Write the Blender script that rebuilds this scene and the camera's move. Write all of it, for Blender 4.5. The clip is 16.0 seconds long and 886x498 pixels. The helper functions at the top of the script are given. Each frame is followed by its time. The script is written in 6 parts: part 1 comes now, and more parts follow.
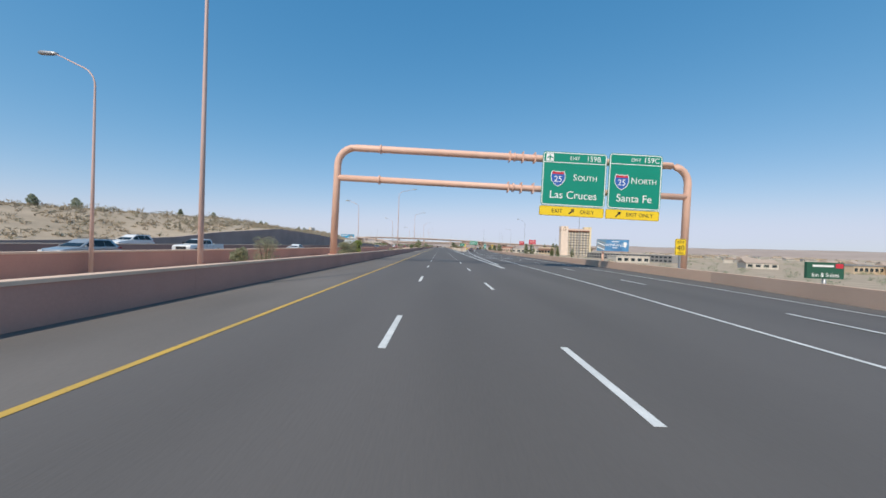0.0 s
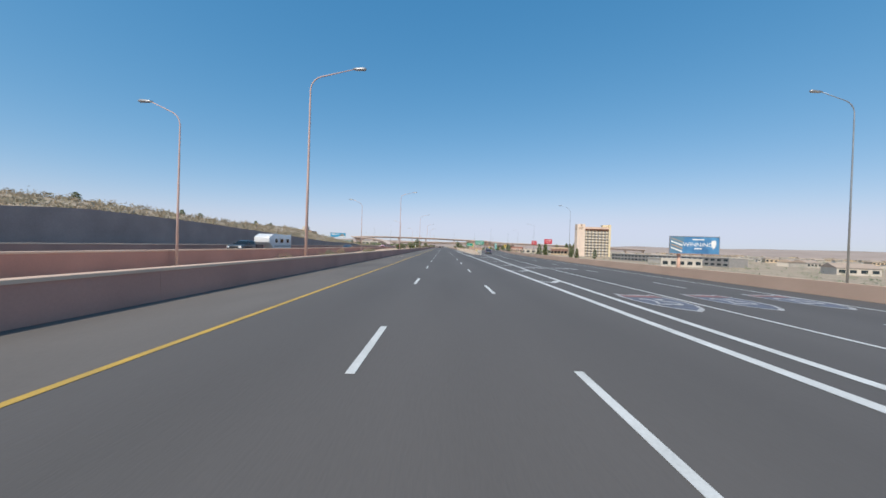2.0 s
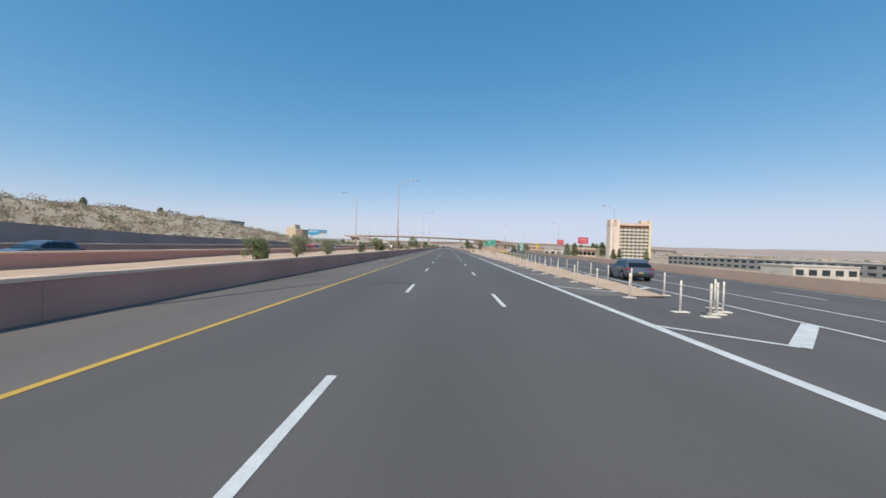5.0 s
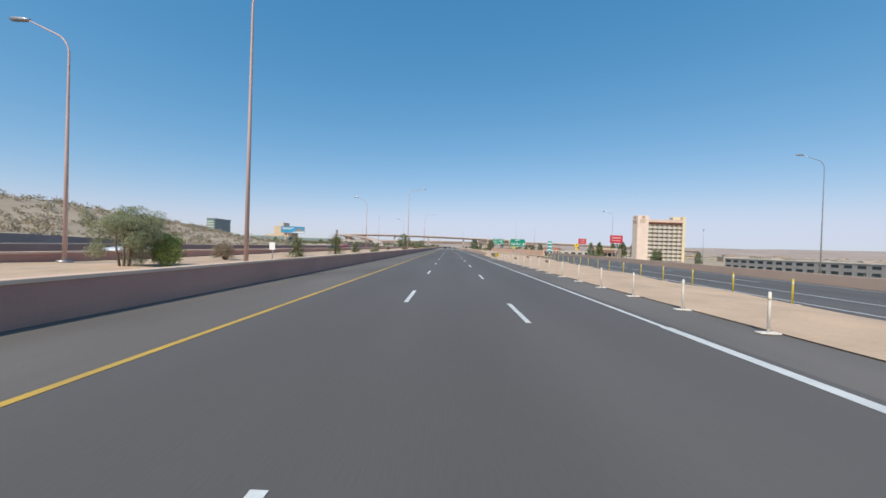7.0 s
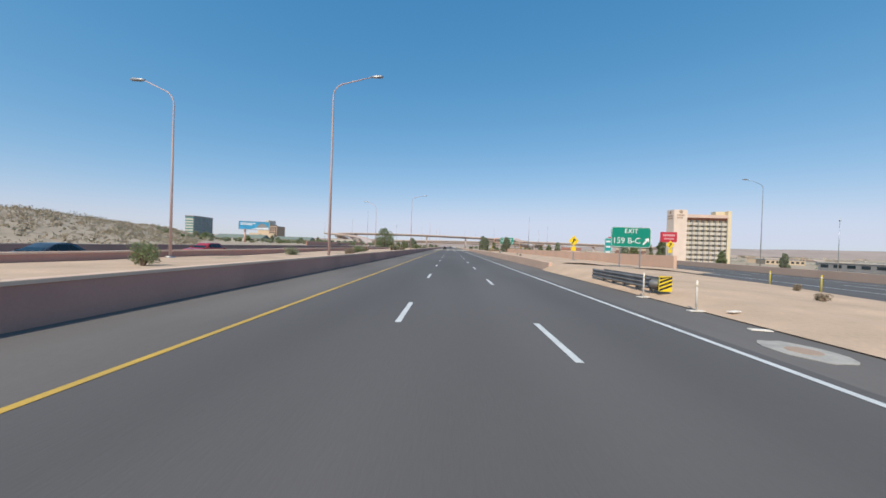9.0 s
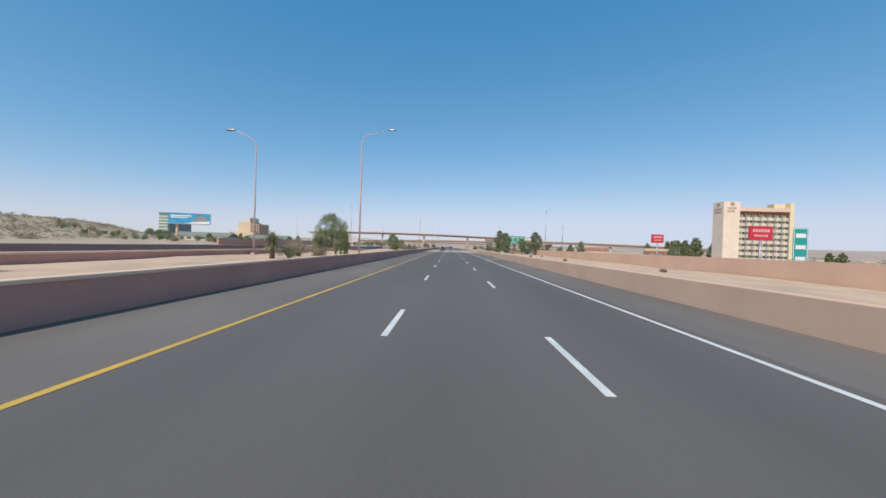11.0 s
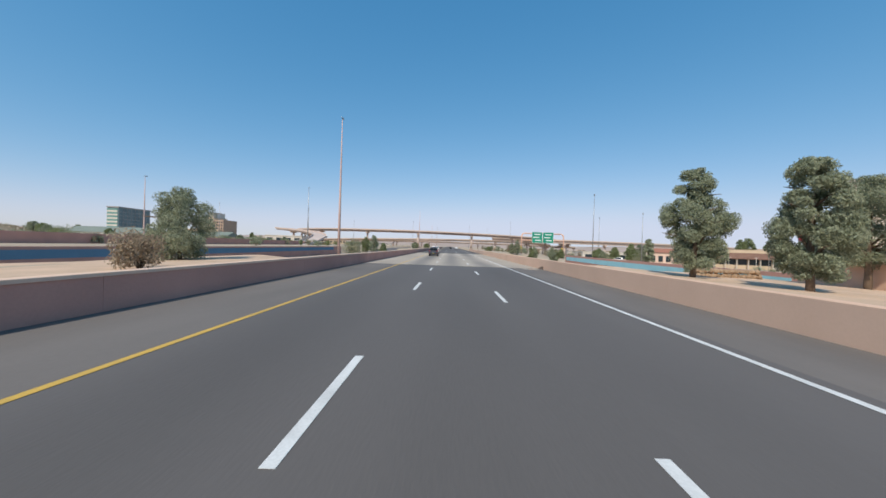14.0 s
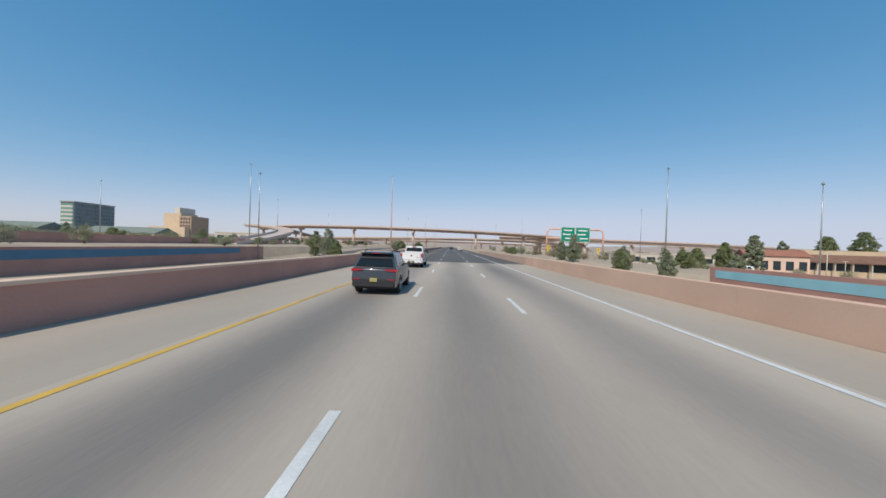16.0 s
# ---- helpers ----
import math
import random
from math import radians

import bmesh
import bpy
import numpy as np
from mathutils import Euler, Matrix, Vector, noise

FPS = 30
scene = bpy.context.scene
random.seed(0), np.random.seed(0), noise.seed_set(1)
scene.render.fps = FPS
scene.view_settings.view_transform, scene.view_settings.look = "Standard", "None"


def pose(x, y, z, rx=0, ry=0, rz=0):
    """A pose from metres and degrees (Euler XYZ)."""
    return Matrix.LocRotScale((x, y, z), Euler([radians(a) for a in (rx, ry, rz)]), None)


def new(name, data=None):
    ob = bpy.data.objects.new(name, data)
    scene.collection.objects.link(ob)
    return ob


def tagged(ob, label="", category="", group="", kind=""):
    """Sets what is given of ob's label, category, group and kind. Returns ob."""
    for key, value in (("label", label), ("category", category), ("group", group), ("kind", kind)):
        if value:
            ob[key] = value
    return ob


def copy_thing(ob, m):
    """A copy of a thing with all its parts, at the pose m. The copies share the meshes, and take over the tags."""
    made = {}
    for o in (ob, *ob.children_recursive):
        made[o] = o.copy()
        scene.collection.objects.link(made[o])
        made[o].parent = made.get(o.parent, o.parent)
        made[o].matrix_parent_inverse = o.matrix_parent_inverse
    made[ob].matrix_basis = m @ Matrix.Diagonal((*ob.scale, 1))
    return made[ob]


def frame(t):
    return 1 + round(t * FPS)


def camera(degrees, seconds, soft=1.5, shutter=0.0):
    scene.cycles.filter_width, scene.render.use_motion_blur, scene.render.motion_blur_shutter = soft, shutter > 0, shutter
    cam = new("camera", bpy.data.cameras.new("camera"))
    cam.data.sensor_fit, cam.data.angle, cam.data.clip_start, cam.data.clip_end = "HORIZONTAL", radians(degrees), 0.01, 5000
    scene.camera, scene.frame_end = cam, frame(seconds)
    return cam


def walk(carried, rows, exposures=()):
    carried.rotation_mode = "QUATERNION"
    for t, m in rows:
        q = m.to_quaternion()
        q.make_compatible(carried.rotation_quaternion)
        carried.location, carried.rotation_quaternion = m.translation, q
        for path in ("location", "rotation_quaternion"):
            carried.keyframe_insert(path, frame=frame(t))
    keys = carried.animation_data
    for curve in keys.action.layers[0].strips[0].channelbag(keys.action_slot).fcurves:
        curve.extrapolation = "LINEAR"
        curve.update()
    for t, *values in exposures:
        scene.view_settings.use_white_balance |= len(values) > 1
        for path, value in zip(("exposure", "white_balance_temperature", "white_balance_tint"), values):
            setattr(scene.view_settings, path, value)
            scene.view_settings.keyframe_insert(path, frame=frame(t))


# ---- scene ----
cam = camera(105.2, 16.0, soft=1.6)

# seconds, distance along the road, lateral place, heading to the left
DRIVE = [
    (0.0, 0.25, -0.77, -0.53), (0.5, 12.33, -0.76, -0.45), (1.0, 25.48, -0.73, -0.33),
    (1.5, 37.37, -0.62, -0.21), (2.0, 50.35, -0.47, -0.07), (2.5, 62.55, -0.33, 0.10),
    (3.0, 75.56, -0.24, 0.29), (3.5, 87.77, -0.16, 0.47), (4.0, 100.85, -0.11, 0.62),
    (6.5, 164.80, -0.32, 0.99), (7.0, 177.80, -0.38, 1.04), (7.5, 190.50, -0.46, 1.07),
    (8.0, 203.50, -0.52, 1.10), (8.5, 216.20, -0.56, 1.12), (9.0, 229.65, -0.55, 1.14),
    (11.5, 292.75, -0.39, 1.15), (12.0, 306.04, -0.30, 1.15), (12.5, 318.40, -0.23, 1.16),
    (13.0, 331.66, -0.22, 1.17), (13.5, 344.10, -0.24, 1.18), (14.0, 357.35, -0.29, 1.19),
    (14.5, 369.90, -0.31, 1.21), (15.0, 383.10, -0.37, 1.22), (15.5, 396.00, -0.43, 1.23),
    (16.0, 409.30, -0.53, 1.24),
]
LEAN = pose(0, 0, 0, 0, 0, 1.85)
walk(cam, [(t, pose(x, s, 2.0, 89.5, 0, yaw) @ LEAN) for t, s, x, yaw in DRIVE],
     exposures=[(0.0, 0.0), (14.9, 0.0), (15.5, -0.05), (16.0, -0.14)])

# ---- light ----
SUN_UP = 47
world = bpy.data.worlds.new("world")
scene.world = world
world.use_nodes = True
wn = world.node_tree.nodes
sky = wn.new("ShaderNodeTexSky")
sky.sky_type = "NISHITA"
sky.sun_disc = False
sky.sun_elevation = radians(SUN_UP)
sky.sun_rotation = radians(202)
sky.altitude = 1500
sky.air_density = 1.0
sky.dust_density = 1.4
sky.ozone_density = 1.6
# a dusty desert sky: deep blue overhead, pale and faintly pink at the horizon
split, join = wn.new("ShaderNodeSeparateColor"), wn.new("ShaderNodeCombineColor")
world.node_tree.links.new(sky.outputs[0], split.inputs[0])
for channel, (gain, power, most) in enumerate(((0.66, 1.28, 4.5), (1.5, 0.66, 6.2), (2.36, 0.48, 7.4))):
    cap, bend, scale_ = (wn.new("ShaderNodeMath") for _ in range(3))
    cap.operation, bend.operation, scale_.operation = "SMOOTH_MIN", "POWER", "MULTIPLY"
    cap.inputs[2].default_value = 2.4
    cap.inputs[1].default_value, bend.inputs[1].default_value, scale_.inputs[1].default_value = most, power, gain
    world.node_tree.links.new(split.outputs[channel], cap.inputs[0])
    world.node_tree.links.new(cap.outputs[0], bend.inputs[0])
    world.node_tree.links.new(bend.outputs[0], scale_.inputs[0])
    world.node_tree.links.new(scale_.outputs[0], join.inputs[channel])
world.node_tree.links.new(join.outputs[0], wn["Background"].inputs[0])
wn["Background"].inputs[1].default_value = 0.138
lamp = bpy.data.lights.new("sun", "SUN")
lamp.energy = 3.8
lamp.angle = radians(0.6)
lamp.color = (1.0, 0.915, 0.78)
sun_ob = new("sun", lamp)
# the light travels ahead and to the right, down
SUN_GO = Vector((0.375, 0.927, -math.tan(radians(SUN_UP))))
sun_ob.rotation_euler = SUN_GO.to_track_quat("-Z", "Y").to_euler()


# ---- materials ----
def mat(name, color, rough=0.8, metal=0.0, vary=0.12, scale=3.0, fine=40.0, bump=0.0, tint=None, stretch=(1, 1, 1), piece=0.0, lanes=0.0, grain=0.5):
    """A material with stains at a large scale, grain at a fine one, and bump."""
    m = bpy.data.materials.new(name)
    m.use_nodes = True
    n, l = m.node_tree.nodes, m.node_tree.links
    b = n["Principled BSDF"]
    b.inputs["Roughness"].default_value = rough
    b.inputs["Metallic"].default_value = metal
    geo = n.new("ShaderNodeNewGeometry")
    mp = n.new("ShaderNodeMapping")
    mp.inputs["Scale"].default_value = stretch
    l.new(geo.outputs["Position"], mp.inputs[0])
    big = n.new("ShaderNodeTexNoise")
    big.inputs["Scale"].default_value = 1.0 / scale
    big.inputs["Detail"].default_value = 6
    small = n.new("ShaderNodeTexNoise")
    small.inputs["Scale"].default_value = fine
    small.inputs["Detail"].default_value = 3
    l.new(mp.outputs[0], big.inputs["Vector"])
    l.new(mp.outputs[0], small.inputs["Vector"])
    add = n.new("ShaderNodeMath")
    add.operation = "MULTIPLY_ADD"
    l.new(small.outputs[0], add.inputs[0])
    add.inputs[1].default_value = grain
    l.new(big.outputs[0], add.inputs[2])
    last = add.outputs[0]
    if piece:
        info = n.new("ShaderNodeObjectInfo")
        more = n.new("ShaderNodeMath")
        more.operation = "MULTIPLY_ADD"
        l.new(info.outputs["Random"], more.inputs[0])
        more.inputs[1].default_value = piece
        l.new(last, more.inputs[2])
        last = more.outputs[0]
    if lanes:
        # traffic wear: darker oil along each lane's middle, paler between the lanes
        sep = n.new("ShaderNodeSeparateXYZ")
        l.new(geo.outputs["Position"], sep.inputs[0])
        turn = n.new("ShaderNodeMath")
        turn.operation = "MULTIPLY"
        turn.inputs[1].default_value = math.tau / 3.66
        l.new(sep.outputs[0], turn.inputs[0])
        wave = n.new("ShaderNodeMath")
        wave.operation = "COSINE"
        l.new(turn.outputs[0], wave.inputs[0])
        wear = n.new("ShaderNodeMath")
        wear.operation = "MULTIPLY_ADD"
        wear.inputs[1].default_value = -lanes
        l.new(wave.outputs[0], wear.inputs[0])
        l.new(last, wear.inputs[2])
        last = wear.outputs[0]
    ramp = n.new("ShaderNodeMapRange")
    ramp.inputs["From Min"].default_value = 0.15 + 0.5 * grain
    ramp.inputs["From Max"].default_value = 0.85 + 0.5 * grain + piece
    l.new(last, ramp.inputs[0])
    mix = n.new("ShaderNodeMix")
    mix.data_type = "RGBA"
    lo = tint or tuple(c * (1 - vary * 1.6) for c in color)
    hi = tuple(min(1, c * (1 + vary)) for c in color)
    mix.inputs[6].default_value = (*lo, 1)
    mix.inputs[7].default_value = (*hi, 1)
    l.new(ramp.outputs[0], mix.inputs[0])
    l.new(mix.outputs[2], b.inputs["Base Color"])
    if bump:
        bp = n.new("ShaderNodeBump")
        bp.inputs["Strength"].default_value = bump
        bp.inputs["Distance"].default_value = 0.02
        l.new(small.outputs[0], bp.inputs["Height"])
        l.new(bp.outputs[0], b.inputs["Normal"])
    return m


ASPHALT = mat("asphalt", (0.122, 0.110, 0.103), 0.85, vary=0.16, scale=5, fine=25, bump=0.3, stretch=(1, 0.16, 1), lanes=0.06, grain=0.2)
SHOULDER = mat("shoulder_asphalt", (0.168, 0.148, 0.133), 0.9, vary=0.2, scale=3, fine=22, bump=0.3, stretch=(1, 0.3, 1), grain=0.25)
CONCRETE_ROAD = mat("deck_concrete", (0.45, 0.38, 0.305), 0.85, vary=0.15, scale=5, fine=16, bump=0.2, stretch=(1, 0.14, 1), tint=(0.20, 0.18, 0.16), lanes=0.18, grain=0.12)
PAINT_WHITE = mat("road_paint_white", (0.72, 0.72, 0.70), 0.7, vary=0.1, scale=0.7, fine=30, bump=0.2, tint=(0.5, 0.5, 0.48))
PAINT_YELLOW = mat("road_paint_yellow", (0.66, 0.40, 0.06), 0.7, vary=0.12, scale=1.0, fine=30, tint=(0.42, 0.28, 0.08))
DECK_EDGE = mat("deck_shoulder_concrete", (0.45, 0.38, 0.305), 0.88, vary=0.10, scale=4, fine=16, bump=0.2, stretch=(1, 0.3, 1), tint=(0.34, 0.29, 0.235), grain=0.15)
PINK = mat("pink_concrete", (0.56, 0.30, 0.235), 0.9, vary=0.10, scale=3.5, fine=14, bump=0.15, tint=(0.40, 0.215, 0.175), grain=0.25)
TAN = mat("tan_concrete", (0.70, 0.475, 0.35), 0.9, vary=0.08, scale=3.5, fine=14, bump=0.15, tint=(0.60, 0.40, 0.29), grain=0.25)
DARKWALL = mat("retaining_wall_concrete", (0.40, 0.30, 0.27), 0.92, vary=0.15, scale=4, fine=8, bump=0.3, tint=(0.30, 0.225, 0.205))
SAND = mat("sand", (0.60, 0.418, 0.288), 0.97, vary=0.16, scale=2.2, fine=9, bump=0.5, tint=(0.45, 0.325, 0.225))
EARTH = mat("dry_earth", (0.44, 0.345, 0.25), 0.97, vary=0.2, scale=9, fine=1.2, bump=0.5, tint=(0.31, 0.245, 0.175))
POLE = mat("pink_painted_steel", (0.74, 0.47, 0.36), 0.55, vary=0.07, scale=1.2, fine=20)
LAMP_PINK = mat("faded_pink_lamp_steel", (0.60, 0.425, 0.375), 0.55, vary=0.09, scale=1.2, fine=20)
GALV = mat("galvanised_steel", (0.42, 0.42, 0.42), 0.45, 0.7, vary=0.15, scale=0.5, fine=25)
GREEN = mat("sign_green", (0.0, 0.25, 0.165), 0.45, vary=0.05, scale=2, fine=20)
WHITE = mat("white_sheeting", (0.82, 0.82, 0.80), 0.5, vary=0.04, scale=2, fine=20)
YELLOW = mat("yellow_sheeting", (0.86, 0.60, 0.02), 0.5, vary=0.05, scale=2, fine=20)
BLACK = mat("black_sheeting", (0.02, 0.02, 0.02), 0.55, vary=0.1, scale=2, fine=20)
RED = mat("sign_red", (0.55, 0.03, 0.05), 0.5, vary=0.06, scale=2, fine=20)
BLUE = mat("shield_blue", (0.03, 0.12, 0.42), 0.5, vary=0.05, scale=2, fine=20)
TEAL = mat("teal_painted_concrete", (0.33, 0.62, 0.69), 0.85, vary=0.1, scale=2, fine=12, bump=0.2)
NAVY = mat("blue_painted_concrete", (0.115, 0.235, 0.335), 0.85, vary=0.1, scale=2, fine=12, bump=0.2)
CREAM = mat("cream_stucco", (0.77, 0.63, 0.52), 0.9, vary=0.06, scale=4, fine=6)
CREAM2 = mat("yellow_stucco", (0.75, 0.63, 0.42), 0.9, vary=0.06, scale=4, fine=6)
BEIGE = mat("beige_stucco", (0.60, 0.47, 0.33), 0.9, vary=0.1, scale=4, fine=6, piece=0.25)
BROWN = mat("brown_stucco", (0.42, 0.30, 0.22), 0.9, vary=0.08, scale=4, fine=6)
OFFWHITE = mat("white_stucco", (0.60, 0.55, 0.48), 0.9, vary=0.1, scale=4, fine=6, piece=0.2)
ROOF_RED = mat("clay_roof", (0.34, 0.15, 0.10), 0.9, vary=0.12, scale=2, fine=8)
ROOF_GREY = mat("grey_roof", (0.30, 0.29, 0.28), 0.9, vary=0.12, scale=2, fine=8)
GLASS = mat("dark_glazing", (0.03, 0.045, 0.055), 0.12, vary=0.2, scale=3, fine=5)
GREENGLASS = mat("green_glazing", (0.16, 0.30, 0.27), 0.15, vary=0.15, scale=6, fine=4)


# ---- building blocks ----
def box(bm, x0, x1, y0, y1, z0, z1, m=None):
    v = [bm.verts.new(p) for p in ((x0, y0, z0), (x1, y0, z0), (x1, y1, z0), (x0, y1, z0),
                                   (x0, y0, z1), (x1, y0, z1), (x1, y1, z1), (x0, y1, z1))]
    for f in ((3, 2, 1, 0), (4, 5, 6, 7), (0, 1, 5, 4), (1, 2, 6, 5), (2, 3, 7, 6), (3, 0, 4, 7)):
        bm.faces.new([v[i] for i in f])
    if m is not None:
        for a in v:
            a.co = m @ a.co


def tube(bm, points, radii, seg=12, cap=True):
    """A round bar through the points."""
    rings = []
    for i, p in enumerate(points):
        p = Vector(p)
        a = Vector(points[max(i - 1, 0)])
        b = Vector(points[min(i + 1, len(points) - 1)])
        d = (b - a).normalized()
        u = d.orthogonal().normalized() if abs(d.x) > 0.99 else d.cross(Vector((1, 0, 0))).normalized()
        w = d.cross(u)
        r = radii[i] if isinstance(radii, (list, tuple)) else radii
        rings.append([bm.verts.new(p + r * (math.cos(k * math.tau / seg) * u + math.sin(k * math.tau / seg) * w)) for k in range(seg)])
    for a, b in zip(rings, rings[1:]):
        for k in range(seg):
            bm.faces.new((a[k], a[(k + 1) % seg], b[(k + 1) % seg], b[k])).smooth = True
    if cap:
        bm.faces.new(rings[0][::-1])
        bm.faces.new(rings[-1])


def to_mesh(bm, material, name):
    bmesh.ops.recalc_face_normals(bm, faces=bm.faces)
    me = bpy.data.meshes.new(name)
    bm.to_mesh(me)
    bm.free()
    me.materials.append(material)
    return me


def part(name, bm, material, parent, label=""):
    me = bm if isinstance(bm, bpy.types.Mesh) else to_mesh(bm, material, name)
    ob = new(name, me)
    ob.parent = parent
    if label:
        tagged(ob, label)
    return ob


def thing(name, label, category, group="", kind="", at=(0, 0, 0), turn=0):
    ob = new(name)
    ob.matrix_basis = pose(*at, 0, 0, turn)
    return tagged(ob, label, category, group, kind)


def solid(name, bm, material, label, category, kind="structure"):
    return tagged(new(name, to_mesh(bm, material, name)), label, category, kind=kind)


def lettering(text, size, material, parent, m, name="lettering", align="CENTER"):
    cu = bpy.data.curves.new("lettering", "FONT")
    cu.body, cu.size, cu.align_x, cu.align_y, cu.extrude = text, size, align, "CENTER", 0.004
    tmp = bpy.data.objects.new("lettering", cu)
    me = bpy.data.meshes.new_from_object(tmp)
    bpy.data.objects.remove(tmp)
    me.materials.append(material)
    ob = new(name, me)
    ob.parent = parent
    ob.matrix_basis = m
    return ob


def lerp(table, y):
    if y <= table[0][0]:
        return table[0][1]
    for (a, p), (b, q) in zip(table, table[1:]):
        if y <= b:
            return p + (q - p) * (y - a) / (b - a)
    return table[-1][1]


def smooth(a, b, v):
    k = min(1, max(0, (v - a) / (b - a)))
    return k * k * (3 - 2 * k)


def steps(a, b, d):
    n = max(1, math.ceil((b - a) / d))
    return [a + (b - a) * i / n for i in range(n + 1)]


# ---- the plan: the carriageway runs along y, x = 0 is the middle lane ----
EDGE_L, EDGE_R = -5.49, 5.49
WALL_L, WALL_R = -9.3, 8.9
BRIDGE_0, BRIDGE_1 = 392.0, 452.0
ROAD_END = 1500.0
EXIT_LINE = [(30, 5.75), (56, 6.4), (80, 7.3), (94, 8.0), (108, 8.8), (140, 10.9), (176, 13.6), (218, 17.3), (262, 22.0), (330, 30.0)]
LANE_S = [(-120, 2.6), (-60, 4.6), (6, 7.5), (19, 8.4), (58, 9.6), (96, 11.1), (109, 11.7), (140, 14.2), (181, 17.4), (218, 21.2), (262, 26.4), (330, 35.0)]
RAMP_WALL = [(-120, 9.0), (-60, 12.0), (0, 15.3), (13, 16.8), (27, 19.2), (66, 20.0), (115, 20.8), (150, 22.8), (182, 25.6), (227, 31.0), (262, 36.2), (330, 46.0)]
CUT_TOP = [(-120, 0.6), (25, 0.9), (45, 1.4), (57, 2.1), (66, 3.2), (91, 5.1), (110, 4.8), (124, 4.3), (147, 3.4), (177, 2.3), (213, 1.8), (230, 1.0), (260, 0.6), (330, 0.5)]
HILL = [(-200, 7.0), (70, 8.3), (120, 8.9), (170, 8.6), (240, 8.2), (335, 9.3), (507, 9.4), (545, 7.5), (575, 3.5), (600, 1.5), (700, 3.0)]
RIDGE = [(-200, -86), (240, -86), (335, -140), (394, -176), (507, -239), (560, -278), (620, -300)]
FOOT = [(-200, -44.5), (290, -44.5), (335, -80), (394, -120), (507, -190), (560, -235), (620, -260)]


def exit_left(y):
    return lerp(EXIT_LINE, y)


def road_z(x, y):
    return 0.0


def dip(y):
    """The ground falls away under the bridge."""
    return smooth(386, 394, y) * (1 - smooth(455, 480, y))


def opp_z(x, y):
    return -1.9 * smooth(340, 400, y) * (1 - smooth(470, 560, y))


def land_z(x, y):
    """Height of the open ground."""
    if x < -9.45:
        if x > -18.95:
            return -0.25 + 0.87 * smooth(70, 180, y) + 0.05 * math.sin(y * 0.21 + x) - 3.2 * dip(y)
        if x > -43.9:
            return opp_z(x, y) - 0.08
        top = lerp(CUT_TOP, y)
        ridge, foot = lerp(RIDGE, y), lerp(FOOT, y)
        z = top + (lerp(HILL, y) - top) * smooth(foot, ridge, x)
        z += (0.5 * math.sin(y * 0.055 + 1) + 0.4 * math.sin(x * 0.11 + y * 0.023)) * smooth(foot - 5, ridge, x)
        z += (5.0 - 3.6 * smooth(350, 460, y) - z) * smooth(ridge - 40, ridge - 260, x)
        return z * (1 - smooth(700, 1500, y))
    if x < 9.0:
        return -0.3
    early = -0.3 - 2.2 * smooth(0, 22, x - lerp(RAMP_WALL, y)) - 4.0 * smooth(15, 110, x - lerp(RAMP_WALL, y))
    late = 0.72 - 0.5 * smooth(10, 24, x) - 1.8 * smooth(25, 40, x) - 4.4 * smooth(50, 150, x) - 2.9 * dip(y)
    k = smooth(258, 270, y)
    return (early * (1 - k) + late * k) * (1 - smooth(650, 1500, y)) - smooth(650, 1500, y)


def sheet(name, xs, ys, zf, material, label, category, kind="structure"):
    verts = [(x, y, zf(x, y)) for y in ys for x in xs]
    n = len(xs)
    faces = [(j * n + i, j * n + i + 1, (j + 1) * n + i + 1, (j + 1) * n + i) for j in range(len(ys) - 1) for i in range(n - 1)]
    me = bpy.data.meshes.new(name)
    me.from_pydata(verts, [], faces)
    me.materials.append(material)
    for p in me.polygons:
        p.use_smooth = True
    return tagged(new(name, me), label, category, kind=kind)


def ribbon(left, right, y0, y1, lift, step=4.0, thick=0.0, zf=road_z, cols=1):
    """A band along the road between two lateral lines (numbers or functions of y)."""
    bm = bmesh.new()
    lf = left if callable(left) else (lambda y: left)
    rf = right if callable(right) else (lambda y: right)
    rows = []
    for y in steps(y0, y1, step):
        a, b = lf(y), rf(y)
        rows.append([bm.verts.new((a + (b - a) * i / cols, y, zf(a + (b - a) * i / cols, y) + lift)) for i in range(cols + 1)])
    for r, s in zip(rows, rows[1:]):
        for i in range(cols):
            bm.faces.new((r[i], r[i + 1], s[i + 1], s[i]))
    if thick:
        g = bmesh.ops.extrude_face_region(bm, geom=bm.faces[:])
        for v in g["geom"]:
            if isinstance(v, bmesh.types.BMVert):
                v.co.z += thick
    return bm


def profile(points, xf, y0, y1, zf, step=6.0):
    """A wall along the road: the section's (x, z) points swept along y."""
    bm = bmesh.new()
    rows = []
    for y in steps(y0, y1, step):
        rows.append([bm.verts.new((xf(y) + px, y, zf(y) + pz)) for px, pz in points])
    n = len(points)
    for r, s in zip(rows, rows[1:]):
        for i in range(n):
            bm.faces.new((r[i], r[(i + 1) % n], s[(i + 1) % n], s[i]))
    bm.faces.new(rows[0])
    bm.faces.new(rows[-1][::-1])
    return bm


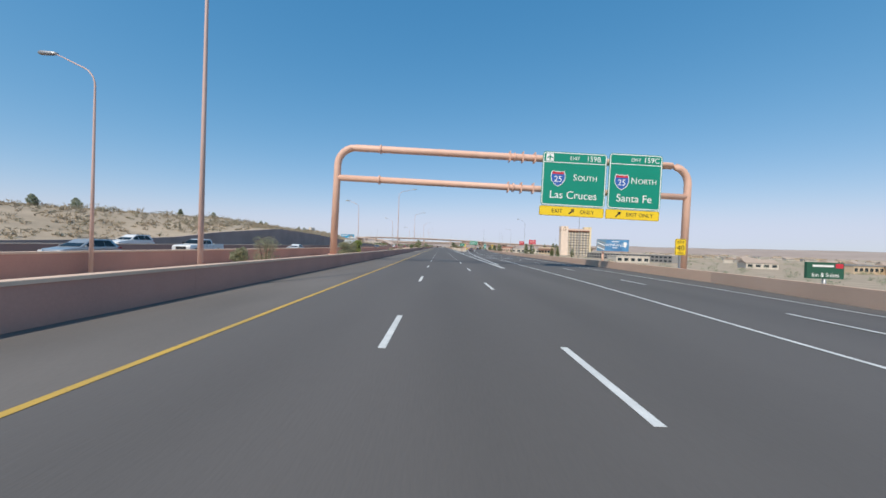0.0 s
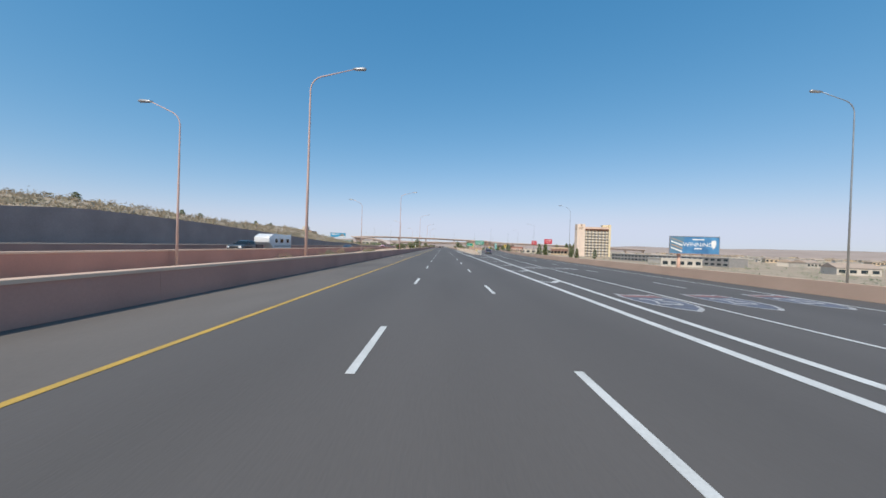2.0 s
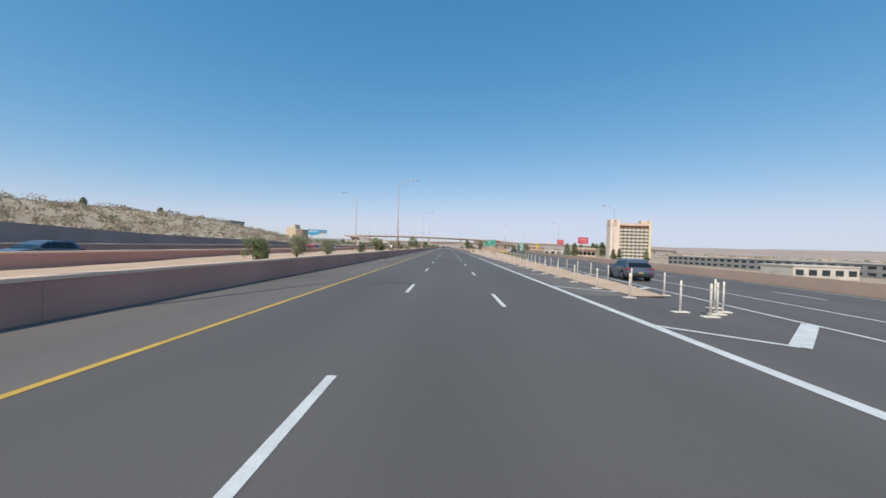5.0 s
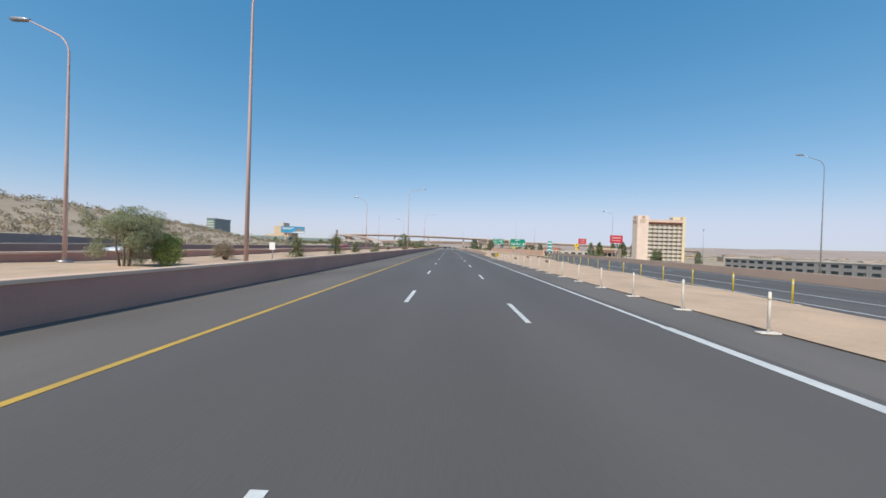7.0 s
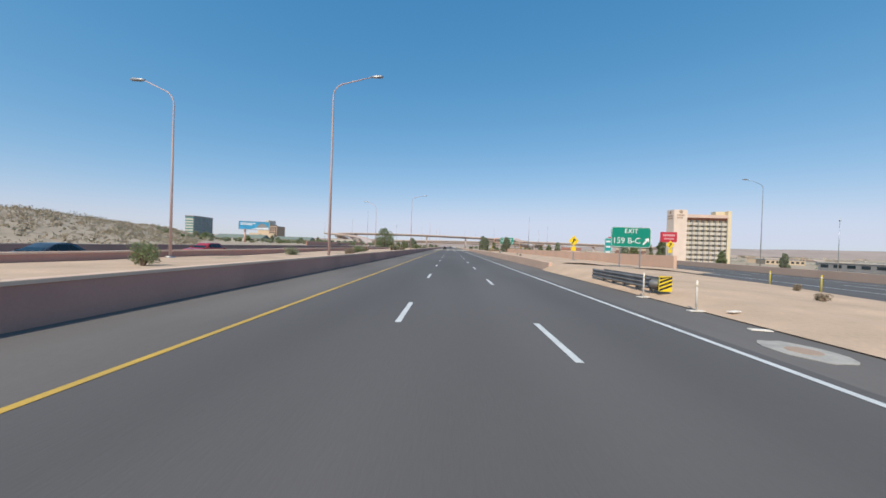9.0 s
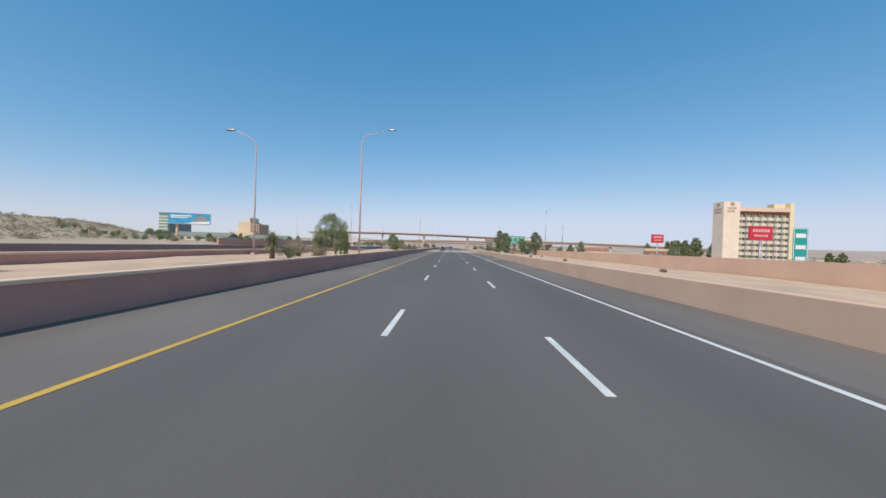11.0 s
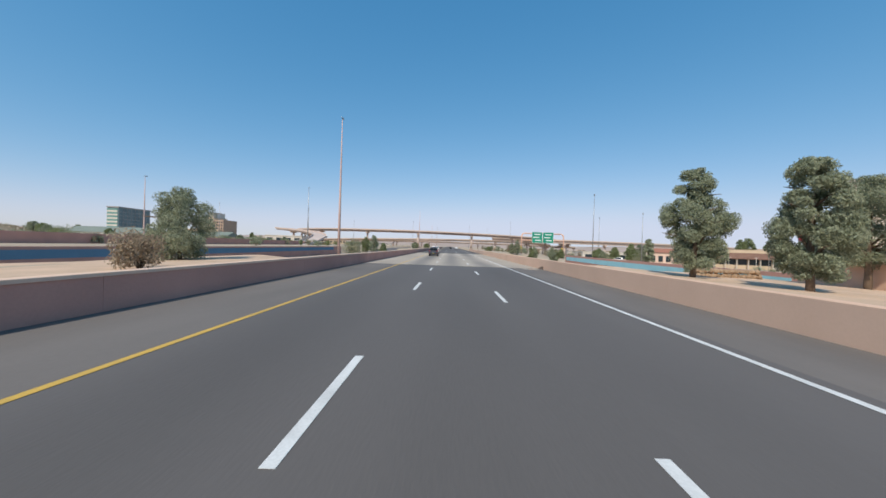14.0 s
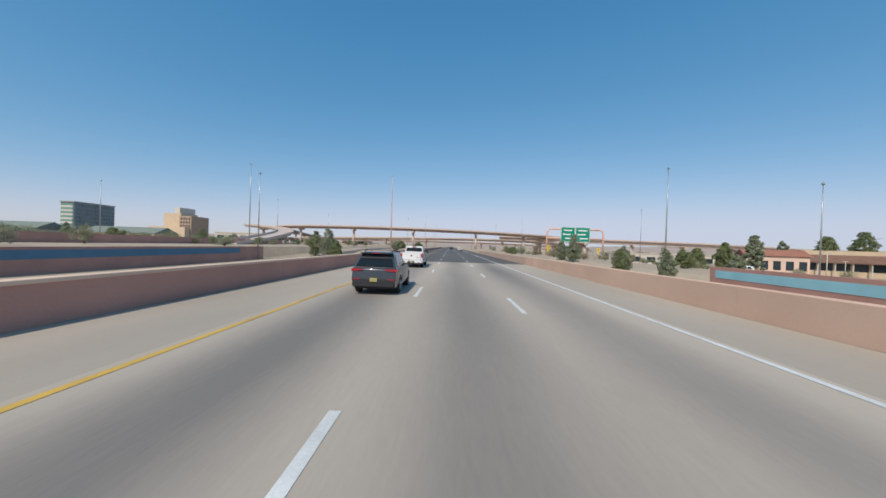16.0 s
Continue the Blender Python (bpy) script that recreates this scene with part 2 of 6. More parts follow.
# ---- ground and roads ----
gx = [-4800, -3000, -1600, -900, -600, -450, -380, -330, -300, -280, -260, -240, -220, -200, -180, -162, -145, -132, -120, -105, -95, -86, -78, -71, -65, -59, -54, -49, -45, -44.1, -43.8, -36,
      -28, -22, -19.05, -18.85, -16, -13, -10.5, -9.55, -9.35, 0, 8.95, 9.15, 10, 12, 15, 18, 21, 24, 25, 28, 32, 37, 43, 50, 58, 68, 80, 95, 115, 140, 175,
      220, 300, 420, 600, 900, 1600, 3000, 4800]
gy = [-2500, -900, -300] + steps(-120, 620, 5) + [650, 700, 760, 840, 940, 1100, 1400, 1900, 2800, 4700]
sheet("ground", gx, gy, land_z, EARTH, "dry tan earth with sparse desert scrub", "ground")

ROAD = solid("road", ribbon(-5.6, 5.9, -120, BRIDGE_0, 0, cols=4), ASPHALT, "dark grey asphalt through lanes of a freeway", "road")
solid("road_shoulder", ribbon(WALL_L + 0.02, -5.6, -120, BRIDGE_0, -0.004, cols=2), SHOULDER, "worn grey asphalt shoulder beside the barrier", "road")
solid("road_far", ribbon(WALL_L + 0.02, WALL_R - 0.02, BRIDGE_1, ROAD_END, 0, step=40, cols=4), ASPHALT, "dark asphalt freeway beyond the bridge", "road")
DECK = solid("bridge_deck", ribbon(-5.75, 5.75, BRIDGE_0, BRIDGE_1, 0.0, cols=6), CONCRETE_ROAD, "pale stained concrete bridge deck with darker wheel tracks", "road")
solid("bridge_shoulder", ribbon(WALL_L + 0.02, -5.75, BRIDGE_0, BRIDGE_1, 0.0, cols=2), DECK_EDGE, "pale sandy concrete shoulder of the bridge", "road")
solid("bridge_shoulder_right", ribbon(5.75, WALL_R - 0.02, BRIDGE_0, BRIDGE_1, 0.0, cols=2), DECK_EDGE, "pale sandy concrete shoulder of the bridge", "road")
solid("ramp_road", ribbon(5.9, lambda y: lerp(RAMP_WALL, y) - 0.02, -120, 142, -0.002, cols=6), ASPHALT, "dark asphalt exit lanes", "road")
solid("ramp_road_far", ribbon(lambda y: exit_left(y) - 1.3, lambda y: lerp(RAMP_WALL, y) - 0.02, 142, 330, 0.0, cols=6), ASPHALT, "dark asphalt exit ramp curving away", "road")
solid("road_shoulder_right", ribbon(5.9, WALL_R - 0.02, 142, BRIDGE_0, -0.002, cols=2), SHOULDER, "grey asphalt shoulder", "road")


def sand_z(x, y):
    k = smooth(235, 266, y)
    return 0.03 + 0.10 * smooth(8.6, 10.5, x) * (1 - k) + 0.05 * math.sin(x * 1.7 + y * 0.4) * smooth(8.6, 11, x) * (1 - k) + k * 0.70 * smooth(8.4, 9.6, x) - k * 0.5 * smooth(10, 24, x)


solid("gore_sand", ribbon(8.25, lambda y: max(8.6, exit_left(y) - 1.3), 142, 262, 0.0, step=2.5, zf=sand_z, cols=10), SAND, "bare tan sand between the freeway and the exit ramp", "ground")
solid("verge_sand", ribbon(WALL_R + 0.25, 24.4, 262, 386, 0.05, step=4, zf=lambda x, y: sand_z(x, 290) + 0.07 * math.sin(x * 0.9 + y * 0.3), cols=10), SAND, "bare tan sand verge behind the barrier", "ground")
solid("median_sand", ribbon(-18.9, WALL_L - 0.25, -120, 386, 0.05, step=4, zf=lambda x, y: land_z(x, y) + 0.04 * math.sin(x * 1.3 + y * 0.5), cols=8), SAND, "bare tan sand of the median strip", "ground")
OPP = solid("opposite_road", ribbon(-34.9, -19.15, -120, 640, 0.0, step=8, zf=opp_z, cols=6), ASPHALT, "opposite carriageway of dark grey asphalt", "road")
solid("frontage_road", ribbon(-43.8, -35.5, -120, 380, 0.35, step=8, zf=opp_z, cols=3), ASPHALT, "raised side road of grey asphalt", "road")

# ---- walls ----


# coping paler than the walls: sun on their tops put into the colour
COPING_SUNLIT = mat("sunlit_coping_concrete", (0.76, 0.55, 0.41), 0.9, vary=0.1, scale=2.5, fine=12, bump=0.15, tint=(0.62, 0.43, 0.32), grain=0.25)


def capped(h, w=0.3, foot=0.4):
    return [(-w, -foot), (0.0, -foot), (0.0, h - 0.1), (-w, h - 0.1)]


def coping(h, w=0.3):
    return [(0.035, h - 0.1), (0.035, h - 0.012), (0.022, h), (-w - 0.022, h), (-w - 0.035, h - 0.012), (-w - 0.035, h - 0.1)]


def run_of_wall(name, section, xf, y0, y1, zf, material, label, length=12.2, gap=0.008, cap=None):
    """A wall cast in lengths with open joints between them."""
    e = thing(name, label, "barrier", kind="structure")
    y = y0
    while y < y1 - 0.1:
        part("wall_length", profile(section, xf, y, min(y + length, y1) - gap, zf, step=12.2), material, e)
        if cap:
            part("coping", profile(cap, xf, y, min(y + length, y1) - gap, zf, step=12.2), COPING_SUNLIT, e)
        y += length
    return e


run_of_wall("barrier_left", capped(1.03), lambda y: WALL_L, -61, 744, lambda y: 0.0, PINK, "long pink concrete median barrier with a flat cap coloured as sunlit", cap=coping(1.03))
run_of_wall("barrier_median", capped(1.16, foot=2.2), lambda y: -18.9, -61, 580, lambda y: opp_z(0, y), PINK, "pink concrete barrier of the opposite carriageway", cap=coping(1.16))
run_of_wall("barrier_frontage", capped(0.95, foot=1), lambda y: -35.0, -61, 380, lambda y: 0.2 + opp_z(0, y), PINK, "low pink concrete barrier beyond the opposite lanes", cap=coping(0.95))
solid("retaining_wall", profile([(-0.4, -6.5), (0, -6.5), (0, 0.06), (-0.4, 0.06)], lambda y: -43.8, -120, 336, lambda y: lerp(CUT_TOP, y), step=4), DARKWALL, "tall dark brown concrete retaining wall", "wall")
run_of_wall("barrier_ramp", [(0.0, -0.3), (0.35, -0.3), (0.35, 0.78), (0.0, 0.78)], lambda y: lerp(RAMP_WALL, y), -61, 330, lambda y: 0.0, TAN, "tan concrete barrier of the exit lanes")
run_of_wall("barrier_right", [(0.0, -0.3), (0.3, -0.3), (0.3, 0.97), (0.27, 1.0), (0.03, 1.0), (0.0, 0.97)], lambda y: WALL_R, 262, 520, lambda y: -0.25 * (1 - smooth(262, 280, y)), TAN, "long tan concrete barrier beside the shoulder")
solid("wall_lower", profile([(-0.4, -3), (0.0, -3), (0.0, 2.2), (-0.4, 2.2)], lambda y: -58.0 - 0.1 * (y - 380), 360, 560, lambda y: 0.0), PINK, "pink concrete wall of a far ramp", "wall")
solid("wall_ramp", profile([(0.0, -2), (0.35, -2), (0.35, 1.75), (0.0, 1.75)], lambda y: 24.5, 268, 382, lambda y: 0.0), TAN, "plain tan concrete wall of the lower ramp", "wall")

# painted walls of the lower ramps
tw = thing("ramp_parapet", "pink concrete ramp wall with a broad teal painted band", "wall", kind="structure")
tx = lambda y: 30.0 + 0.0004 * (y - 400) ** 2 + 0.03 * max(0, y - 430)
part("wall", profile([(0.0, -5), (0.5, -5), (0.5, 0.55), (0.0, 0.55)], tx, 360, 452, lambda y: 0.0), PINK, tw)
part("band", profile([(-0.03, -0.75), (0.0, -0.75), (0.0, 0.15), (-0.03, 0.15)], tx, 388, 451, lambda y: 0.0), TEAL, tw, "teal painted band")
bw = thing("ramp_parapet", "pink concrete ramp wall with a broad blue painted band", "wall", kind="structure")
part("wall", profile([(-0.5, -5), (0.0, -5), (0.0, 0.7), (-0.5, 0.7)], lambda y: -40.0, 372, 480, lambda y: 0.0), PINK, bw)
part("band", profile([(0.0, -0.5), (0.03, -0.5), (0.03, 0.4), (0.0, 0.4)], lambda y: -40.0, 373, 472, lambda y: 0.0), NAVY, bw, "blue painted band")

# ---- road markings ----
def marking(name, bm, material):
    return part(name, bm, material, ROAD)


marking("edge_line", ribbon(EDGE_L - 0.075, EDGE_L + 0.075, -120, BRIDGE_1, 0.004, step=8, thick=0.004), PAINT_YELLOW)
marking("edge_line", ribbon(EDGE_R - 0.13, EDGE_R + 0.15, 33.5, 187, 0.006, step=8, thick=0.004), PAINT_WHITE)
marking("edge_line", ribbon(EDGE_R - 0.08, EDGE_R + 0.08, 187, 1000, 0.006, step=8, thick=0.004), PAINT_WHITE)
marking("edge_line", ribbon(EDGE_L - 0.075, EDGE_L + 0.075, BRIDGE_1, 1000, 0.004, step=20, thick=0.004), PAINT_YELLOW)
marking("edge_line", ribbon(lambda y: exit_left(y), lambda y: exit_left(y) + (0.26 if y < 118 else 0.15), 40, 300, 0.006, step=4, thick=0.004), PAINT_WHITE)
marking("gore_line", ribbon(EDGE_R + 0.15, EDGE_R + 0.27, 33.5, 41, 0.006, step=2, thick=0.004), PAINT_WHITE)
marking("lane_line", ribbon(lambda y: lerp(LANE_S, y) - 0.07, lambda y: lerp(LANE_S, y) + 0.07, -60, 300, 0.006, step=4, thick=0.004), PAINT_WHITE)
marking("lane_line", ribbon(lambda y: lerp(LANE_S, y) + 7.0, lambda y: lerp(LANE_S, y) + 7.12, -60, 300, 0.006, step=4, thick=0.004), PAINT_WHITE)

bm = bmesh.new()
box(bm, -0.075, 0.075, 0, 3.05, 0.004, 0.008)
DASH = to_mesh(bm, PAINT_WHITE, "lane_dash")
for side, first in ((-1.83, 6.75), (1.83, 4.1)):
    for k in range(-4, 70):
        d = part("lane_dash", DASH, None, ROAD)
        d.location = (side, first + 12.19 * k + 1.2 * (384 < 12.19 * k < 440), 0)
for k in range(-3, 22):
    y = 9.0 + 12.19 * k
    x = lerp(LANE_S, y) + 3.6
    d = part("lane_dash", DASH, None, ROAD)
    d.location = (x, y, road_z(x, y) + 0.01)
    d.rotation_euler = (0, 0, -math.atan2(lerp(LANE_S, y + 3) - lerp(LANE_S, y), 3))
for x in (-23.2, -26.9, -30.6):
    for k in range(-2, 30):
        y = 12.19 * k
        d = part("lane_dash", DASH, None, OPP)
        d.location = (x, y, opp_z(x, y) + 0.012)

# chevrons painted in the gore: a thin arm leaning towards the traffic and a broad short return
for k in range(13):
    y = 71.6 + 9.2 * k
    a, b = EDGE_R + 0.1, exit_left(y) + 0.05
    corner = (a + (b - a) * 0.42, y - 0.55 - 0.26 * min(b - a, 4.5))
    for p0, p1, wide, lift in (((a, y), corner, 0.17, 0.012), (corner, (b, y + 0.2 + 0.15 * min(b - a, 4.5)), 0.38, 0.016)):
        bm = bmesh.new()
        d = Vector((p1[0] - p0[0], p1[1] - p0[1], 0)).normalized()
        side = Vector((-d.y, d.x, 0)) * wide * 0.5
        P0, P1 = Vector((*p0, lift)), Vector((*p1, lift))
        bm.faces.new([bm.verts.new(v) for v in (P0 + side, P0 - side, P1 - side, P1 + side)])
        marking("gore_chevron", bm, PAINT_WHITE)

# worn route shields painted in the exit lanes: white rim, blue field, red head, pale numerals
FADED_RED = mat("faded_red_road_paint", (0.30, 0.12, 0.11), 0.85, vary=0.3, scale=0.5, fine=12, tint=(0.15, 0.11, 0.105))
FADED_BLUE = mat("faded_blue_road_paint", (0.13, 0.145, 0.20), 0.85, vary=0.3, scale=0.5, fine=12, tint=(0.10, 0.10, 0.105))
FADED_WHITE = mat("faded_white_road_paint", (0.50, 0.49, 0.49), 0.85, vary=0.3, scale=0.4, fine=12, tint=(0.22, 0.215, 0.21))
half = [(0.0, 2.0), (0.5, 1.85), (0.85, 2.2), (1.05, 1.3), (1.08, 0.2), (0.9, -0.9), (0.5, -1.7), (0.0, -2.2)]
ring = half + [(-p, q) for p, q in half[-2:0:-1]]
for x, y in ((8.55, 64.2), (12.2, 65.0), (15.9, 65.8)):
    bm = bmesh.new()
    bm.faces.new([bm.verts.new((p * 0.9, q * 0.92, 0.006)) for p, q in ring])
    field = marking("legend_shield", bm, FADED_BLUE)
    field.location = (x, y, 0.004)
    bm = bmesh.new()
    o, i_ = ([bm.verts.new((p * k, q * k, 0.008)) for p, q in ring] for k in (1.0, 0.88))
    for k in range(len(ring)):
        bm.faces.new((o[k], o[(k + 1) % len(ring)], i_[(k + 1) % len(ring)], i_[k]))
    part("rim", bm, FADED_WHITE, field)
    bm = bmesh.new()
    bm.faces.new([bm.verts.new((p, q, 0.010)) for p, q in ((-0.88, 1.12), (0.88, 1.12), (0.76, 1.85), (0.45, 1.62), (0.0, 1.74), (-0.45, 1.62), (-0.76, 1.85))])
    part("head", bm, FADED_RED, field)
    lettering("25", 1.25, FADED_WHITE, field, Matrix.Translation((0, -0.1, 0.008)) @ Matrix.Diagonal((1, 1.75, 1, 1)), name="numeral")

# worn pavement legends in the exit lanes: a row of tall strokes in each lane
WORN = mat("worn_road_paint", (0.52, 0.51, 0.50), 0.8, vary=0.25, scale=0.6, fine=14, tint=(0.22, 0.21, 0.21))
for x in (9.2, 12.6):
    for k in range(5):
        bm = bmesh.new()
        box(bm, -1.15 + 0.5 * k, -0.93 + 0.5 * k, 0, 2.5, 0.004, 0.008)
        if k % 2:
            box(bm, -0.92 + 0.5 * k, -0.66 + 0.5 * k, 0.1, 0.45, 0.004, 0.0082)
            box(bm, -0.92 + 0.5 * k, -0.66 + 0.5 * k, 2.0, 2.4, 0.004, 0.0082)
        marking("legend_bar", bm, WORN).location = (x, 85.2, 0.004)

# ---- street lamps ----
def lamp_pole(height, arm, label, group, stout=1.0, steel=None):
    """A tapered steel pole with a curved arm reaching along +x."""
    e = thing("street_lamp", label, "street lamp", group)
    bm = bmesh.new()
    tube(bm, [(0, 0, 0), (0, 0, 0.15), (0, 0, 0.15)], [0.28, 0.28, 0.12], 10)
    part("base", bm, GALV, e)
    bm = bmesh.new()
    pts = [(0, 0, 0.1), (0, 0, height * 0.5), (0, 0, height - 1.2)]
    for i in range(1, 7):
        a = i / 6 * math.pi / 2 * 0.8
        pts.append((1.0 * (1 - math.cos(a)), 0, height - 1.2 + 1.0 * math.sin(a)))
    pts.append((arm, 0, height + 0.35))
    tube(bm, pts, [r * stout for r in [0.12, 0.09, 0.06] + [0.05] * 6 + [0.035]], 10)
    part("pole", bm, steel or LAMP_PINK, e)
    bm = bmesh.new()
    tube(bm, [(arm - 0.1, 0, height + 0.36), (arm + 0.15, 0, height + 0.36), (arm + 0.7, 0, height + 0.38), (arm + 0.85, 0, height + 0.38)], [0.05, 0.10, 0.12, 0.06], 10)
    head = part("lamp_head", bm, GALV, e, "flat grey lamp head")
    return e


def post_lamp(height, label, group, stout=1.0):
    """A straight tapered steel post with a small lamp on its top."""
    e = thing("street_lamp", label, "street lamp", group)
    bm = bmesh.new()
    tube(bm, [(0, 0, 0), (0, 0, 0.15), (0, 0, 0.15)], [0.28, 0.28, 0.12], 10)
    part("base", bm, GALV, e)
    bm = bmesh.new()
    tube(bm, [(0, 0, 0.1), (0, 0, height * 0.4), (0, 0, height * 0.75), (0, 0, height)], [r * stout for r in (0.125, 0.095, 0.06, 0.03)], 10)
    part("pole", bm, LAMP_PINK, e)
    bm = bmesh.new()
    tube(bm, [(0, -0.16, height), (0, -0.08, height + 0.05), (0, 0.3, height + 0.06), (0, 0.36, height + 0.03)], [0.03, 0.055, 0.055, 0.03], 8)
    part("lamp_head", bm, GALV, e, "small grey lamp head")
    return e


near = lamp_pole(14.0, 3.0, "tall pink steel street lamp behind the median barrier", "median street lamps", 0.9)
near.matrix_basis = pose(-10.0, 13.4, land_z(-10.0, 13.4))
for x, y in ((-10.0, 74), (-10.8, 131.6), (-10.3, 194.2), (-10.0, 256), (-10.8, 318.2)):
    copy_thing(near, pose(x, y, land_z(x, y)))
straight = post_lamp(12.4, "tall straight pink steel lamp post behind the median barrier", "bridge lamp posts")
straight.matrix_basis = pose(-10.0, 386.7, 0.4)
for x, y in ((-10.0, 462.7), (-10.0, 535), (-10.0, 600), (-43.3, 404)):
    copy_thing(straight, pose(x, y, 0.4 if x > -20 else land_z(x, y)))
far_lamp = lamp_pole(11.0, 2.0, "pink steel street lamp in front of the opposite barrier", "opposite street lamps", 0.75)
far_lamp.matrix_basis = pose(-18.45, 17.6, land_z(-18.45, 17.6), 0, 0, 180)
for y in (73.3, 125.0, 193.4, 251.0, 310.5):
    copy_thing(far_lamp, pose(-18.45, y, land_z(-18.45, y), 0, 0, 180))
right_lamp = lamp_pole(16.2, 2.6, "tall pale street lamp behind the exit ramp barrier", "ramp street lamps", 0.65, GALV)
right_lamp.matrix_basis = pose(30.3, 76, -2.0, 0, 0, 180)
for x, y in ((36, 148), (45, 220), (52, 288)):
    copy_thing(right_lamp, pose(x, y, land_z(x, y) - 0.1, 0, 0, 180))


def high_mast(height, slim=1.0):
    e = thing("high_mast_light", "very tall slender steel mast with a ring of lamps", "light mast", "interchange masts")
    bm = bmesh.new()
    tube(bm, [(0, 0, -0.5), (0, 0, height * 0.5), (0, 0, height)], [0.30 * slim, 0.20 * slim, 0.12 * slim], 10)
    part("mast", bm, GALV, e)
    bm = bmesh.new()
    tube(bm, [(0, 0, height - 0.4), (0, 0, height - 0.25)], 0.4 * slim, 14)
    part("ring", bm, GALV, e)
    for k in range(6):
        a_ = k * math.tau / 6
        bm = bmesh.new()
        box(bm, -0.14 * slim, 0.14 * slim, -0.1 * slim, 0.1 * slim, height - 0.4 - 0.16 * slim, height - 0.4, Matrix.Translation((math.cos(a_) * 0.45 * slim, math.sin(a_) * 0.45 * slim, 0)))
        part("lamp_head", bm, GALV, e)
    return e


mast = high_mast(30, 0.8)
mast.matrix_basis = pose(65, 514, land_z(65, 514))
for x, y in ((-75, 533), (-120, 640), (60, 700), (25, 820), (-20, 860), (105, 600), (-45, 760)):
    copy_thing(mast, pose(x, y, land_z(x, y)))
mast_small = high_mast(18, 0.5)
mast_small.matrix_basis = pose(61, 467, land_z(61, 467))
for x, y in ((-40, 478), (-104, 507), (112, 330), (30, 640), (150, 520), (-70, 600)):
    copy_thing(mast_small, pose(x, y, land_z(x, y)))


# ---- overhead sign gantry ----
def panel(parent, name, x0, x1, z0, z1, y, material, border=None):
    """A sign panel with rounded corners, facing -y, with a thin border line."""
    bm = bmesh.new()
    r = min(0.35, (z1 - z0) * 0.16, (x1 - x0) * 0.16)

    def outline(inset, yy):
        pts = []
        for cx, cz, a0 in ((x1 - r, z1 - r, 0), (x0 + r, z1 - r, 90), (x0 + r, z0 + r, 180), (x1 - r, z0 + r, 270)):
            for i in range(5):
                a = radians(a0 + i * 22.5)
                pts.append(bm.verts.new((cx + (r - inset) * math.cos(a), yy, cz + (r - inset) * math.sin(a))))
        return pts
    a, b = outline(0, y), outline(0, y + 0.06)
    bm.faces.new(a)
    bm.faces.new(b[::-1])
    for i in range(len(a)):
        bm.faces.new((a[i], a[(i + 1) % len(a)], b[(i + 1) % len(a)], b[i]))
    p = part(name, bm, material, parent)
    if border:
        bm = bmesh.new()
        w = max(0.03, (z1 - z0) * 0.016)
        o, i_ = outline(w * 0.6, y - 0.006), outline(w * 1.6, y - 0.006)
        for k in range(len(o)):
            bm.faces.new((o[k], o[(k + 1) % len(o)], i_[(k + 1) % len(o)], i_[k]))
        part("border", bm, border, p)
    return p


FACE = Matrix.Rotation(radians(90), 4, "X")


def write(text, x, z, size, y, material, parent, align="CENTER"):
    return lettering(text, size, material, parent, Matrix.Translation((x, y, z)) @ FACE, align=align)


def arrow_mesh(x, z, s, y, deg):
    bm = bmesh.new()
    pts = [(-0.5, -0.09), (0.1, -0.09), (0.1, -0.3), (0.5, 0), (0.1, 0.3), (0.1, 0.09), (-0.5, 0.09)]
    c, q = math.cos(radians(deg)), math.sin(radians(deg))
    lo = [bm.verts.new((x + s * (c * a - q * b), y, z + s * (q * a + c * b))) for a, b in pts]
    bm.faces.new(lo)
    return bm


def shield(parent, x, z, s, y):
    """An interstate route shield: a blue lower field, a red top band, white rim."""
    def form(k, top=1.0, lowcut=-9):
        half = [(0.0, 0.50), (0.22, 0.46), (0.38, 0.54), (0.47, 0.36), (0.50, 0.1), (0.44, -0.14), (0.28, -0.38), (0.0, -0.55)]
        pts = half + [(-a, b) for a, b in half[-2:0:-1]]
        return [(a * k, b * k) for a, b in pts]
    for nm, k, m_, dy in (("rim", 1.1, WHITE, -0.004), ("shield", 1.0, BLUE, -0.008)):
        bm = bmesh.new()
        bm.faces.new([bm.verts.new((x + a * s, y + dy, z + b * s)) for a, b in form(k)])
        part(nm, bm, m_, parent)
    bm = bmesh.new()
    bm.faces.new([bm.verts.new((x + a * s, y - 0.012, z + b * s)) for a, b in ((0, .5), (-.22, .46), (-.38, .54), (-.45, .32), (.45, .32), (.38, .54), (.22, .46))])
    part("band", bm, RED, parent)
    write("25", x, z - 0.06 * s, 0.62 * s, y - 0.014, WHITE, parent)


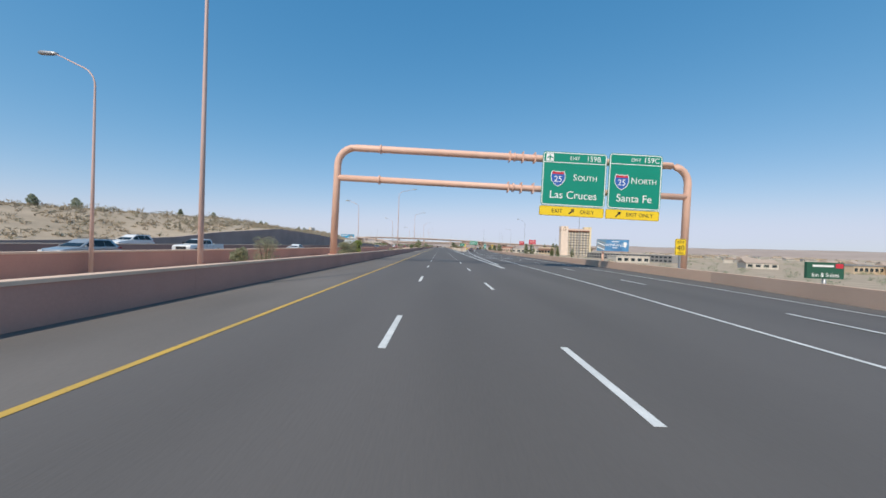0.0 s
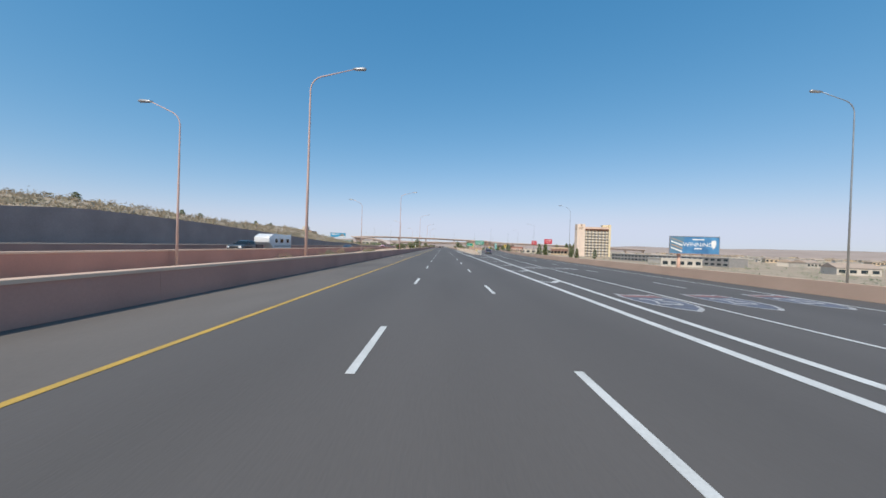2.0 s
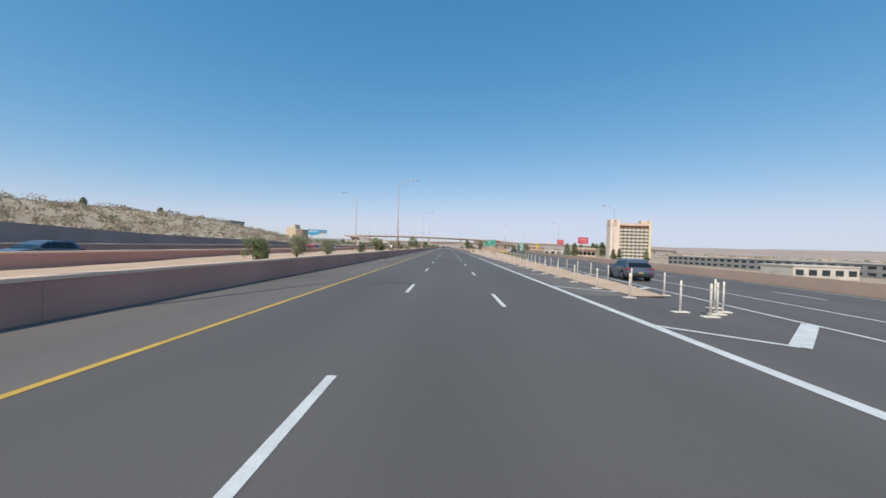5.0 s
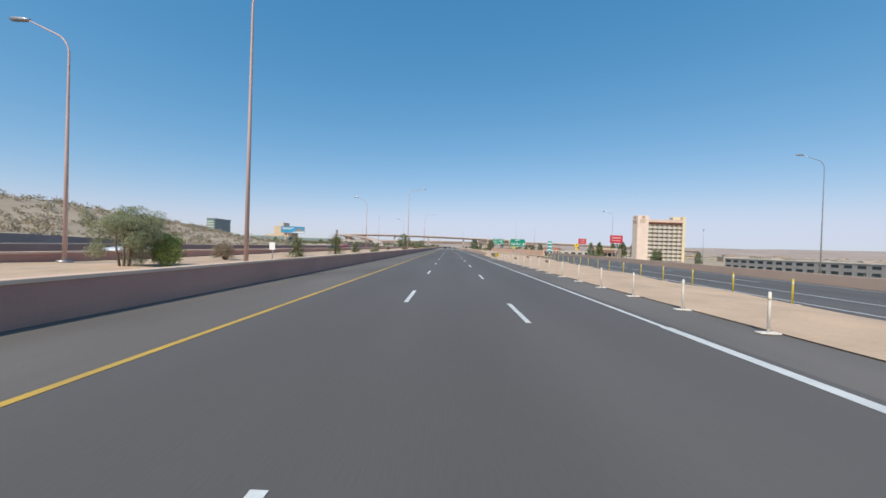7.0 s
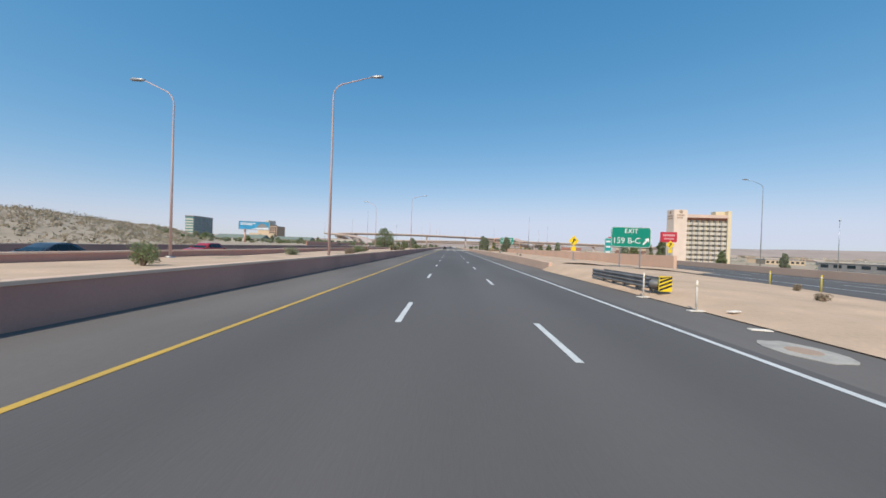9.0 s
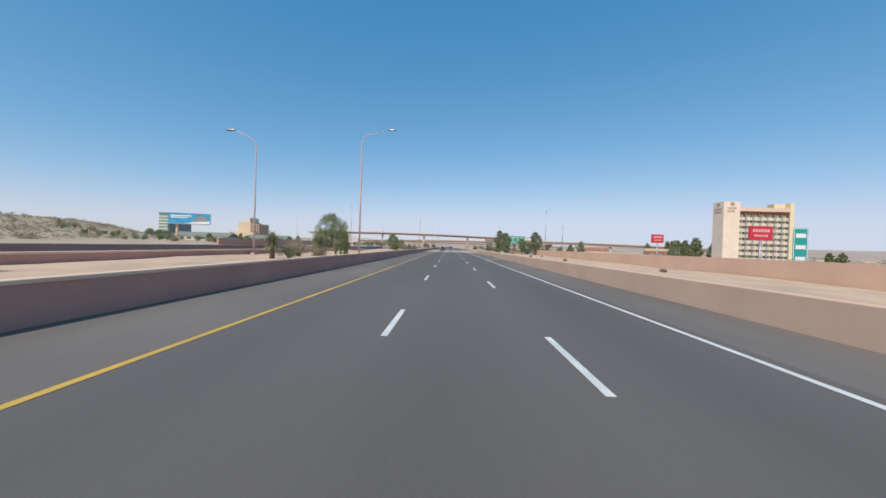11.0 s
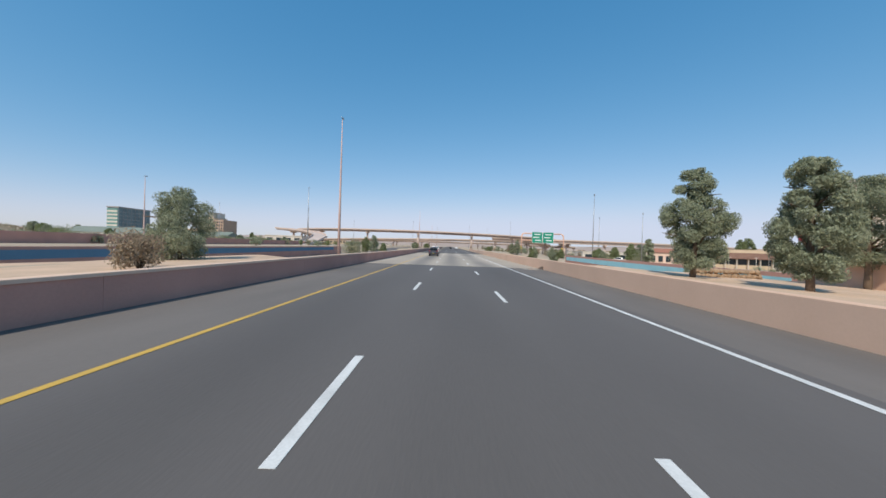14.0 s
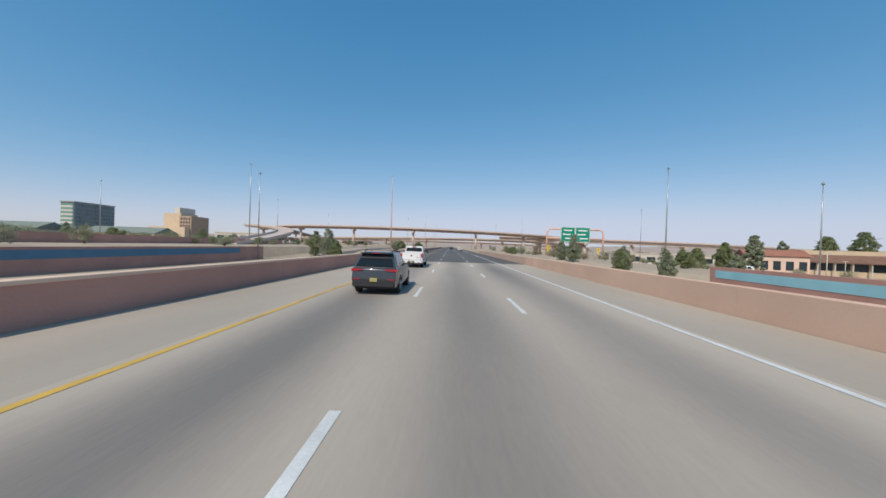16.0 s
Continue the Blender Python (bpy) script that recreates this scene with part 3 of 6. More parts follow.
def gantry(name, label, x0, x1, y, zb, ztop, zlow, r=0.37):
    e = thing(name, label, "sign gantry", at=(0, y, 0))
    bend = 1.9
    bm = bmesh.new()
    pts = [(x0, 0, zb), (x0, 0, ztop - bend)]
    pts += [(x0 + bend * (1 - math.cos(a)), 0, ztop - bend + bend * math.sin(a)) for a in (radians(15 * i) for i in range(1, 7))]
    mid = len(pts)
    pts += [(x0 + (x1 - x0) * k, 0, ztop) for k in (0.3, 0.5, 0.7)]
    pts += [(x1 - bend * (1 - math.sin(a)), 0, ztop - bend + bend * math.cos(a)) for a in (radians(15 * i) for i in range(0, 7))]
    pts += [(x1, 0, zb)]
    tube(bm, pts, r, 16)
    part("arch", bm, POLE, e)
    bm = bmesh.new()
    tube(bm, [(x0, 0, zlow), (x1, 0, zlow)], r * 0.9, 14)
    part("beam", bm, POLE, e)
    for x in (x0, x1):
        bm = bmesh.new()
        tube(bm, [(x, 0, zb - 0.6), (x, 0, zb + 0.05)], 0.55, 14)
        part("footing", bm, PINK, e)
    for k in (0.12, 0.5, 0.88):
        for z in (ztop, zlow):
            x = x0 + (x1 - x0) * k
            bm = bmesh.new()
            tube(bm, [(x - 0.08, 0, z), (x + 0.08, 0, z)], r * 1.3, 14)
            part("flange", bm, POLE, e)
    return e


G = gantry("sign_gantry", "pink tubular steel gantry arching over the freeway with two green signs", -12.3, 25.8, 37.0, 0.0, 11.6, 8.3)
G.rotation_euler = (0, radians(1.3), 0)
G.location.z = 0.45
for x in (10.6, 13.2, 15.8, 17.8, 19.8, 21.8):
    bm = bmesh.new()
    box(bm, x - 0.06, x + 0.06, -0.45, -0.31, 7.4, 11.9)
    part("hanger", bm, GALV, G)
for x in (6.2, 7.6, 8.9):
    for z in (8.3, 11.6):
        bm = bmesh.new()
        box(bm, x - 0.05, x + 0.05, -0.45, 0.4, z - 0.55, z + 0.55)
        part("bracket", bm, POLE, G)


def guide_sign(x0, x1, exit_no, way, town, plane):
    """One green panel with its exit band above and its yellow strip below."""
    ztop = 12.3 if plane else 12.5
    s = panel(G, "sign", x0, x1, 6.55, ztop, -0.5, GREEN, WHITE)
    w = x1 - x0
    y = -0.512
    bm = bmesh.new()
    box(bm, x0 + 0.1, x1 - 0.1, y, y + 0.006, ztop - 1.16, ztop - 1.08)
    part("rule", bm, WHITE, s)
    write("EXIT", x0 + w * 0.50, ztop - 0.64, 0.52, y, WHITE, s)
    write(exit_no, x0 + w * 0.79, ztop - 0.62, 0.78, y, WHITE, s)
    shield(s, x0 + w * 0.25, 9.45, 1.45, y)
    write(way[0], x0 + w * 0.545, 9.62, 0.92, y, WHITE, s, align="RIGHT")
    write(way[1:], x0 + w * 0.555, 9.56, 0.74, y, WHITE, s, align="LEFT")
    write(town, x0 + w * 0.5, 7.7, 1.15, y, WHITE, s)
    p = panel(G, "strip", x0 - 0.1, x1 - 0.05, 5.45, 6.5, -0.5, YELLOW, BLACK)
    if plane:
        write("EXIT", x0 + w * 0.26, 5.97, 0.58, y, BLACK, p)
        part("arrow", arrow_mesh(x0 + w * 0.49, 5.98, 0.8, y, 45), BLACK, p)
        write("ONLY", x0 + w * 0.73, 5.97, 0.58, y, BLACK, p)
        bm = bmesh.new()
        box(bm, x0 + 0.35, x0 + 1.15, y, y + 0.006, ztop - 1.0, ztop - 0.2)
        sq = part("pictogram", bm, WHITE, s)
        bm = bmesh.new()
        c = (x0 + 0.75, ztop - 0.6)
        shape = ((0, .34), (.06, .12), (.33, -.06), (.33, -.13), (.06, -.04), (.05, -.24), (.13, -.31), (-.13, -.31), (-.05, -.24), (-.06, -.04), (-.33, -.13), (-.33, -.06), (-.06, .12))
        bm.faces.new([bm.verts.new((c[0] + a, y - 0.006, c[1] + b)) for a, b in shape])
        part("plane", bm, GREEN, sq)
    else:
        part("arrow", arrow_mesh(x0 + w * 0.22, 5.98, 0.8, y, 45), BLACK, p)
        write("EXIT ONLY", x0 + w * 0.62, 5.97, 0.58, y, BLACK, p)


guide_sign(9.7, 16.6, "159B", "SOUTH", "Las Cruces", True)
guide_sign(16.85, 22.6, "159C", "NORTH", "Santa Fe", False)


# ---- hotel ----
SHADED_GLASS = mat("curtained_glass", (0.44, 0.36, 0.30), 0.4, vary=0.3, scale=2.5, fine=3, piece=0.4)
PINKISH = mat("pink_stucco", (0.70, 0.52, 0.42), 0.9, vary=0.06, scale=4, fine=6)


def hotel():
    e = thing("hotel_tower", "cream stucco hotel slab with nine rows of balconies", "hotel", at=(181.5, 511, -6.2), turn=-2)
    w, h, d = 45.0, 40.5, 8.5
    x0, x1 = 10.5, w - 2.6
    bm = bmesh.new()
    box(bm, 0, x0, -1.2, d, 0, h + 3.6)
    tower = part("stair_tower", bm, CREAM, e, "pale cream stair tower with a dark emblem")
    bm = bmesh.new()
    box(bm, x1, w, -1.0, d, 0, h + 3.4)
    part("end_tower", bm, CREAM2, e, "yellow stucco end tower")
    bm = bmesh.new()
    box(bm, x1 - 7, x1, 3, d, h, h + 3.2)
    part("plant_room", bm, CREAM2, e)
    bm = bmesh.new()
    box(bm, x0, x1, 2.4, d, 0, h)
    part("body", bm, BEIGE, e)
    bm = bmesh.new()
    box(bm, x0, x1, -0.9, d, h - 2.6, h)
    part("parapet", bm, PINKISH, e)
    bm = bmesh.new()
    v = [bm.verts.new(p) for p in ((x0, -1.1, h - 2.6), (x1, -1.1, h - 2.6), (x1, 0.9, h - 4.6), (x0, 0.9, h - 4.6), (x0, -0.7, h - 2.6), (x1, -0.7, h - 2.6), (x1, 1.2, h - 4.4), (x0, 1.2, h - 4.4))]
    for f in ((3, 2, 1, 0), (4, 5, 6, 7), (0, 1, 5, 4), (2, 3, 7, 6), (1, 2, 6, 5), (3, 0, 4, 7)):
        bm.faces.new([v[i] for i in f])
    part("fascia", bm, ROOF_RED, e, "dark red sloping soffit band")
    floors, bays = 9, 7
    fw, fh = (x1 - x0) / bays, (h - 5.4) / floors
    bm = bmesh.new()
    box(bm, 0.3, fw - 0.3, -0.1, 0.06, 0, fh * 0.50)
    rail = to_mesh(bm, OFFWHITE, "railing")
    bm = bmesh.new()
    box(bm, 0.4, fw * 0.66, 2.3, 2.42, 0.1, fh * 0.82)
    pane = to_mesh(bm, SHADED_GLASS, "window")
    bm = bmesh.new()
    box(bm, 0, fw, -0.05, 2.4, -0.28, 0)
    slab_me = to_mesh(bm, OFFWHITE, "balcony_slab")
    bm = bmesh.new()
    box(bm, fw * 0.5 - 0.16, fw * 0.5 + 0.16, -0.2, 2.4, 0, fh - 0.28)
    screen = to_mesh(bm, CREAM2, "screen")
    for f in range(floors):
        for b in range(bays):
            s = part("balcony", slab_me, None, e)
            s.location = (x0 + fw * b, 0, 1.0 + fh * f)
            part("railing", rail, None, s)
            part("window", pane, None, s)
            part("screen", screen, None, s)
    for b in range(bays + 1):
        bm = bmesh.new()
        x = x0 + fw * b
        box(bm, x - 0.28, x + 0.28, -0.5, 2.4, 0, h - 4.4)
        part("fin", bm, ROOF_GREY, e)
    bm = bmesh.new()
    tube(bm, [(5.4, -1.25, h + 1.9), (5.4, -1.2, h + 1.9)], 1.4, 20)
    part("emblem", bm, BROWN, tower)
    for z, n in ((h - 0.9, 5), (h - 2.9, 4)):
        for i in range(n):
            bm = bmesh.new()
            box(bm, 2.4 + 1.2 * i, 3.2 + 1.2 * i, -1.3, -1.2, z - 0.7, z + 0.7)
            part("lettering_bar", bm, BROWN, tower)
    bm = bmesh.new()
    tube(bm, [(-0.05, 3.8, h + 1.6), (0.0, 3.8, h + 1.6)], 1.4, 20)
    part("emblem", bm, BROWN, tower)
    for z in (h - 1.4, h - 3.4):
        for i in range(6):
            bm = bmesh.new()
            box(bm, -0.1, 0.0, 0.6 + 1.15 * i, 1.35 + 1.15 * i, z - 0.7, z + 0.7)
            part("lettering_bar", bm, BROWN, tower)
    return e


hotel()

# expansion joints of the bridge
STEEL_DARK = mat("dirty_joint_steel", (0.09, 0.085, 0.08), 0.8, vary=0.2, scale=0.6, fine=12)
for y in (BRIDGE_0, BRIDGE_1):
    bm = bmesh.new()
    box(bm, WALL_L + 0.05, WALL_R - 0.05, y - 0.02, y + 0.02, 0.0, 0.005)
    part("expansion_joint", bm, STEEL_DARK, DECK)

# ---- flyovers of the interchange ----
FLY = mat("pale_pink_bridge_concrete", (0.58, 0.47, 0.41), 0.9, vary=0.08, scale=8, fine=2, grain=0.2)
# girder colour of the long upper flyover, darker than its deck and parapets
FLY_GIRDER = mat("darker_bridge_girder", (0.36, 0.28, 0.25), 0.85, vary=0.1, scale=8, fine=2, grain=0.2)


def flyover(label, path, width, depth, pier_gap, girder=None):
    """A bridge along a smooth path: deck, two parapets, piers with caps."""
    e = thing("flyover", label, "overpass", "interchange flyovers")
    pts = []
    P = [Vector(p) for p in path]
    P = [P[0] * 2 - P[1]] + P + [P[-1] * 2 - P[-2]]
    for i in range(1, len(P) - 2):
        for k in range(8):
            t = k / 8
            a, b, c, d = P[i - 1], P[i], P[i + 1], P[i + 2]
            pts.append(0.5 * (2 * b + (c - a) * t + (2 * a - 5 * b + 4 * c - d) * t * t + (3 * b - a - 3 * c + d) * t ** 3))
    pts.append(P[-2])

    def sweep(section):
        bm = bmesh.new()
        rows = []
        for i, p in enumerate(pts):
            d = (pts[min(i + 1, len(pts) - 1)] - pts[max(i - 1, 0)])
            n = Vector((d.y, -d.x, 0)).normalized()
            rows.append([bm.verts.new(p + n * u + Vector((0, 0, v))) for u, v in section])
        m = len(section)
        for r, s in zip(rows, rows[1:]):
            for k in range(m):
                bm.faces.new((r[k], r[(k + 1) % m], s[(k + 1) % m], s[k]))
        bm.faces.new(rows[0])
        bm.faces.new(rows[-1][::-1])
        return bm
    w = width / 2
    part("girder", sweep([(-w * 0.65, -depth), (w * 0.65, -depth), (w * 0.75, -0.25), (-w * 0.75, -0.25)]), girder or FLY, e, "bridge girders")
    part("deck", sweep([(-w, -0.25), (w, -0.25), (w, 0), (-w, 0)]), FLY, e)
    for s in (-1, 1):
        part("parapet", sweep([(s * w - 0.15, 0), (s * w + 0.15, 0), (s * w + 0.15, 1.0), (s * w - 0.15, 1.0)]), FLY, e)
    run = 0
    for a, b in zip(pts, pts[1:]):
        run += (b - a).length
        if run > pier_gap:
            run = 0
            zg = land_z(b.x, b.y) - 0.5
            if b.z - depth - zg < 3 or (-14 < b.x < 13):
                continue
            bm = bmesh.new()
            tube(bm, [(b.x, b.y, zg), (b.x, b.y, b.z - depth - 1.2)], 1.0, 10)
            pier = part("pier", bm, FLY, e)
            bm = bmesh.new()
            d = (b - a).normalized()
            box(bm, -w * 0.7, w * 0.7, -0.9, 0.9, -1.3, 0.0, Matrix.Translation((b.x, b.y, b.z - depth)) @ Matrix.Rotation(math.atan2(-d.x, d.y), 4, "Z"))
            part("pier_cap", bm, FLY, pier)
    return e


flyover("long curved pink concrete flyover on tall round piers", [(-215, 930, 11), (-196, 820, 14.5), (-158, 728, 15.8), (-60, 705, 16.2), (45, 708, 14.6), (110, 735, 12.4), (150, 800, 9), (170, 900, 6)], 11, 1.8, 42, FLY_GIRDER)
flyover("lower pink concrete flyover on short round piers", [(-190, 760, 4), (-110, 770, 7.5), (0, 765, 9.8), (80, 770, 9.8), (125, 810, 8), (150, 900, 5)], 11, 1.7, 36)
flyover("sloping pink concrete ramp bridge descending to the ground", [(-170, 690, 14.4), (-125, 650, 11), (-95, 600, 7), (-78, 545, 2.6), (-70, 510, 0.2)], 9, 1.4, 30)
flyover("pale concrete ramp bridge leading away beside the town", [(48, 742, 12.6), (120, 716, 11.5), (200, 706, 10.5), (300, 720, 9), (420, 760, 7)], 11, 3.0, 38)
flyover("straight concrete overpass crossing the freeway", [(-160, 905, 7.6), (-60, 900, 8.4), (60, 900, 8.4), (200, 910, 6.5)], 14, 1.6, 34)

# ---- far mesas ----
bm = bmesh.new()
rows = []
for i in range(121):
    a = radians(-62 + 124 * i / 120)
    h = 52 + 26 * noise.noise((i * 0.07, 3, 0)) + 10 * noise.noise((i * 0.31, 9, 0)) + 16 * smooth(0, 40, i - 60)
    rows.append([bm.verts.new((r * math.sin(a), r * math.cos(a), z)) for r, z in ((3700, -3), (4150, h * 0.55), (4500, h), (4750, h * 0.8))])
for r, s in zip(rows, rows[1:]):
    for k in range(3):
        bm.faces.new((r[k], r[k + 1], s[k + 1], s[k])).smooth = True
MESA = mat("far_mesa_earth", (0.42, 0.33, 0.28), 1.0, vary=0.12, scale=220, fine=0.02)
solid("backdrop", bm, MESA, "low hazy desert mesa along the horizon", "mesa")


# ---- plants ----
def foliage(name, color, dark):
    m = bpy.data.materials.new(name)
    m.use_nodes = True
    n, l = m.node_tree.nodes, m.node_tree.links
    b = n["Principled BSDF"]
    b.inputs["Roughness"].default_value = 0.75
    g = n.new("ShaderNodeNewGeometry")
    mix = n.new("ShaderNodeMix")
    mix.data_type = "RGBA"
    mix.inputs[6].default_value = (*dark, 1)
    mix.inputs[7].default_value = (*color, 1)
    l.new(g.outputs["Random Per Island"], mix.inputs[0])
    l.new(mix.outputs[2], b.inputs["Base Color"])
    glow = n.new("ShaderNodeBsdfTranslucent")
    l.new(mix.outputs[2], glow.inputs[0])
    both = n.new("ShaderNodeMixShader")
    both.inputs[0].default_value = 0.3
    l.new(b.outputs[0], both.inputs[1])
    l.new(glow.outputs[0], both.inputs[2])
    l.new(both.outputs[0], n["Material Output"].inputs[0])
    return m


def fine_grained(at, count, size):
    """Plants beside the road get more and smaller leaves than the far ones."""
    if at[1] < 400 and abs(at[0]) < 32:
        return int(count * 4), size * 0.58
    return int(count * 1.4), size * 0.85


def gather(quad, reach):
    """Draws the stray outer leaves in towards the crown."""
    r = np.hypot(quad[:, 0], quad[:, 1])
    k = np.where(r > 1e-4, reach * np.tanh(r / reach) / np.maximum(r, 1e-4), 1.0)
    quad[:, 0] *= k
    quad[:, 1] *= k
    return quad


LEAF = foliage("green_leaves", (0.31, 0.35, 0.17), (0.14, 0.175, 0.075))
LEAF_SOFT = foliage("grey_green_leaves", (0.43, 0.45, 0.27), (0.25, 0.27, 0.155))
LEAF_BRIGHT = foliage("bright_leaves", (0.36, 0.42, 0.13), (0.17, 0.22, 0.06))
LEAF_PINE = foliage("pine_needles", (0.40, 0.43, 0.29), (0.20, 0.23, 0.145))
LEAF_GREY = foliage("sage_leaves", (0.42, 0.42, 0.27), (0.20, 0.205, 0.12))
LEAF_DRY = foliage("dry_twigs", (0.46, 0.37, 0.26), (0.24, 0.19, 0.13))
LEAF_YUCCA = foliage("yucca_blades", (0.40, 0.41, 0.23), (0.15, 0.17, 0.09))
BARK = mat("bark", (0.16, 0.115, 0.08), 0.95, vary=0.25, scale=0.3, fine=18, bump=0.6)


def leaves(centres, radii, count, size, seed, flat=0.8, long=1.0):
    """Many small leaf blades scattered through the clumps, thicker towards their skins."""
    rng = np.random.default_rng(seed)
    centres, radii = np.array(centres, float), np.array(radii, float)
    w = radii ** 2
    pick = rng.choice(len(centres), count, p=w / w.sum())
    d = rng.normal(size=(count, 3))
    d /= np.linalg.norm(d, axis=1)[:, None]
    r = radii[pick] * rng.uniform(0.25, 1.0, count) ** 0.45
    r *= 1 + 0.25 * np.sin(5 * d[:, 0] + 3 * d[:, 2] + pick)
    p = centres[pick] + d * r[:, None] * np.array([1, 1, flat])
    u = rng.normal(size=(count, 3))
    u /= np.linalg.norm(u, axis=1)[:, None]
    v = np.cross(u, rng.normal(size=(count, 3)))
    v /= np.linalg.norm(v, axis=1)[:, None]
    s = size * rng.uniform(0.6, 1.4, count)[:, None]
    quad = np.stack([p - u * s * long, p - v * s * 0.5, p + u * s * long, p + v * s * 0.5], axis=1).reshape(-1, 3)
    faces = np.arange(count * 4).reshape(-1, 4)
    return quad, faces


def leaf_mesh(name, quad, faces, material):
    me = bpy.data.meshes.new(name)
    n = len(faces)
    me.vertices.add(4 * n)
    me.vertices.foreach_set("co", quad.astype(np.float32).ravel())
    me.loops.add(4 * n)
    me.loops.foreach_set("vertex_index", faces.astype(np.int32).ravel())
    me.polygons.add(n)
    me.polygons.foreach_set("loop_start", np.arange(0, 4 * n, 4, dtype=np.int32))
    me.update(calc_edges=True)
    me.materials.append(material)
    return me


def tree(label, at, height, spread, material, seed, count=2600, size=0.16, conifer=False, lean=0.0, low=0.22, stems=1, group="", dense=False):
    rng = random.Random(seed)
    if -19 < at[0] < -9 and at[1] < 386:
        zg = land_z(at[0], at[1])
        height, at = height + at[2] - zg, (at[0], at[1], zg)
    e = thing("tree", label, "tree", group, at=at, turn=rng.uniform(0, 360))
    bm = bmesh.new()
    tips = []
    for s in range(stems):
        a0 = rng.uniform(0, math.tau)
        off = 0.25 * spread * (stems > 1)
        top = Vector((math.cos(a0) * off, math.sin(a0) * off, height * 0.72))
        base = Vector((math.cos(a0) * 0.12 * (stems > 1), math.sin(a0) * 0.12 * (stems > 1), -0.2))
        mid = base.lerp(top, 0.5) + Vector((rng.uniform(-.1, .1), rng.uniform(-.1, .1), 0)) * height * 0.3
        r = height * (0.022 if stems == 1 else 0.015)
        tube(bm, [base, base.lerp(mid, 0.5), mid, top], [r * 1.3, r, r * 0.8, r * 0.25], 8)
        for k in range(9):
            f = rng.uniform(0.3, 0.95)
            p = mid.lerp(top, (f - 0.5) * 2) if f > 0.5 else base.lerp(mid, f * 2)
            a = rng.uniform(0, math.tau)
            reach = spread * rng.uniform(0.5, 0.95) * (0.6 if conifer else 1)
            q = p + Vector((math.cos(a) * reach, math.sin(a) * reach, height * rng.uniform(0.05, 0.22)))
            tube(bm, [p, p.lerp(q, 0.5) + Vector((0, 0, 0.05 * height)), q], [r * 0.45, r * 0.3, r * 0.1], 5)
            tips.append(q)
    part("trunk", bm, BARK, e)
    cs, rs = [], []
    for q in tips:
        cs.append(q)
        rs.append(spread * rng.uniform(0.26, 0.42))
    for k in range(16):
        z = rng.uniform(low, 0.9)
        wide = (1.05 - z) if conifer else math.sqrt(max(0.05, 1 - ((z - 0.55) / 0.52) ** 2))
        a = rng.uniform(0, math.tau)
        d = spread * wide * rng.uniform(0.3, 0.85)
        cs.append((math.cos(a) * d, math.sin(a) * d, height * z))
        rs.append(spread * rng.uniform(0.22, 0.38))
    cs.append((0, 0, height * 0.88))
    rs.append(spread * 0.25)
    if dense:
        # a full rounded cone of tufts, widest a third of the way up
        cs, rs = [], []
        lobes = [(rng.uniform(0, math.tau), rng.uniform(0.1, 0.85), rng.uniform(0.10, 0.34)) for _ in range(7)]
        for k in range(58):
            f = (k + 0.5) / 58
            wide = ((1.02 - f) / 0.62) ** 0.60 if f > 0.4 else 0.66 + 0.34 * f / 0.4
            a = k * 2.4 + rng.uniform(-0.5, 0.5)
            bulge = 0.80 + sum(g * max(0, math.cos(a - b)) ** 3 * max(0, 1 - abs(f - c) * 4) for b, c, g in lobes)
            d = spread * wide * bulge * (0.30 + 0.70 * math.sqrt(rng.random())) * rng.uniform(0.75, 1.1)
            cs.append((math.cos(a) * d, math.sin(a) * d, height * (low + (0.95 - low) * f + rng.uniform(-0.04, 0.04))))
            rs.append(spread * (0.12 + 0.12 * wide) * rng.uniform(0.7, 1.5))
    count, size = fine_grained(at, count, size)
    quad, faces = leaves(cs, rs, count, size, seed)
    quad = gather(quad, spread * 1.7)
    quad[:, 2] = np.where(quad[:, 2] > height * 0.9, height * (0.9 + 0.12 * np.tanh((quad[:, 2] / height - 0.9) / 0.12)), quad[:, 2])
    part("crown", leaf_mesh("crown", quad, faces, material), material, e)
    return e


def shrub(label, at, height, spread, material, seed, count=900, size=0.10, group="median shrubs"):
    rng = random.Random(seed)
    if -19 < at[0] < -9 and at[1] < 386:
        zg = land_z(at[0], at[1])
        height, at = height + at[2] - zg, (at[0], at[1], zg)
    e = thing("shrub", label, "shrub", group, at=at, turn=rng.uniform(0, 360))
    bm = bmesh.new()
    cs, rs = [], []
    for k in range(9):
        a = rng.uniform(0, math.tau)
        q = Vector((math.cos(a) * spread * 0.7 * rng.random(), math.sin(a) * spread * 0.7 * rng.random(), height * rng.uniform(0.45, 0.8)))
        tube(bm, [(0, 0, -0.1), q * 0.5 + Vector((0, 0, 0.1)), q], [0.05, 0.035, 0.012], 5)
        cs.append(q)
        rs.append(spread * rng.uniform(0.3, 0.48))
        cs.append((q.x * 1.2, q.y * 1.2, q.z * 0.5))
        rs.append(spread * 0.32)
    part("branching", bm, BARK, e)
    count, size = fine_grained(at, count, size)
    quad, faces = leaves(cs, rs, count, size, seed)
    quad = gather(quad, spread * 1.7)
    quad[:, 2] = np.maximum(quad[:, 2], 0.0)
    part("foliage", leaf_mesh("foliage", quad, faces, material), material, e)
    return e


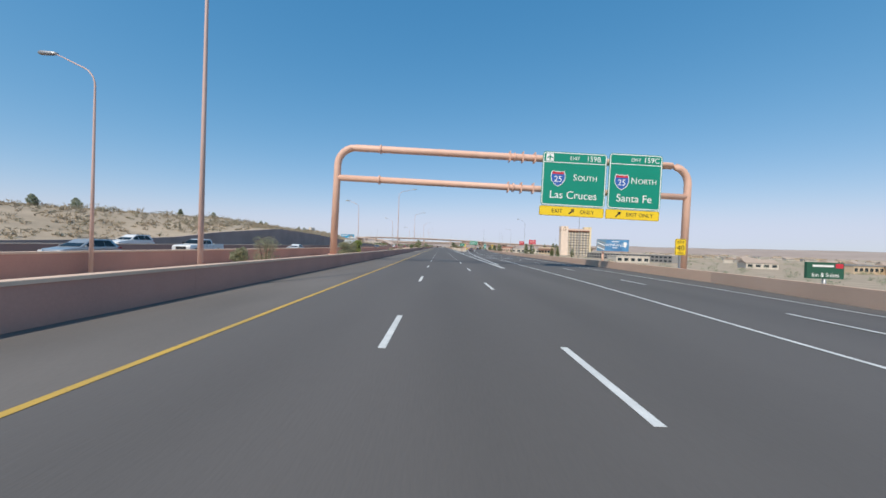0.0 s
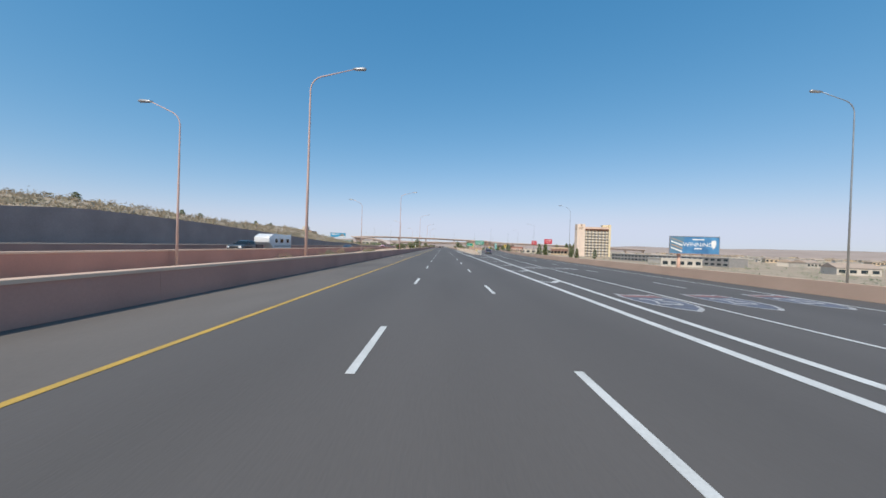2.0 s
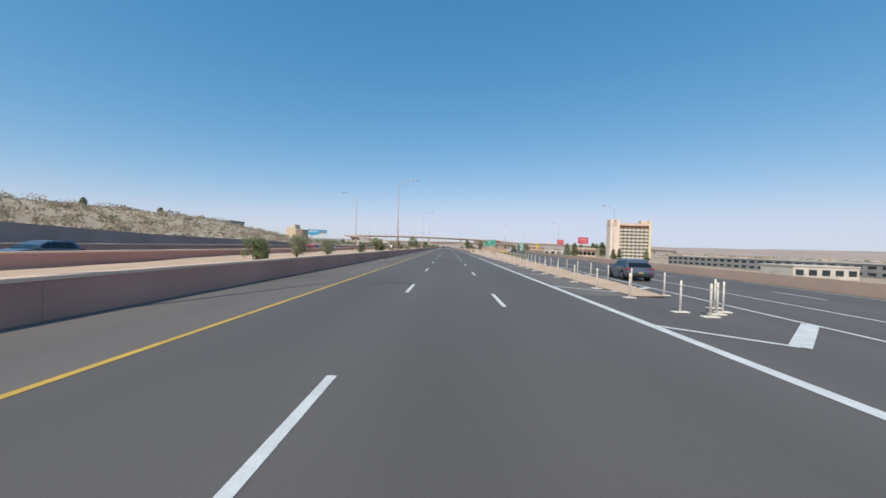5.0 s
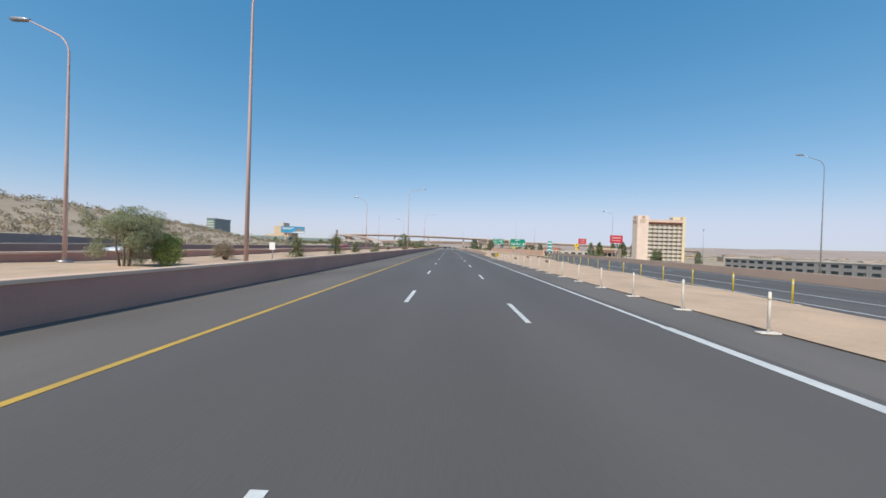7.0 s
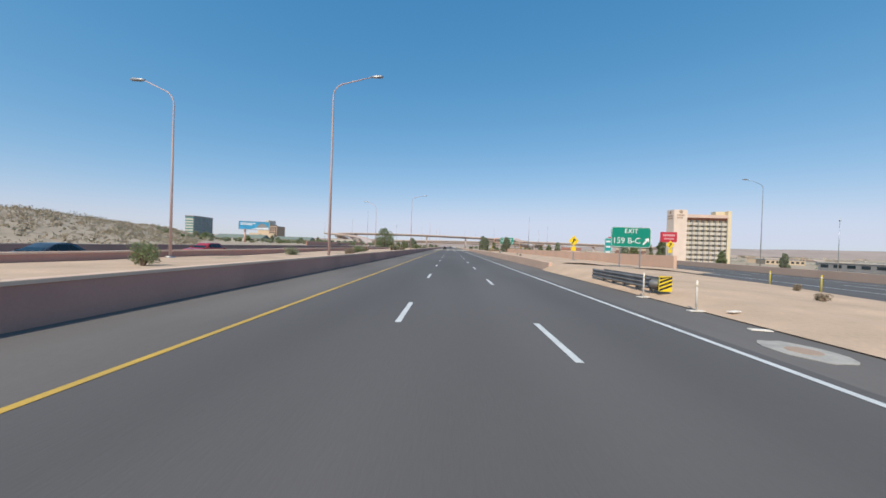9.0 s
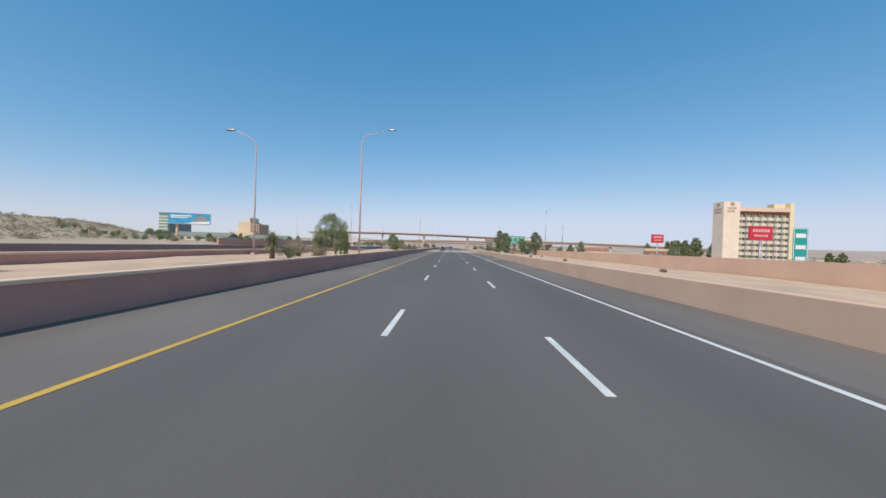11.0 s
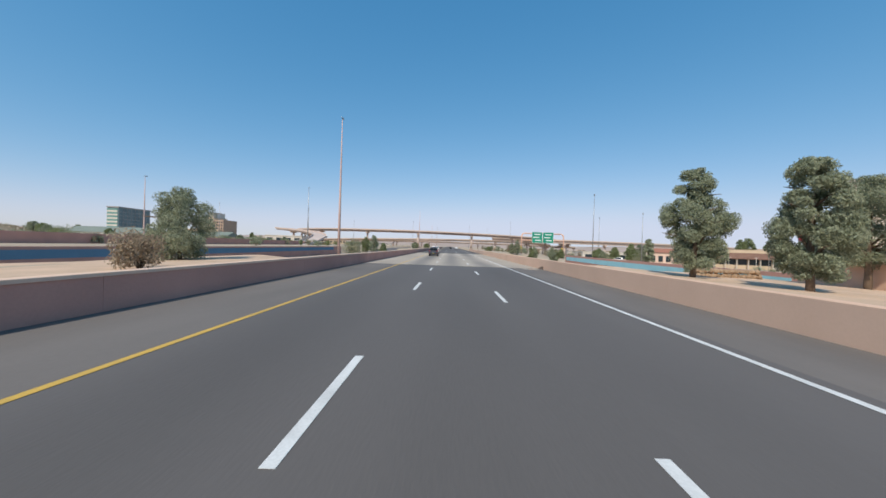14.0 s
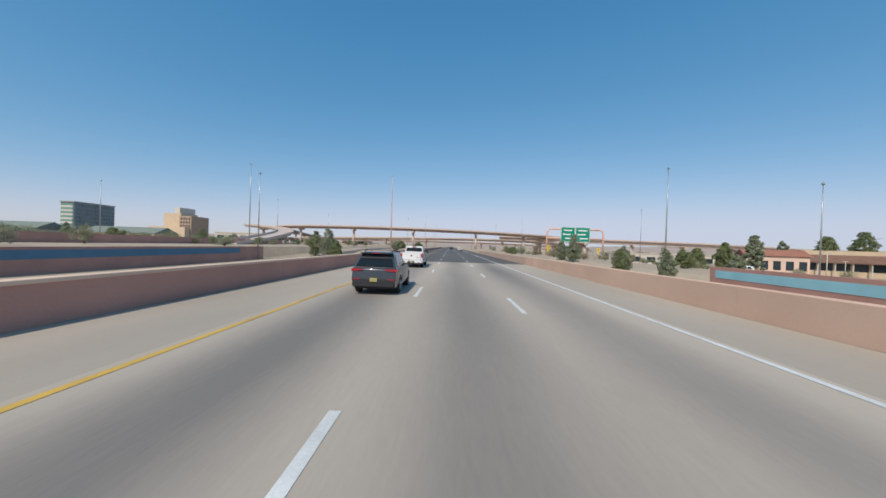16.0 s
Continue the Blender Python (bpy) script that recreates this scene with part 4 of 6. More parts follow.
def yucca(label, at, trunk, blade, seed, stalk=0.0):
    rng = random.Random(seed)
    if -19 < at[0] < -9:
        at = (at[0], at[1], land_z(at[0], at[1]))
    e = thing("yucca", label, "yucca", "median yuccas", at=at)
    bm = bmesh.new()
    tube(bm, [(0, 0, -0.2), (0.03, 0, trunk * 0.5), (0, 0.02, trunk)], [0.2, 0.17, 0.15], 8)
    part("trunk", bm, BARK, e)
    bm = bmesh.new()
    for k in range(340):
        a, up = rng.uniform(0, math.tau), math.sin(rng.uniform(-0.85, 1.5))
        c = math.sqrt(1 - up * up)
        d = Vector((math.cos(a) * c, math.sin(a) * c, up))
        o = Vector((0, 0, trunk - 0.35 * rng.random()))
        s = d.cross(Vector((0, 0, 1))).normalized() * 0.032
        n = blade * rng.uniform(0.75, 1.1)
        tip = bm.verts.new(o + d * n - Vector((0, 0, 0.12 * n)))
        m1, m2 = bm.verts.new(o + d * n * 0.45 + s), bm.verts.new(o + d * n * 0.45 - s)
        r0 = bm.verts.new(o)
        bm.faces.new((r0, m1, tip, m2))
    part("rosette", bm, LEAF_YUCCA, e)
    if stalk:
        bm = bmesh.new()
        tube(bm, [(0, 0, trunk), (0.04, 0, trunk + stalk)], [0.04, 0.02], 6)
        st = part("stalk", bm, LEAF_DRY, e)
        quad, faces = leaves([(0.03, 0, trunk + stalk * (0.45 + 0.1 * i)) for i in range(6)], [0.16] * 6, 260, 0.05, seed)
        part("flower", leaf_mesh("flower", quad, faces, LEAF_DRY), LEAF_DRY, st)
    return e


# median, in the order of the drive
M = 0.62
shrub("small twisted grey-green shrub behind the barrier", (-13.5, 22, M), 1.3, 0.7, LEAF_GREY, 1)
shrub("twisted airy grey-green shrub on the median sand", (-13.6, 25.3, M), 2.0, 1.25, LEAF_GREY, 2, 900, 0.06)
shrub("pale grey-green shrub on the median sand", (-13.4, 45, M), 2.1, 1.5, LEAF_GREY, 3, 2600, 0.07)
shrub("pale grey-green shrub on the median sand", (-13.8, 49.5, M), 1.8, 1.3, LEAF_GREY, 4, 2400, 0.07)
shrub("round bright green bush on the median sand", (-13.5, 53, M), 2.1, 1.35, LEAF_BRIGHT, 5, 4200, 0.07)
shrub("low dry shrub beside a lamp post", (-12.0, 75, M), 0.8, 0.8, LEAF_DRY, 6, 500, 0.07)
for i, (y, h) in enumerate(((84, 0.5), (90, 0.6), (97, 0.7), (104, 0.6), (111, 0.7), (118, 0.5))):
    shrub("low dry grass clump on the median sand", (-12.5 - (i % 3), y, M), h, 0.9, LEAF_GREY if i % 2 else LEAF_DRY, 20 + i, 420, 0.07)
shrub("dark green shrub on the median sand", (-13.5, 150, M), 1.7, 1.2, LEAF, 31, 2600, 0.07)
shrub("wide grey-green shrub on the median sand", (-13.8, 157, M), 2.1, 1.5, LEAF_GREY, 32, 3000, 0.07)
shrub("grey-green shrub on the median sand", (-13.5, 164, M), 1.8, 1.2, LEAF_GREY, 33, 2400, 0.07)
yucca("spiky green yucca on the median sand", (-12.4, 174.5, M), 0.9, 1.05, 40)
tree("bushy grey-green desert tree with several bare stems", (-14.0, 191.8, M), 2.75, 1.25, LEAF_SOFT, 41, 7000, 0.055, low=0.06, stems=4)
shrub("yellow-green bush beside a small tree", (-13.2, 193.1, M), 1.55, 1.3, LEAF_BRIGHT, 42, 3600, 0.055)
shrub("pale dry shrub on the median sand", (-14.5, 199, M), 1.3, 0.9, LEAF_DRY, 43, 600, 0.08)
yucca("spiky yellow-green yucca on the median sand", (-13.5, 206.8, M), 0.9, 1.35, 44)
yucca("spiky green yucca with a tall dry flower stalk", (-13.4, 216.6, M), 1.1, 1.75, 45, stalk=1.7)
yucca("spiky green yucca on the median sand", (-13.8, 226, M), 0.8, 1.1, 46)
for i, y in enumerate((232, 238, 245, 262, 270, 277, 284, 290)):
    shrub("low sandy-green shrub on the median sand", (-12.5 - 1.1 * (i % 4), y, M), 0.7 + 0.2 * (i % 3), 0.9, (LEAF_GREY, LEAF_DRY, LEAF)[i % 3], 60 + i, 520, 0.08)
yucca("tall spiky green yucca on the median sand", (-13.5, 304.4, M), 1.45, 0.9, 71)
shrub("airy olive-brown bush behind the barrier", (-12.8, 305.6, M), 1.3, 1.0, LEAF_GREY, 72, 1500, 0.055)
shrub("leafless grey bush on the median sand", (-14.0, 310, M), 1.7, 1.2, LEAF_DRY, 73, 700, 0.06)
shrub("low dry yellowish bush behind the barrier", (-12.2, 309.8, M), 0.75, 0.9, LEAF_DRY, 74, 900, 0.06)
yucca("large spiky dark green yucca on the median sand", (-13.2, 312.4, M), 1.35, 1.3, 75)
tree("large airy green tree on the median sand", (-22.4, 342, -0.3), 7.9, 4.1, LEAF, 76, 9500, 0.105, low=0.12, dense=True)
tree("small leafy green tree behind the barrier", (-12.9, 319.5, M), 2.7, 0.85, LEAF, 77, 3400, 0.06, low=0.03, dense=True)
shrub("half-bare grey shrub behind the barrier", (-12.9, 316.6, M), 1.9, 0.62, LEAF_GREY, 177, 700, 0.06)
shrub("wide green bush behind the barrier", (-13.5, 361, M), 1.6, 1.9, LEAF, 79, 3200, 0.07)
tree("dark dense pine on the median sand", (-17.0, 378, M - 0.3), 4.9, 2.2, LEAF_PINE, 80, 10000, 0.085, low=0.05, dense=True)
shrub("brown-green bush behind the barrier", (-13.0, 371, M), 1.5, 1.4, LEAF_DRY, 81, 1100, 0.09)
shrub("pale grey bush below the bridge", (-13.5, 403, -2.4), 5.4, 1.9, LEAF_GREY, 82, 3600, 0.09)
for i, (x, y, top, wide) in enumerate(((-31, 493, 5.6, 2.6), (-34.5, 494, 5.0, 2.2), (-24.5, 480, 2.6, 1.8), (-15, 500, 3.0, 1.7), (-17, 520, 3.4, 2.2), (-13, 540, 3.2, 2.0), (-40, 520, 3.6, 2.4))):
    zg = land_z(x, y)
    tree("dark green tree beyond the bridge", (x, y, zg), top - zg, wide, LEAF if i % 3 else LEAF_PINE, 90 + i, 7000, 0.12, low=0.08, dense=True)

# right-hand verge
tree("dark dense pine on the sand verge", (13.6, 377, 0.5), 6.6, 1.95, LEAF_PINE, 101, 16000, 0.085, low=0.14, dense=True)
tree("dark dense pine on the sand verge", (14.5, 371.5, 0.4), 5.9, 1.65, LEAF_PINE, 102, 16000, 0.085, low=0.16, dense=True)
tree("young dark pine beside the ramp wall", (25.0, 392.5, -2.0), 7.1, 1.7, LEAF_PINE, 105, 9000, 0.085, low=0.2, dense=True)
tree("dark pine with a bare trunk on the sand verge", (24.0, 377.5, -0.1), 7.2, 2.4, LEAF_PINE, 103, 16000, 0.085, low=0.24, dense=True)
tree("airy green tree with a slim trunk on the sand verge", (16.4, 359.5, 0.35), 4.2, 1.0, LEAF, 104, 3400, 0.07, low=0.42)
for i, (x, y, top, wide) in enumerate(((23.6, 458, 2.6, 1.25), (24.9, 459.5, 3.1, 1.5), (29.7, 457.4, 3.0, 1.5), (31.5, 460, 2.4, 1.3), (22.6, 473.7, 5.2, 1.5), (21.2, 476, 3.8, 1.3), (16, 500, 2.4, 1.6), (40, 492, 2.4, 1.8), (47, 502, 2.0, 1.7))):
    zg = land_z(x, y)
    tree("dark green juniper beyond the bridge", (x, y, zg), top - zg, wide, LEAF_PINE if i % 3 else LEAF, 110 + i, 7000, 0.09, low=0.06, dense=True)
shrub("dry brown bush at the end of the ramp wall", (30.6, 452.5, land_z(30.6, 452.5)), 1.4, 0.8, LEAF_DRY, 128, 900, 0.07, group="far shrubs")
for i, (x, y) in enumerate(((11.2, 286), (12.5, 318), (11.5, 330), (14, 303), (16, 341), (13, 352), (11, 236), (13.5, 226), (15, 244), (18, 248))):
    shrub("small dry tuft on the bare sand", (x, y, sand_z(x, y if y < 262 else 290)), 0.35, 0.32, LEAF_DRY, 140 + i, 260, 0.05, group="sand tufts")


for i in range(130):
    r_ = random.Random(900 + i)
    x, y = -r_.uniform(48, 170), r_.uniform(405, 600)
    shrub("olive shrub among the far ramps", (x, y, land_z(x, y)), r_.uniform(1.4, 3.4), r_.uniform(1.3, 2.8), (LEAF, LEAF_GREY, LEAF_PINE)[i % 3], 300 + i, 900, 0.14, group="far shrubs")
for i, (x, y, top, wide) in enumerate(((88, 510, 8.4, 3.0), (82, 513, 6.2, 3.2), (76, 516, 4.2, 3.0), (94, 528, 6.5, 2.8), (231, 604, 18.0, 8.0), (219, 612, 15.5, 7.0), (243, 596, 15.0, 7.5), (198, 593, 13.4, 4.6), (206, 600, 12.5, 4.4), (186, 604, 11.5, 4.2), (228, 560, 12.5, 6.5), (240, 548, 13.5, 7.0), (222, 572, 11.0, 5.0), (64, 505, 3.2, 2.2), (58, 494, 2.6, 2.0), (50, 470, 2.2, 1.8), (130, 395, 4.5, 2.8), (142, 410, 4.5, 2.8), (150, 385, 4, 2.6), (46, 500, 2.4, 1.8), (40, 520, 2.4, 2.0), (116, 458, 9.0, 4.2), (125, 463, 9.6, 4.4))):
    zg = land_z(x, y)
    tree("broad green tree beside the motel grounds", (x, y, zg), top - zg, wide, LEAF if i % 3 else LEAF_PINE, 400 + i, 5200, 0.11 + 0.018 * (top - zg), low=0.08, group="town trees", dense=True)


for i, (x, y, top, wide) in enumerate(((-232, 545, 8.0, 4.2), (-221, 538, 7.0, 3.8), (-246, 552, 9.0, 4.6), (-188, 540, 6.0, 3.0), (-176, 560, 7.5, 2.2), (-166, 552, 5.5, 3.2), (-142, 548, 5.5, 3.2), (-128, 560, 5.0, 3.0), (-262, 590, 9.0, 5.0), (-150, 610, 8.0, 2.4), (-108, 575, 4.6, 3.0), (-210, 600, 9.0, 2.6))):
    zg = land_z(x, y)
    tree("dark green tree among the low houses", (x, y, zg), top - zg, wide, LEAF_PINE if i % 3 else LEAF, 450 + i, 4200, 0.26, low=0.08, group="house trees", dense=True)


for i in range(70):
    r_ = random.Random(1900 + i)
    x, y = r_.uniform(22, 135), r_.uniform(475, 660)
    if 66 < x < 108 and 460 < y < 500:
        continue
    shrub("grey-brown shrub on the waste ground beyond the bridge", (x, y, land_z(x, y)), r_.uniform(1.8, 4.2), r_.uniform(1.4, 2.8), (LEAF_DRY, LEAF_GREY, LEAF_PINE, LEAF_GREY)[i % 4], 600 + i, 900, 0.14, group="waste ground shrubs")


# small junipers along the crest of the hill
for i, (x, y, h) in enumerate(((-88, 52, 3.6), (-84, 70, 2.6), (-90, 84, 3.2), (-83, 108, 2.2), (-88, 131, 3.0), (-85, 160, 2.4), (-92, 178, 3.4), (-86, 205, 2.2), (-96, 238, 2.8))):
    tree("dark juniper on the crest of the desert hill", (x, y, land_z(x, y)), h, h * 0.42, LEAF_PINE, 700 + i, 1800, 0.12, low=0.1, group="hill junipers", dense=True)

# desert scrub on the hill, beyond counting
HILL_SCRUB = foliage("hill_scrub", (0.44, 0.38, 0.27), (0.31, 0.265, 0.18))
HILL_DRY = foliage("hill_dry_scrub", (0.47, 0.385, 0.28), (0.33, 0.265, 0.185))


def scrub(name, label, spots, material, seed):
    rng = np.random.default_rng(seed)
    Q, n = [], 0
    for x, y, s in spots:
        k = 26 if s < 0.8 else 60
        d = rng.normal(size=(k, 3)) * (0.42 * s, 0.42 * s, 0.24 * s)
        p = np.array((x, y, land_z(x, y) + 0.35 * s)) + d
        u = rng.normal(size=(k, 3)) * 0.13 * min(s, 0.9)
        v = rng.normal(size=(k, 3)) * 0.13 * min(s, 0.9)
        Q.append(np.stack([p - u, p - v, p + u, p + v], axis=1).reshape(-1, 3))
    quad = np.concatenate(Q)
    me = leaf_mesh(name, quad, np.arange(len(quad)).reshape(-1, 4), material)
    return tagged(new(name, me), label, "scrub", kind="stuff")


rng = random.Random(5)
hill_spots = [(x, y, rng.uniform(0.3, 0.75) + rng.uniform(0.6, 1.3) * (rng.random() > 0.91)) for x, y in ((rng.uniform(lerp(RIDGE, y) - 35, lerp(FOOT, y) - 1), y) for y in (rng.uniform(-10, 570) for _ in range(10000)))]
scrub("scrub", "sparse olive-brown desert scrub on the hillside", hill_spots[:4500], HILL_SCRUB, 1)
scrub("scrub", "dry brown desert scrub on the hillside", hill_spots[4500:], HILL_DRY, 2)
far_spots = []
for _ in range(1900):
    side = rng.choice((-1, 1, 1))
    y = rng.uniform(90, 1900) if side > 0 else rng.uniform(480, 1900)
    x = side * rng.uniform(120 if side > 0 else 90, 200 + 0.75 * y)
    far_spots.append((x, y, rng.uniform(1.5, 3.4)))
scrub("far_trees", "distant dark green trees of the town", [s for s in far_spots if not (150 < s[0] < 250 and 380 < s[1] < 540)], LEAF_PINE, 3)


# ---- billboards and roadside signs ----
SKYBLUE = mat("blue_poster", (0.06, 0.38, 0.60), 0.5, vary=0.12, scale=3, fine=3, tint=(0.03, 0.22, 0.42))
NIGHT = mat("blue_route_poster", (0.10, 0.30, 0.52), 0.5, vary=0.2, scale=5, fine=0.6, tint=(0.02, 0.09, 0.24))
DARKGREEN = mat("dark_green_board", (0.02, 0.10, 0.06), 0.5, vary=0.1, scale=2, fine=10)


def billboard(label, at, turn, w, z0, z1, board, text="", poster=None):
    e = thing("billboard", label, "billboard", at=(at[0], at[1], 0), turn=turn)
    zg = land_z(at[0], at[1])
    bm = bmesh.new()
    tube(bm, [(-w * 0.3, 0.5, zg - 0.3), (-w * 0.3, 0.5, z0 + 0.4)], 0.5, 12)
    part("post", bm, POLE, e)
    bm = bmesh.new()
    box(bm, -w / 2, w / 2, 0.0, 0.5, z0, z1)
    b = part("board", bm, board, e)
    bm = bmesh.new()
    for x0, x1, a, c in ((-w / 2 - .15, w / 2 + .15, z1, z1 + .18), (-w / 2 - .15, w / 2 + .15, z0 - .18, z0), (-w / 2 - .15, -w / 2, z0, z1), (w / 2, w / 2 + .15, z0, z1)):
        box(bm, x0, x1, -0.06, 0.56, a, c)
    part("frame", bm, GALV, e)
    bm = bmesh.new()
    box(bm, -w / 2, w / 2, -1.1, -0.1, z0 - 0.32, z0 - 0.22)
    part("catwalk", bm, ROOF_RED if poster is poster_road else GALV, e)
    for i in range(4):
        x = -w / 2 + w * (i + 0.5) / 4
        bm = bmesh.new()
        tube(bm, [(x, 0, z0 - 0.25), (x, -1.5, z0 - 0.1), (x, -1.7, z0)], 0.05, 6)
        part("floodlight", bm, GALV, e)
    if poster:
        poster(b, w, z0, z1)
    return e


def poster_road(b, w, z0, z1):
    h = z1 - z0
    write("WINNING", w * 0.07, z0 + h * 0.52, h * 0.34, -0.02, WHITE, b)
    for x0, x1, z, t in ((-0.04, 0.2, 0.8, 0.07), (0.0, 0.16, 0.26, 0.07)):
        bm = bmesh.new()
        box(bm, w * x0, w * x1, -0.02, 0, z0 + h * z, z0 + h * (z + t))
        part("lettering_bar", bm, WHITE, b)
    bm = bmesh.new()
    bm.faces.new([bm.verts.new((w * a, -0.012, z0 + h * c)) for a, c in ((-.49, .03), (-.26, .03), (-.20, .97), (-.49, .97))])
    part("picture_field", bm, NAVY, b)
    for k, m_ in enumerate((WHITE, BROWN, WHITE, ROOF_GREY)):
        bm = bmesh.new()
        c0 = 0.16 + 0.19 * k
        bm.faces.new([bm.verts.new((w * a, -0.02 - 0.004 * k, z0 + h * c)) for a, c in ((-.485, c0 + .14), (-.25, c0 - .10), (-.24, c0 - .03), (-.485, c0 + .22))])
        part("picture_stripe", bm, m_, b)
    bm = bmesh.new()
    bm.faces.new([bm.verts.new((w * (0.39 + 0.05 * a), -0.02, z0 + h * (0.55 + 0.25 * c))) for a, c in ((0, 1), (-.9, .9), (-1, .2), (-.6, -.7), (0, -1), (.6, -.7), (1, .2), (.9, .9))])
    part("shield", bm, WHITE, b)


def poster_car(b, w, z0, z1):
    h = z1 - z0
    for z, x1 in ((0.72, 0.05), (0.54, -0.05)):
        bm = bmesh.new()
        box(bm, -w * 0.45, w * x1, -0.02, 0, z0 + h * z, z0 + h * (z + 0.1))
        part("lettering_bar", bm, WHITE, b)
    bm = bmesh.new()
    bm.faces.new([bm.verts.new((w * a, -0.02, z0 + h * c)) for a, c in ((.08, .2), (.42, .25), (.44, .5), (.36, .75), (.22, .78), (.12, .5))])
    part("picture_field", bm, ROOF_GREY, b)
    bm = bmesh.new()
    bm.faces.new([bm.verts.new((w * a, -0.012, z0 + h * c)) for a, c in ((-.1, .02), (.49, .02), (.49, .3), (.1, .18))])
    part("picture_field", bm, WHITE, b)


billboard("large blue billboard on a pink post", (81, 160), -14, 13.8, 2.2, 7.6, NIGHT, poster=poster_road)
billboard("large sky-blue billboard above the town", (-118, 430), 18, 16, 8.4, 12.9, SKYBLUE, poster=poster_car)


SIGN_PALE = mat("pale_pink_lettering", (0.72, 0.46, 0.46), 0.5, vary=0.05, scale=2, fine=20)


def pole_sign(label, at, w, z0, z1, board, bars=2, turn=0):
    e = thing("pole_sign", label, "sign", at=(at[0], at[1], 0), turn=turn)
    bm = bmesh.new()
    tube(bm, [(0, 0.2, land_z(*at) - 0.3), (0, 0.2, z0)], 0.3, 10)
    part("post", bm, GALV, e)
    bm = bmesh.new()
    box(bm, -w / 2, w / 2, 0, 0.5, z0, z1)
    b = part("board", bm, board, e)
    for i in range(bars):
        z = z0 + (z1 - z0) * (0.58 - 0.32 * i)
        for k in range(6 - i):
            bm = bmesh.new()
            x = w * 0.125 * (k - (5 - i) / 2)
            box(bm, x - w * 0.042, x + w * 0.042, -0.03, 0, z, z + (z1 - z0) * (0.2 - 0.07 * i))
            part("lettering_bar", bm, SIGN_PALE, b)
    return e


pole_sign("red hotel sign with white lettering on a steel pole", (108.6, 401), 8.0, 7.6, 12.6, RED)
pole_sign("red hotel sign with white lettering on a steel pole", (111.5, 465), 6.4, 7.4, 12.0, RED)
inn = pole_sign("dark green motel sign with white lettering", (75, 66), 7.4, -2.0, 1.2, DARKGREEN, bars=0)
write("Inn & Suites", 0, -1.3, 1.15, -0.03, WHITE, inn)
bm = bmesh.new()
box(bm, 2.0, 3.5, -0.03, 0, 0.1, 1.0)
part("lettering_bar", bm, RED, inn)
bm = bmesh.new()
box(bm, -2.6, 1.6, -0.03, 0, 0.3, 0.7)
part("lettering_bar", bm, WHITE, inn)


def post(bm, x, z0, z1, w=0.07):
    box(bm, x - w, x + w, 0.02, 0.02 + 2 * w, z0, z1)


# gore exit sign
ex = thing("exit_sign", "green exit sign with white lettering on two posts in the sand", "sign", at=(16.5, 262, 0))
for x in (-0.95, 0.95):
    bm = bmesh.new()
    post(bm, x, 0, 2.6, 0.045)
    part("post", bm, GALV, ex)
s = panel(ex, "sign", -1.85, 1.85, 2.45, 4.35, -0.06, GREEN, WHITE)
write("EXIT", 0, 3.95, 0.62, -0.075, WHITE, s)
write("159 B-C", -0.42, 3.05, 0.78, -0.075, WHITE, s)
part("arrow", arrow_mesh(1.4, 3.05, 0.85, -0.075, 50), WHITE, s)


def diamond(at, z, size, label):
    e = thing("warning_sign", label, "sign", "ramp warning signs", at=(at[0], at[1], 0))
    bm = bmesh.new()
    post(bm, 0, land_z(*at) - 0.2, z - size)
    part("post", bm, GALV, e)
    bm = bmesh.new()
    pts = [(0, -size), (size, 0), (0, size), (-size, 0)]
    a = [bm.verts.new((p, 0, z + q)) for p, q in pts]
    b = [bm.verts.new((p, 0.03, z + q)) for p, q in pts]
    bm.faces.new(a)
    bm.faces.new(b[::-1])
    for i in range(4):
        bm.faces.new((a[i], a[(i + 1) % 4], b[(i + 1) % 4], b[i]))
    d = part("plate", bm, YELLOW, e)
    part("arrow", arrow_mesh(0, z, size * 1.1, -0.01, 60), BLACK, d)
    bm = bmesh.new()
    box(bm, -size * 0.45, size * 0.45, 0, 0.03, z - size * 1.9, z - size * 1.05)
    part("speed_plate", bm, YELLOW, e)
    return e


diamond((45.9, 302), 3.8, 0.9, "yellow diamond curve warning sign beside the ramp")
diamond((20.6, 288), 3.6, 0.9, "yellow diamond curve warning sign beside the ramp")
diamond((38.5, 545), 2.6, 0.9, "yellow diamond warning sign beyond the bridge")
diamond((72.5, 578), 2.6, 1.0, "yellow diamond warning sign beyond the bridge")

sp = thing("speed_sign", "yellow advisory speed sign behind the ramp barrier", "sign", at=(21.2, 31, 0))
bm = bmesh.new()
post(bm, 0, -0.5, 2.0)
part("post", bm, GALV, sp)
s = panel(sp, "sign", -0.5, 0.5, 1.85, 3.35, -0.02, YELLOW, BLACK)
write("EXIT", 0, 3.05, 0.32, -0.035, BLACK, s)
write("40", 0, 2.5, 0.7, -0.035, BLACK, s)
write("MPH", 0, 2.04, 0.26, -0.035, BLACK, s)


# far guide signs
def far_sign(parent, x0, x1, z0, z1):
    s = panel(parent, "sign", x0, x1, z0, z1, -0.4, GREEN, WHITE)
    for k, (a, b) in enumerate(((0.2, 0.8), (0.12, 0.7), (0.3, 0.85))):
        bm = bmesh.new()
        z = z1 - (z1 - z0) * (0.22 + 0.27 * k)
        box(bm, x0 + (x1 - x0) * a, x0 + (x1 - x0) * b, -0.43, -0.41, z - 0.25, z + 0.25)
        part("lettering_bar", bm, WHITE, s)


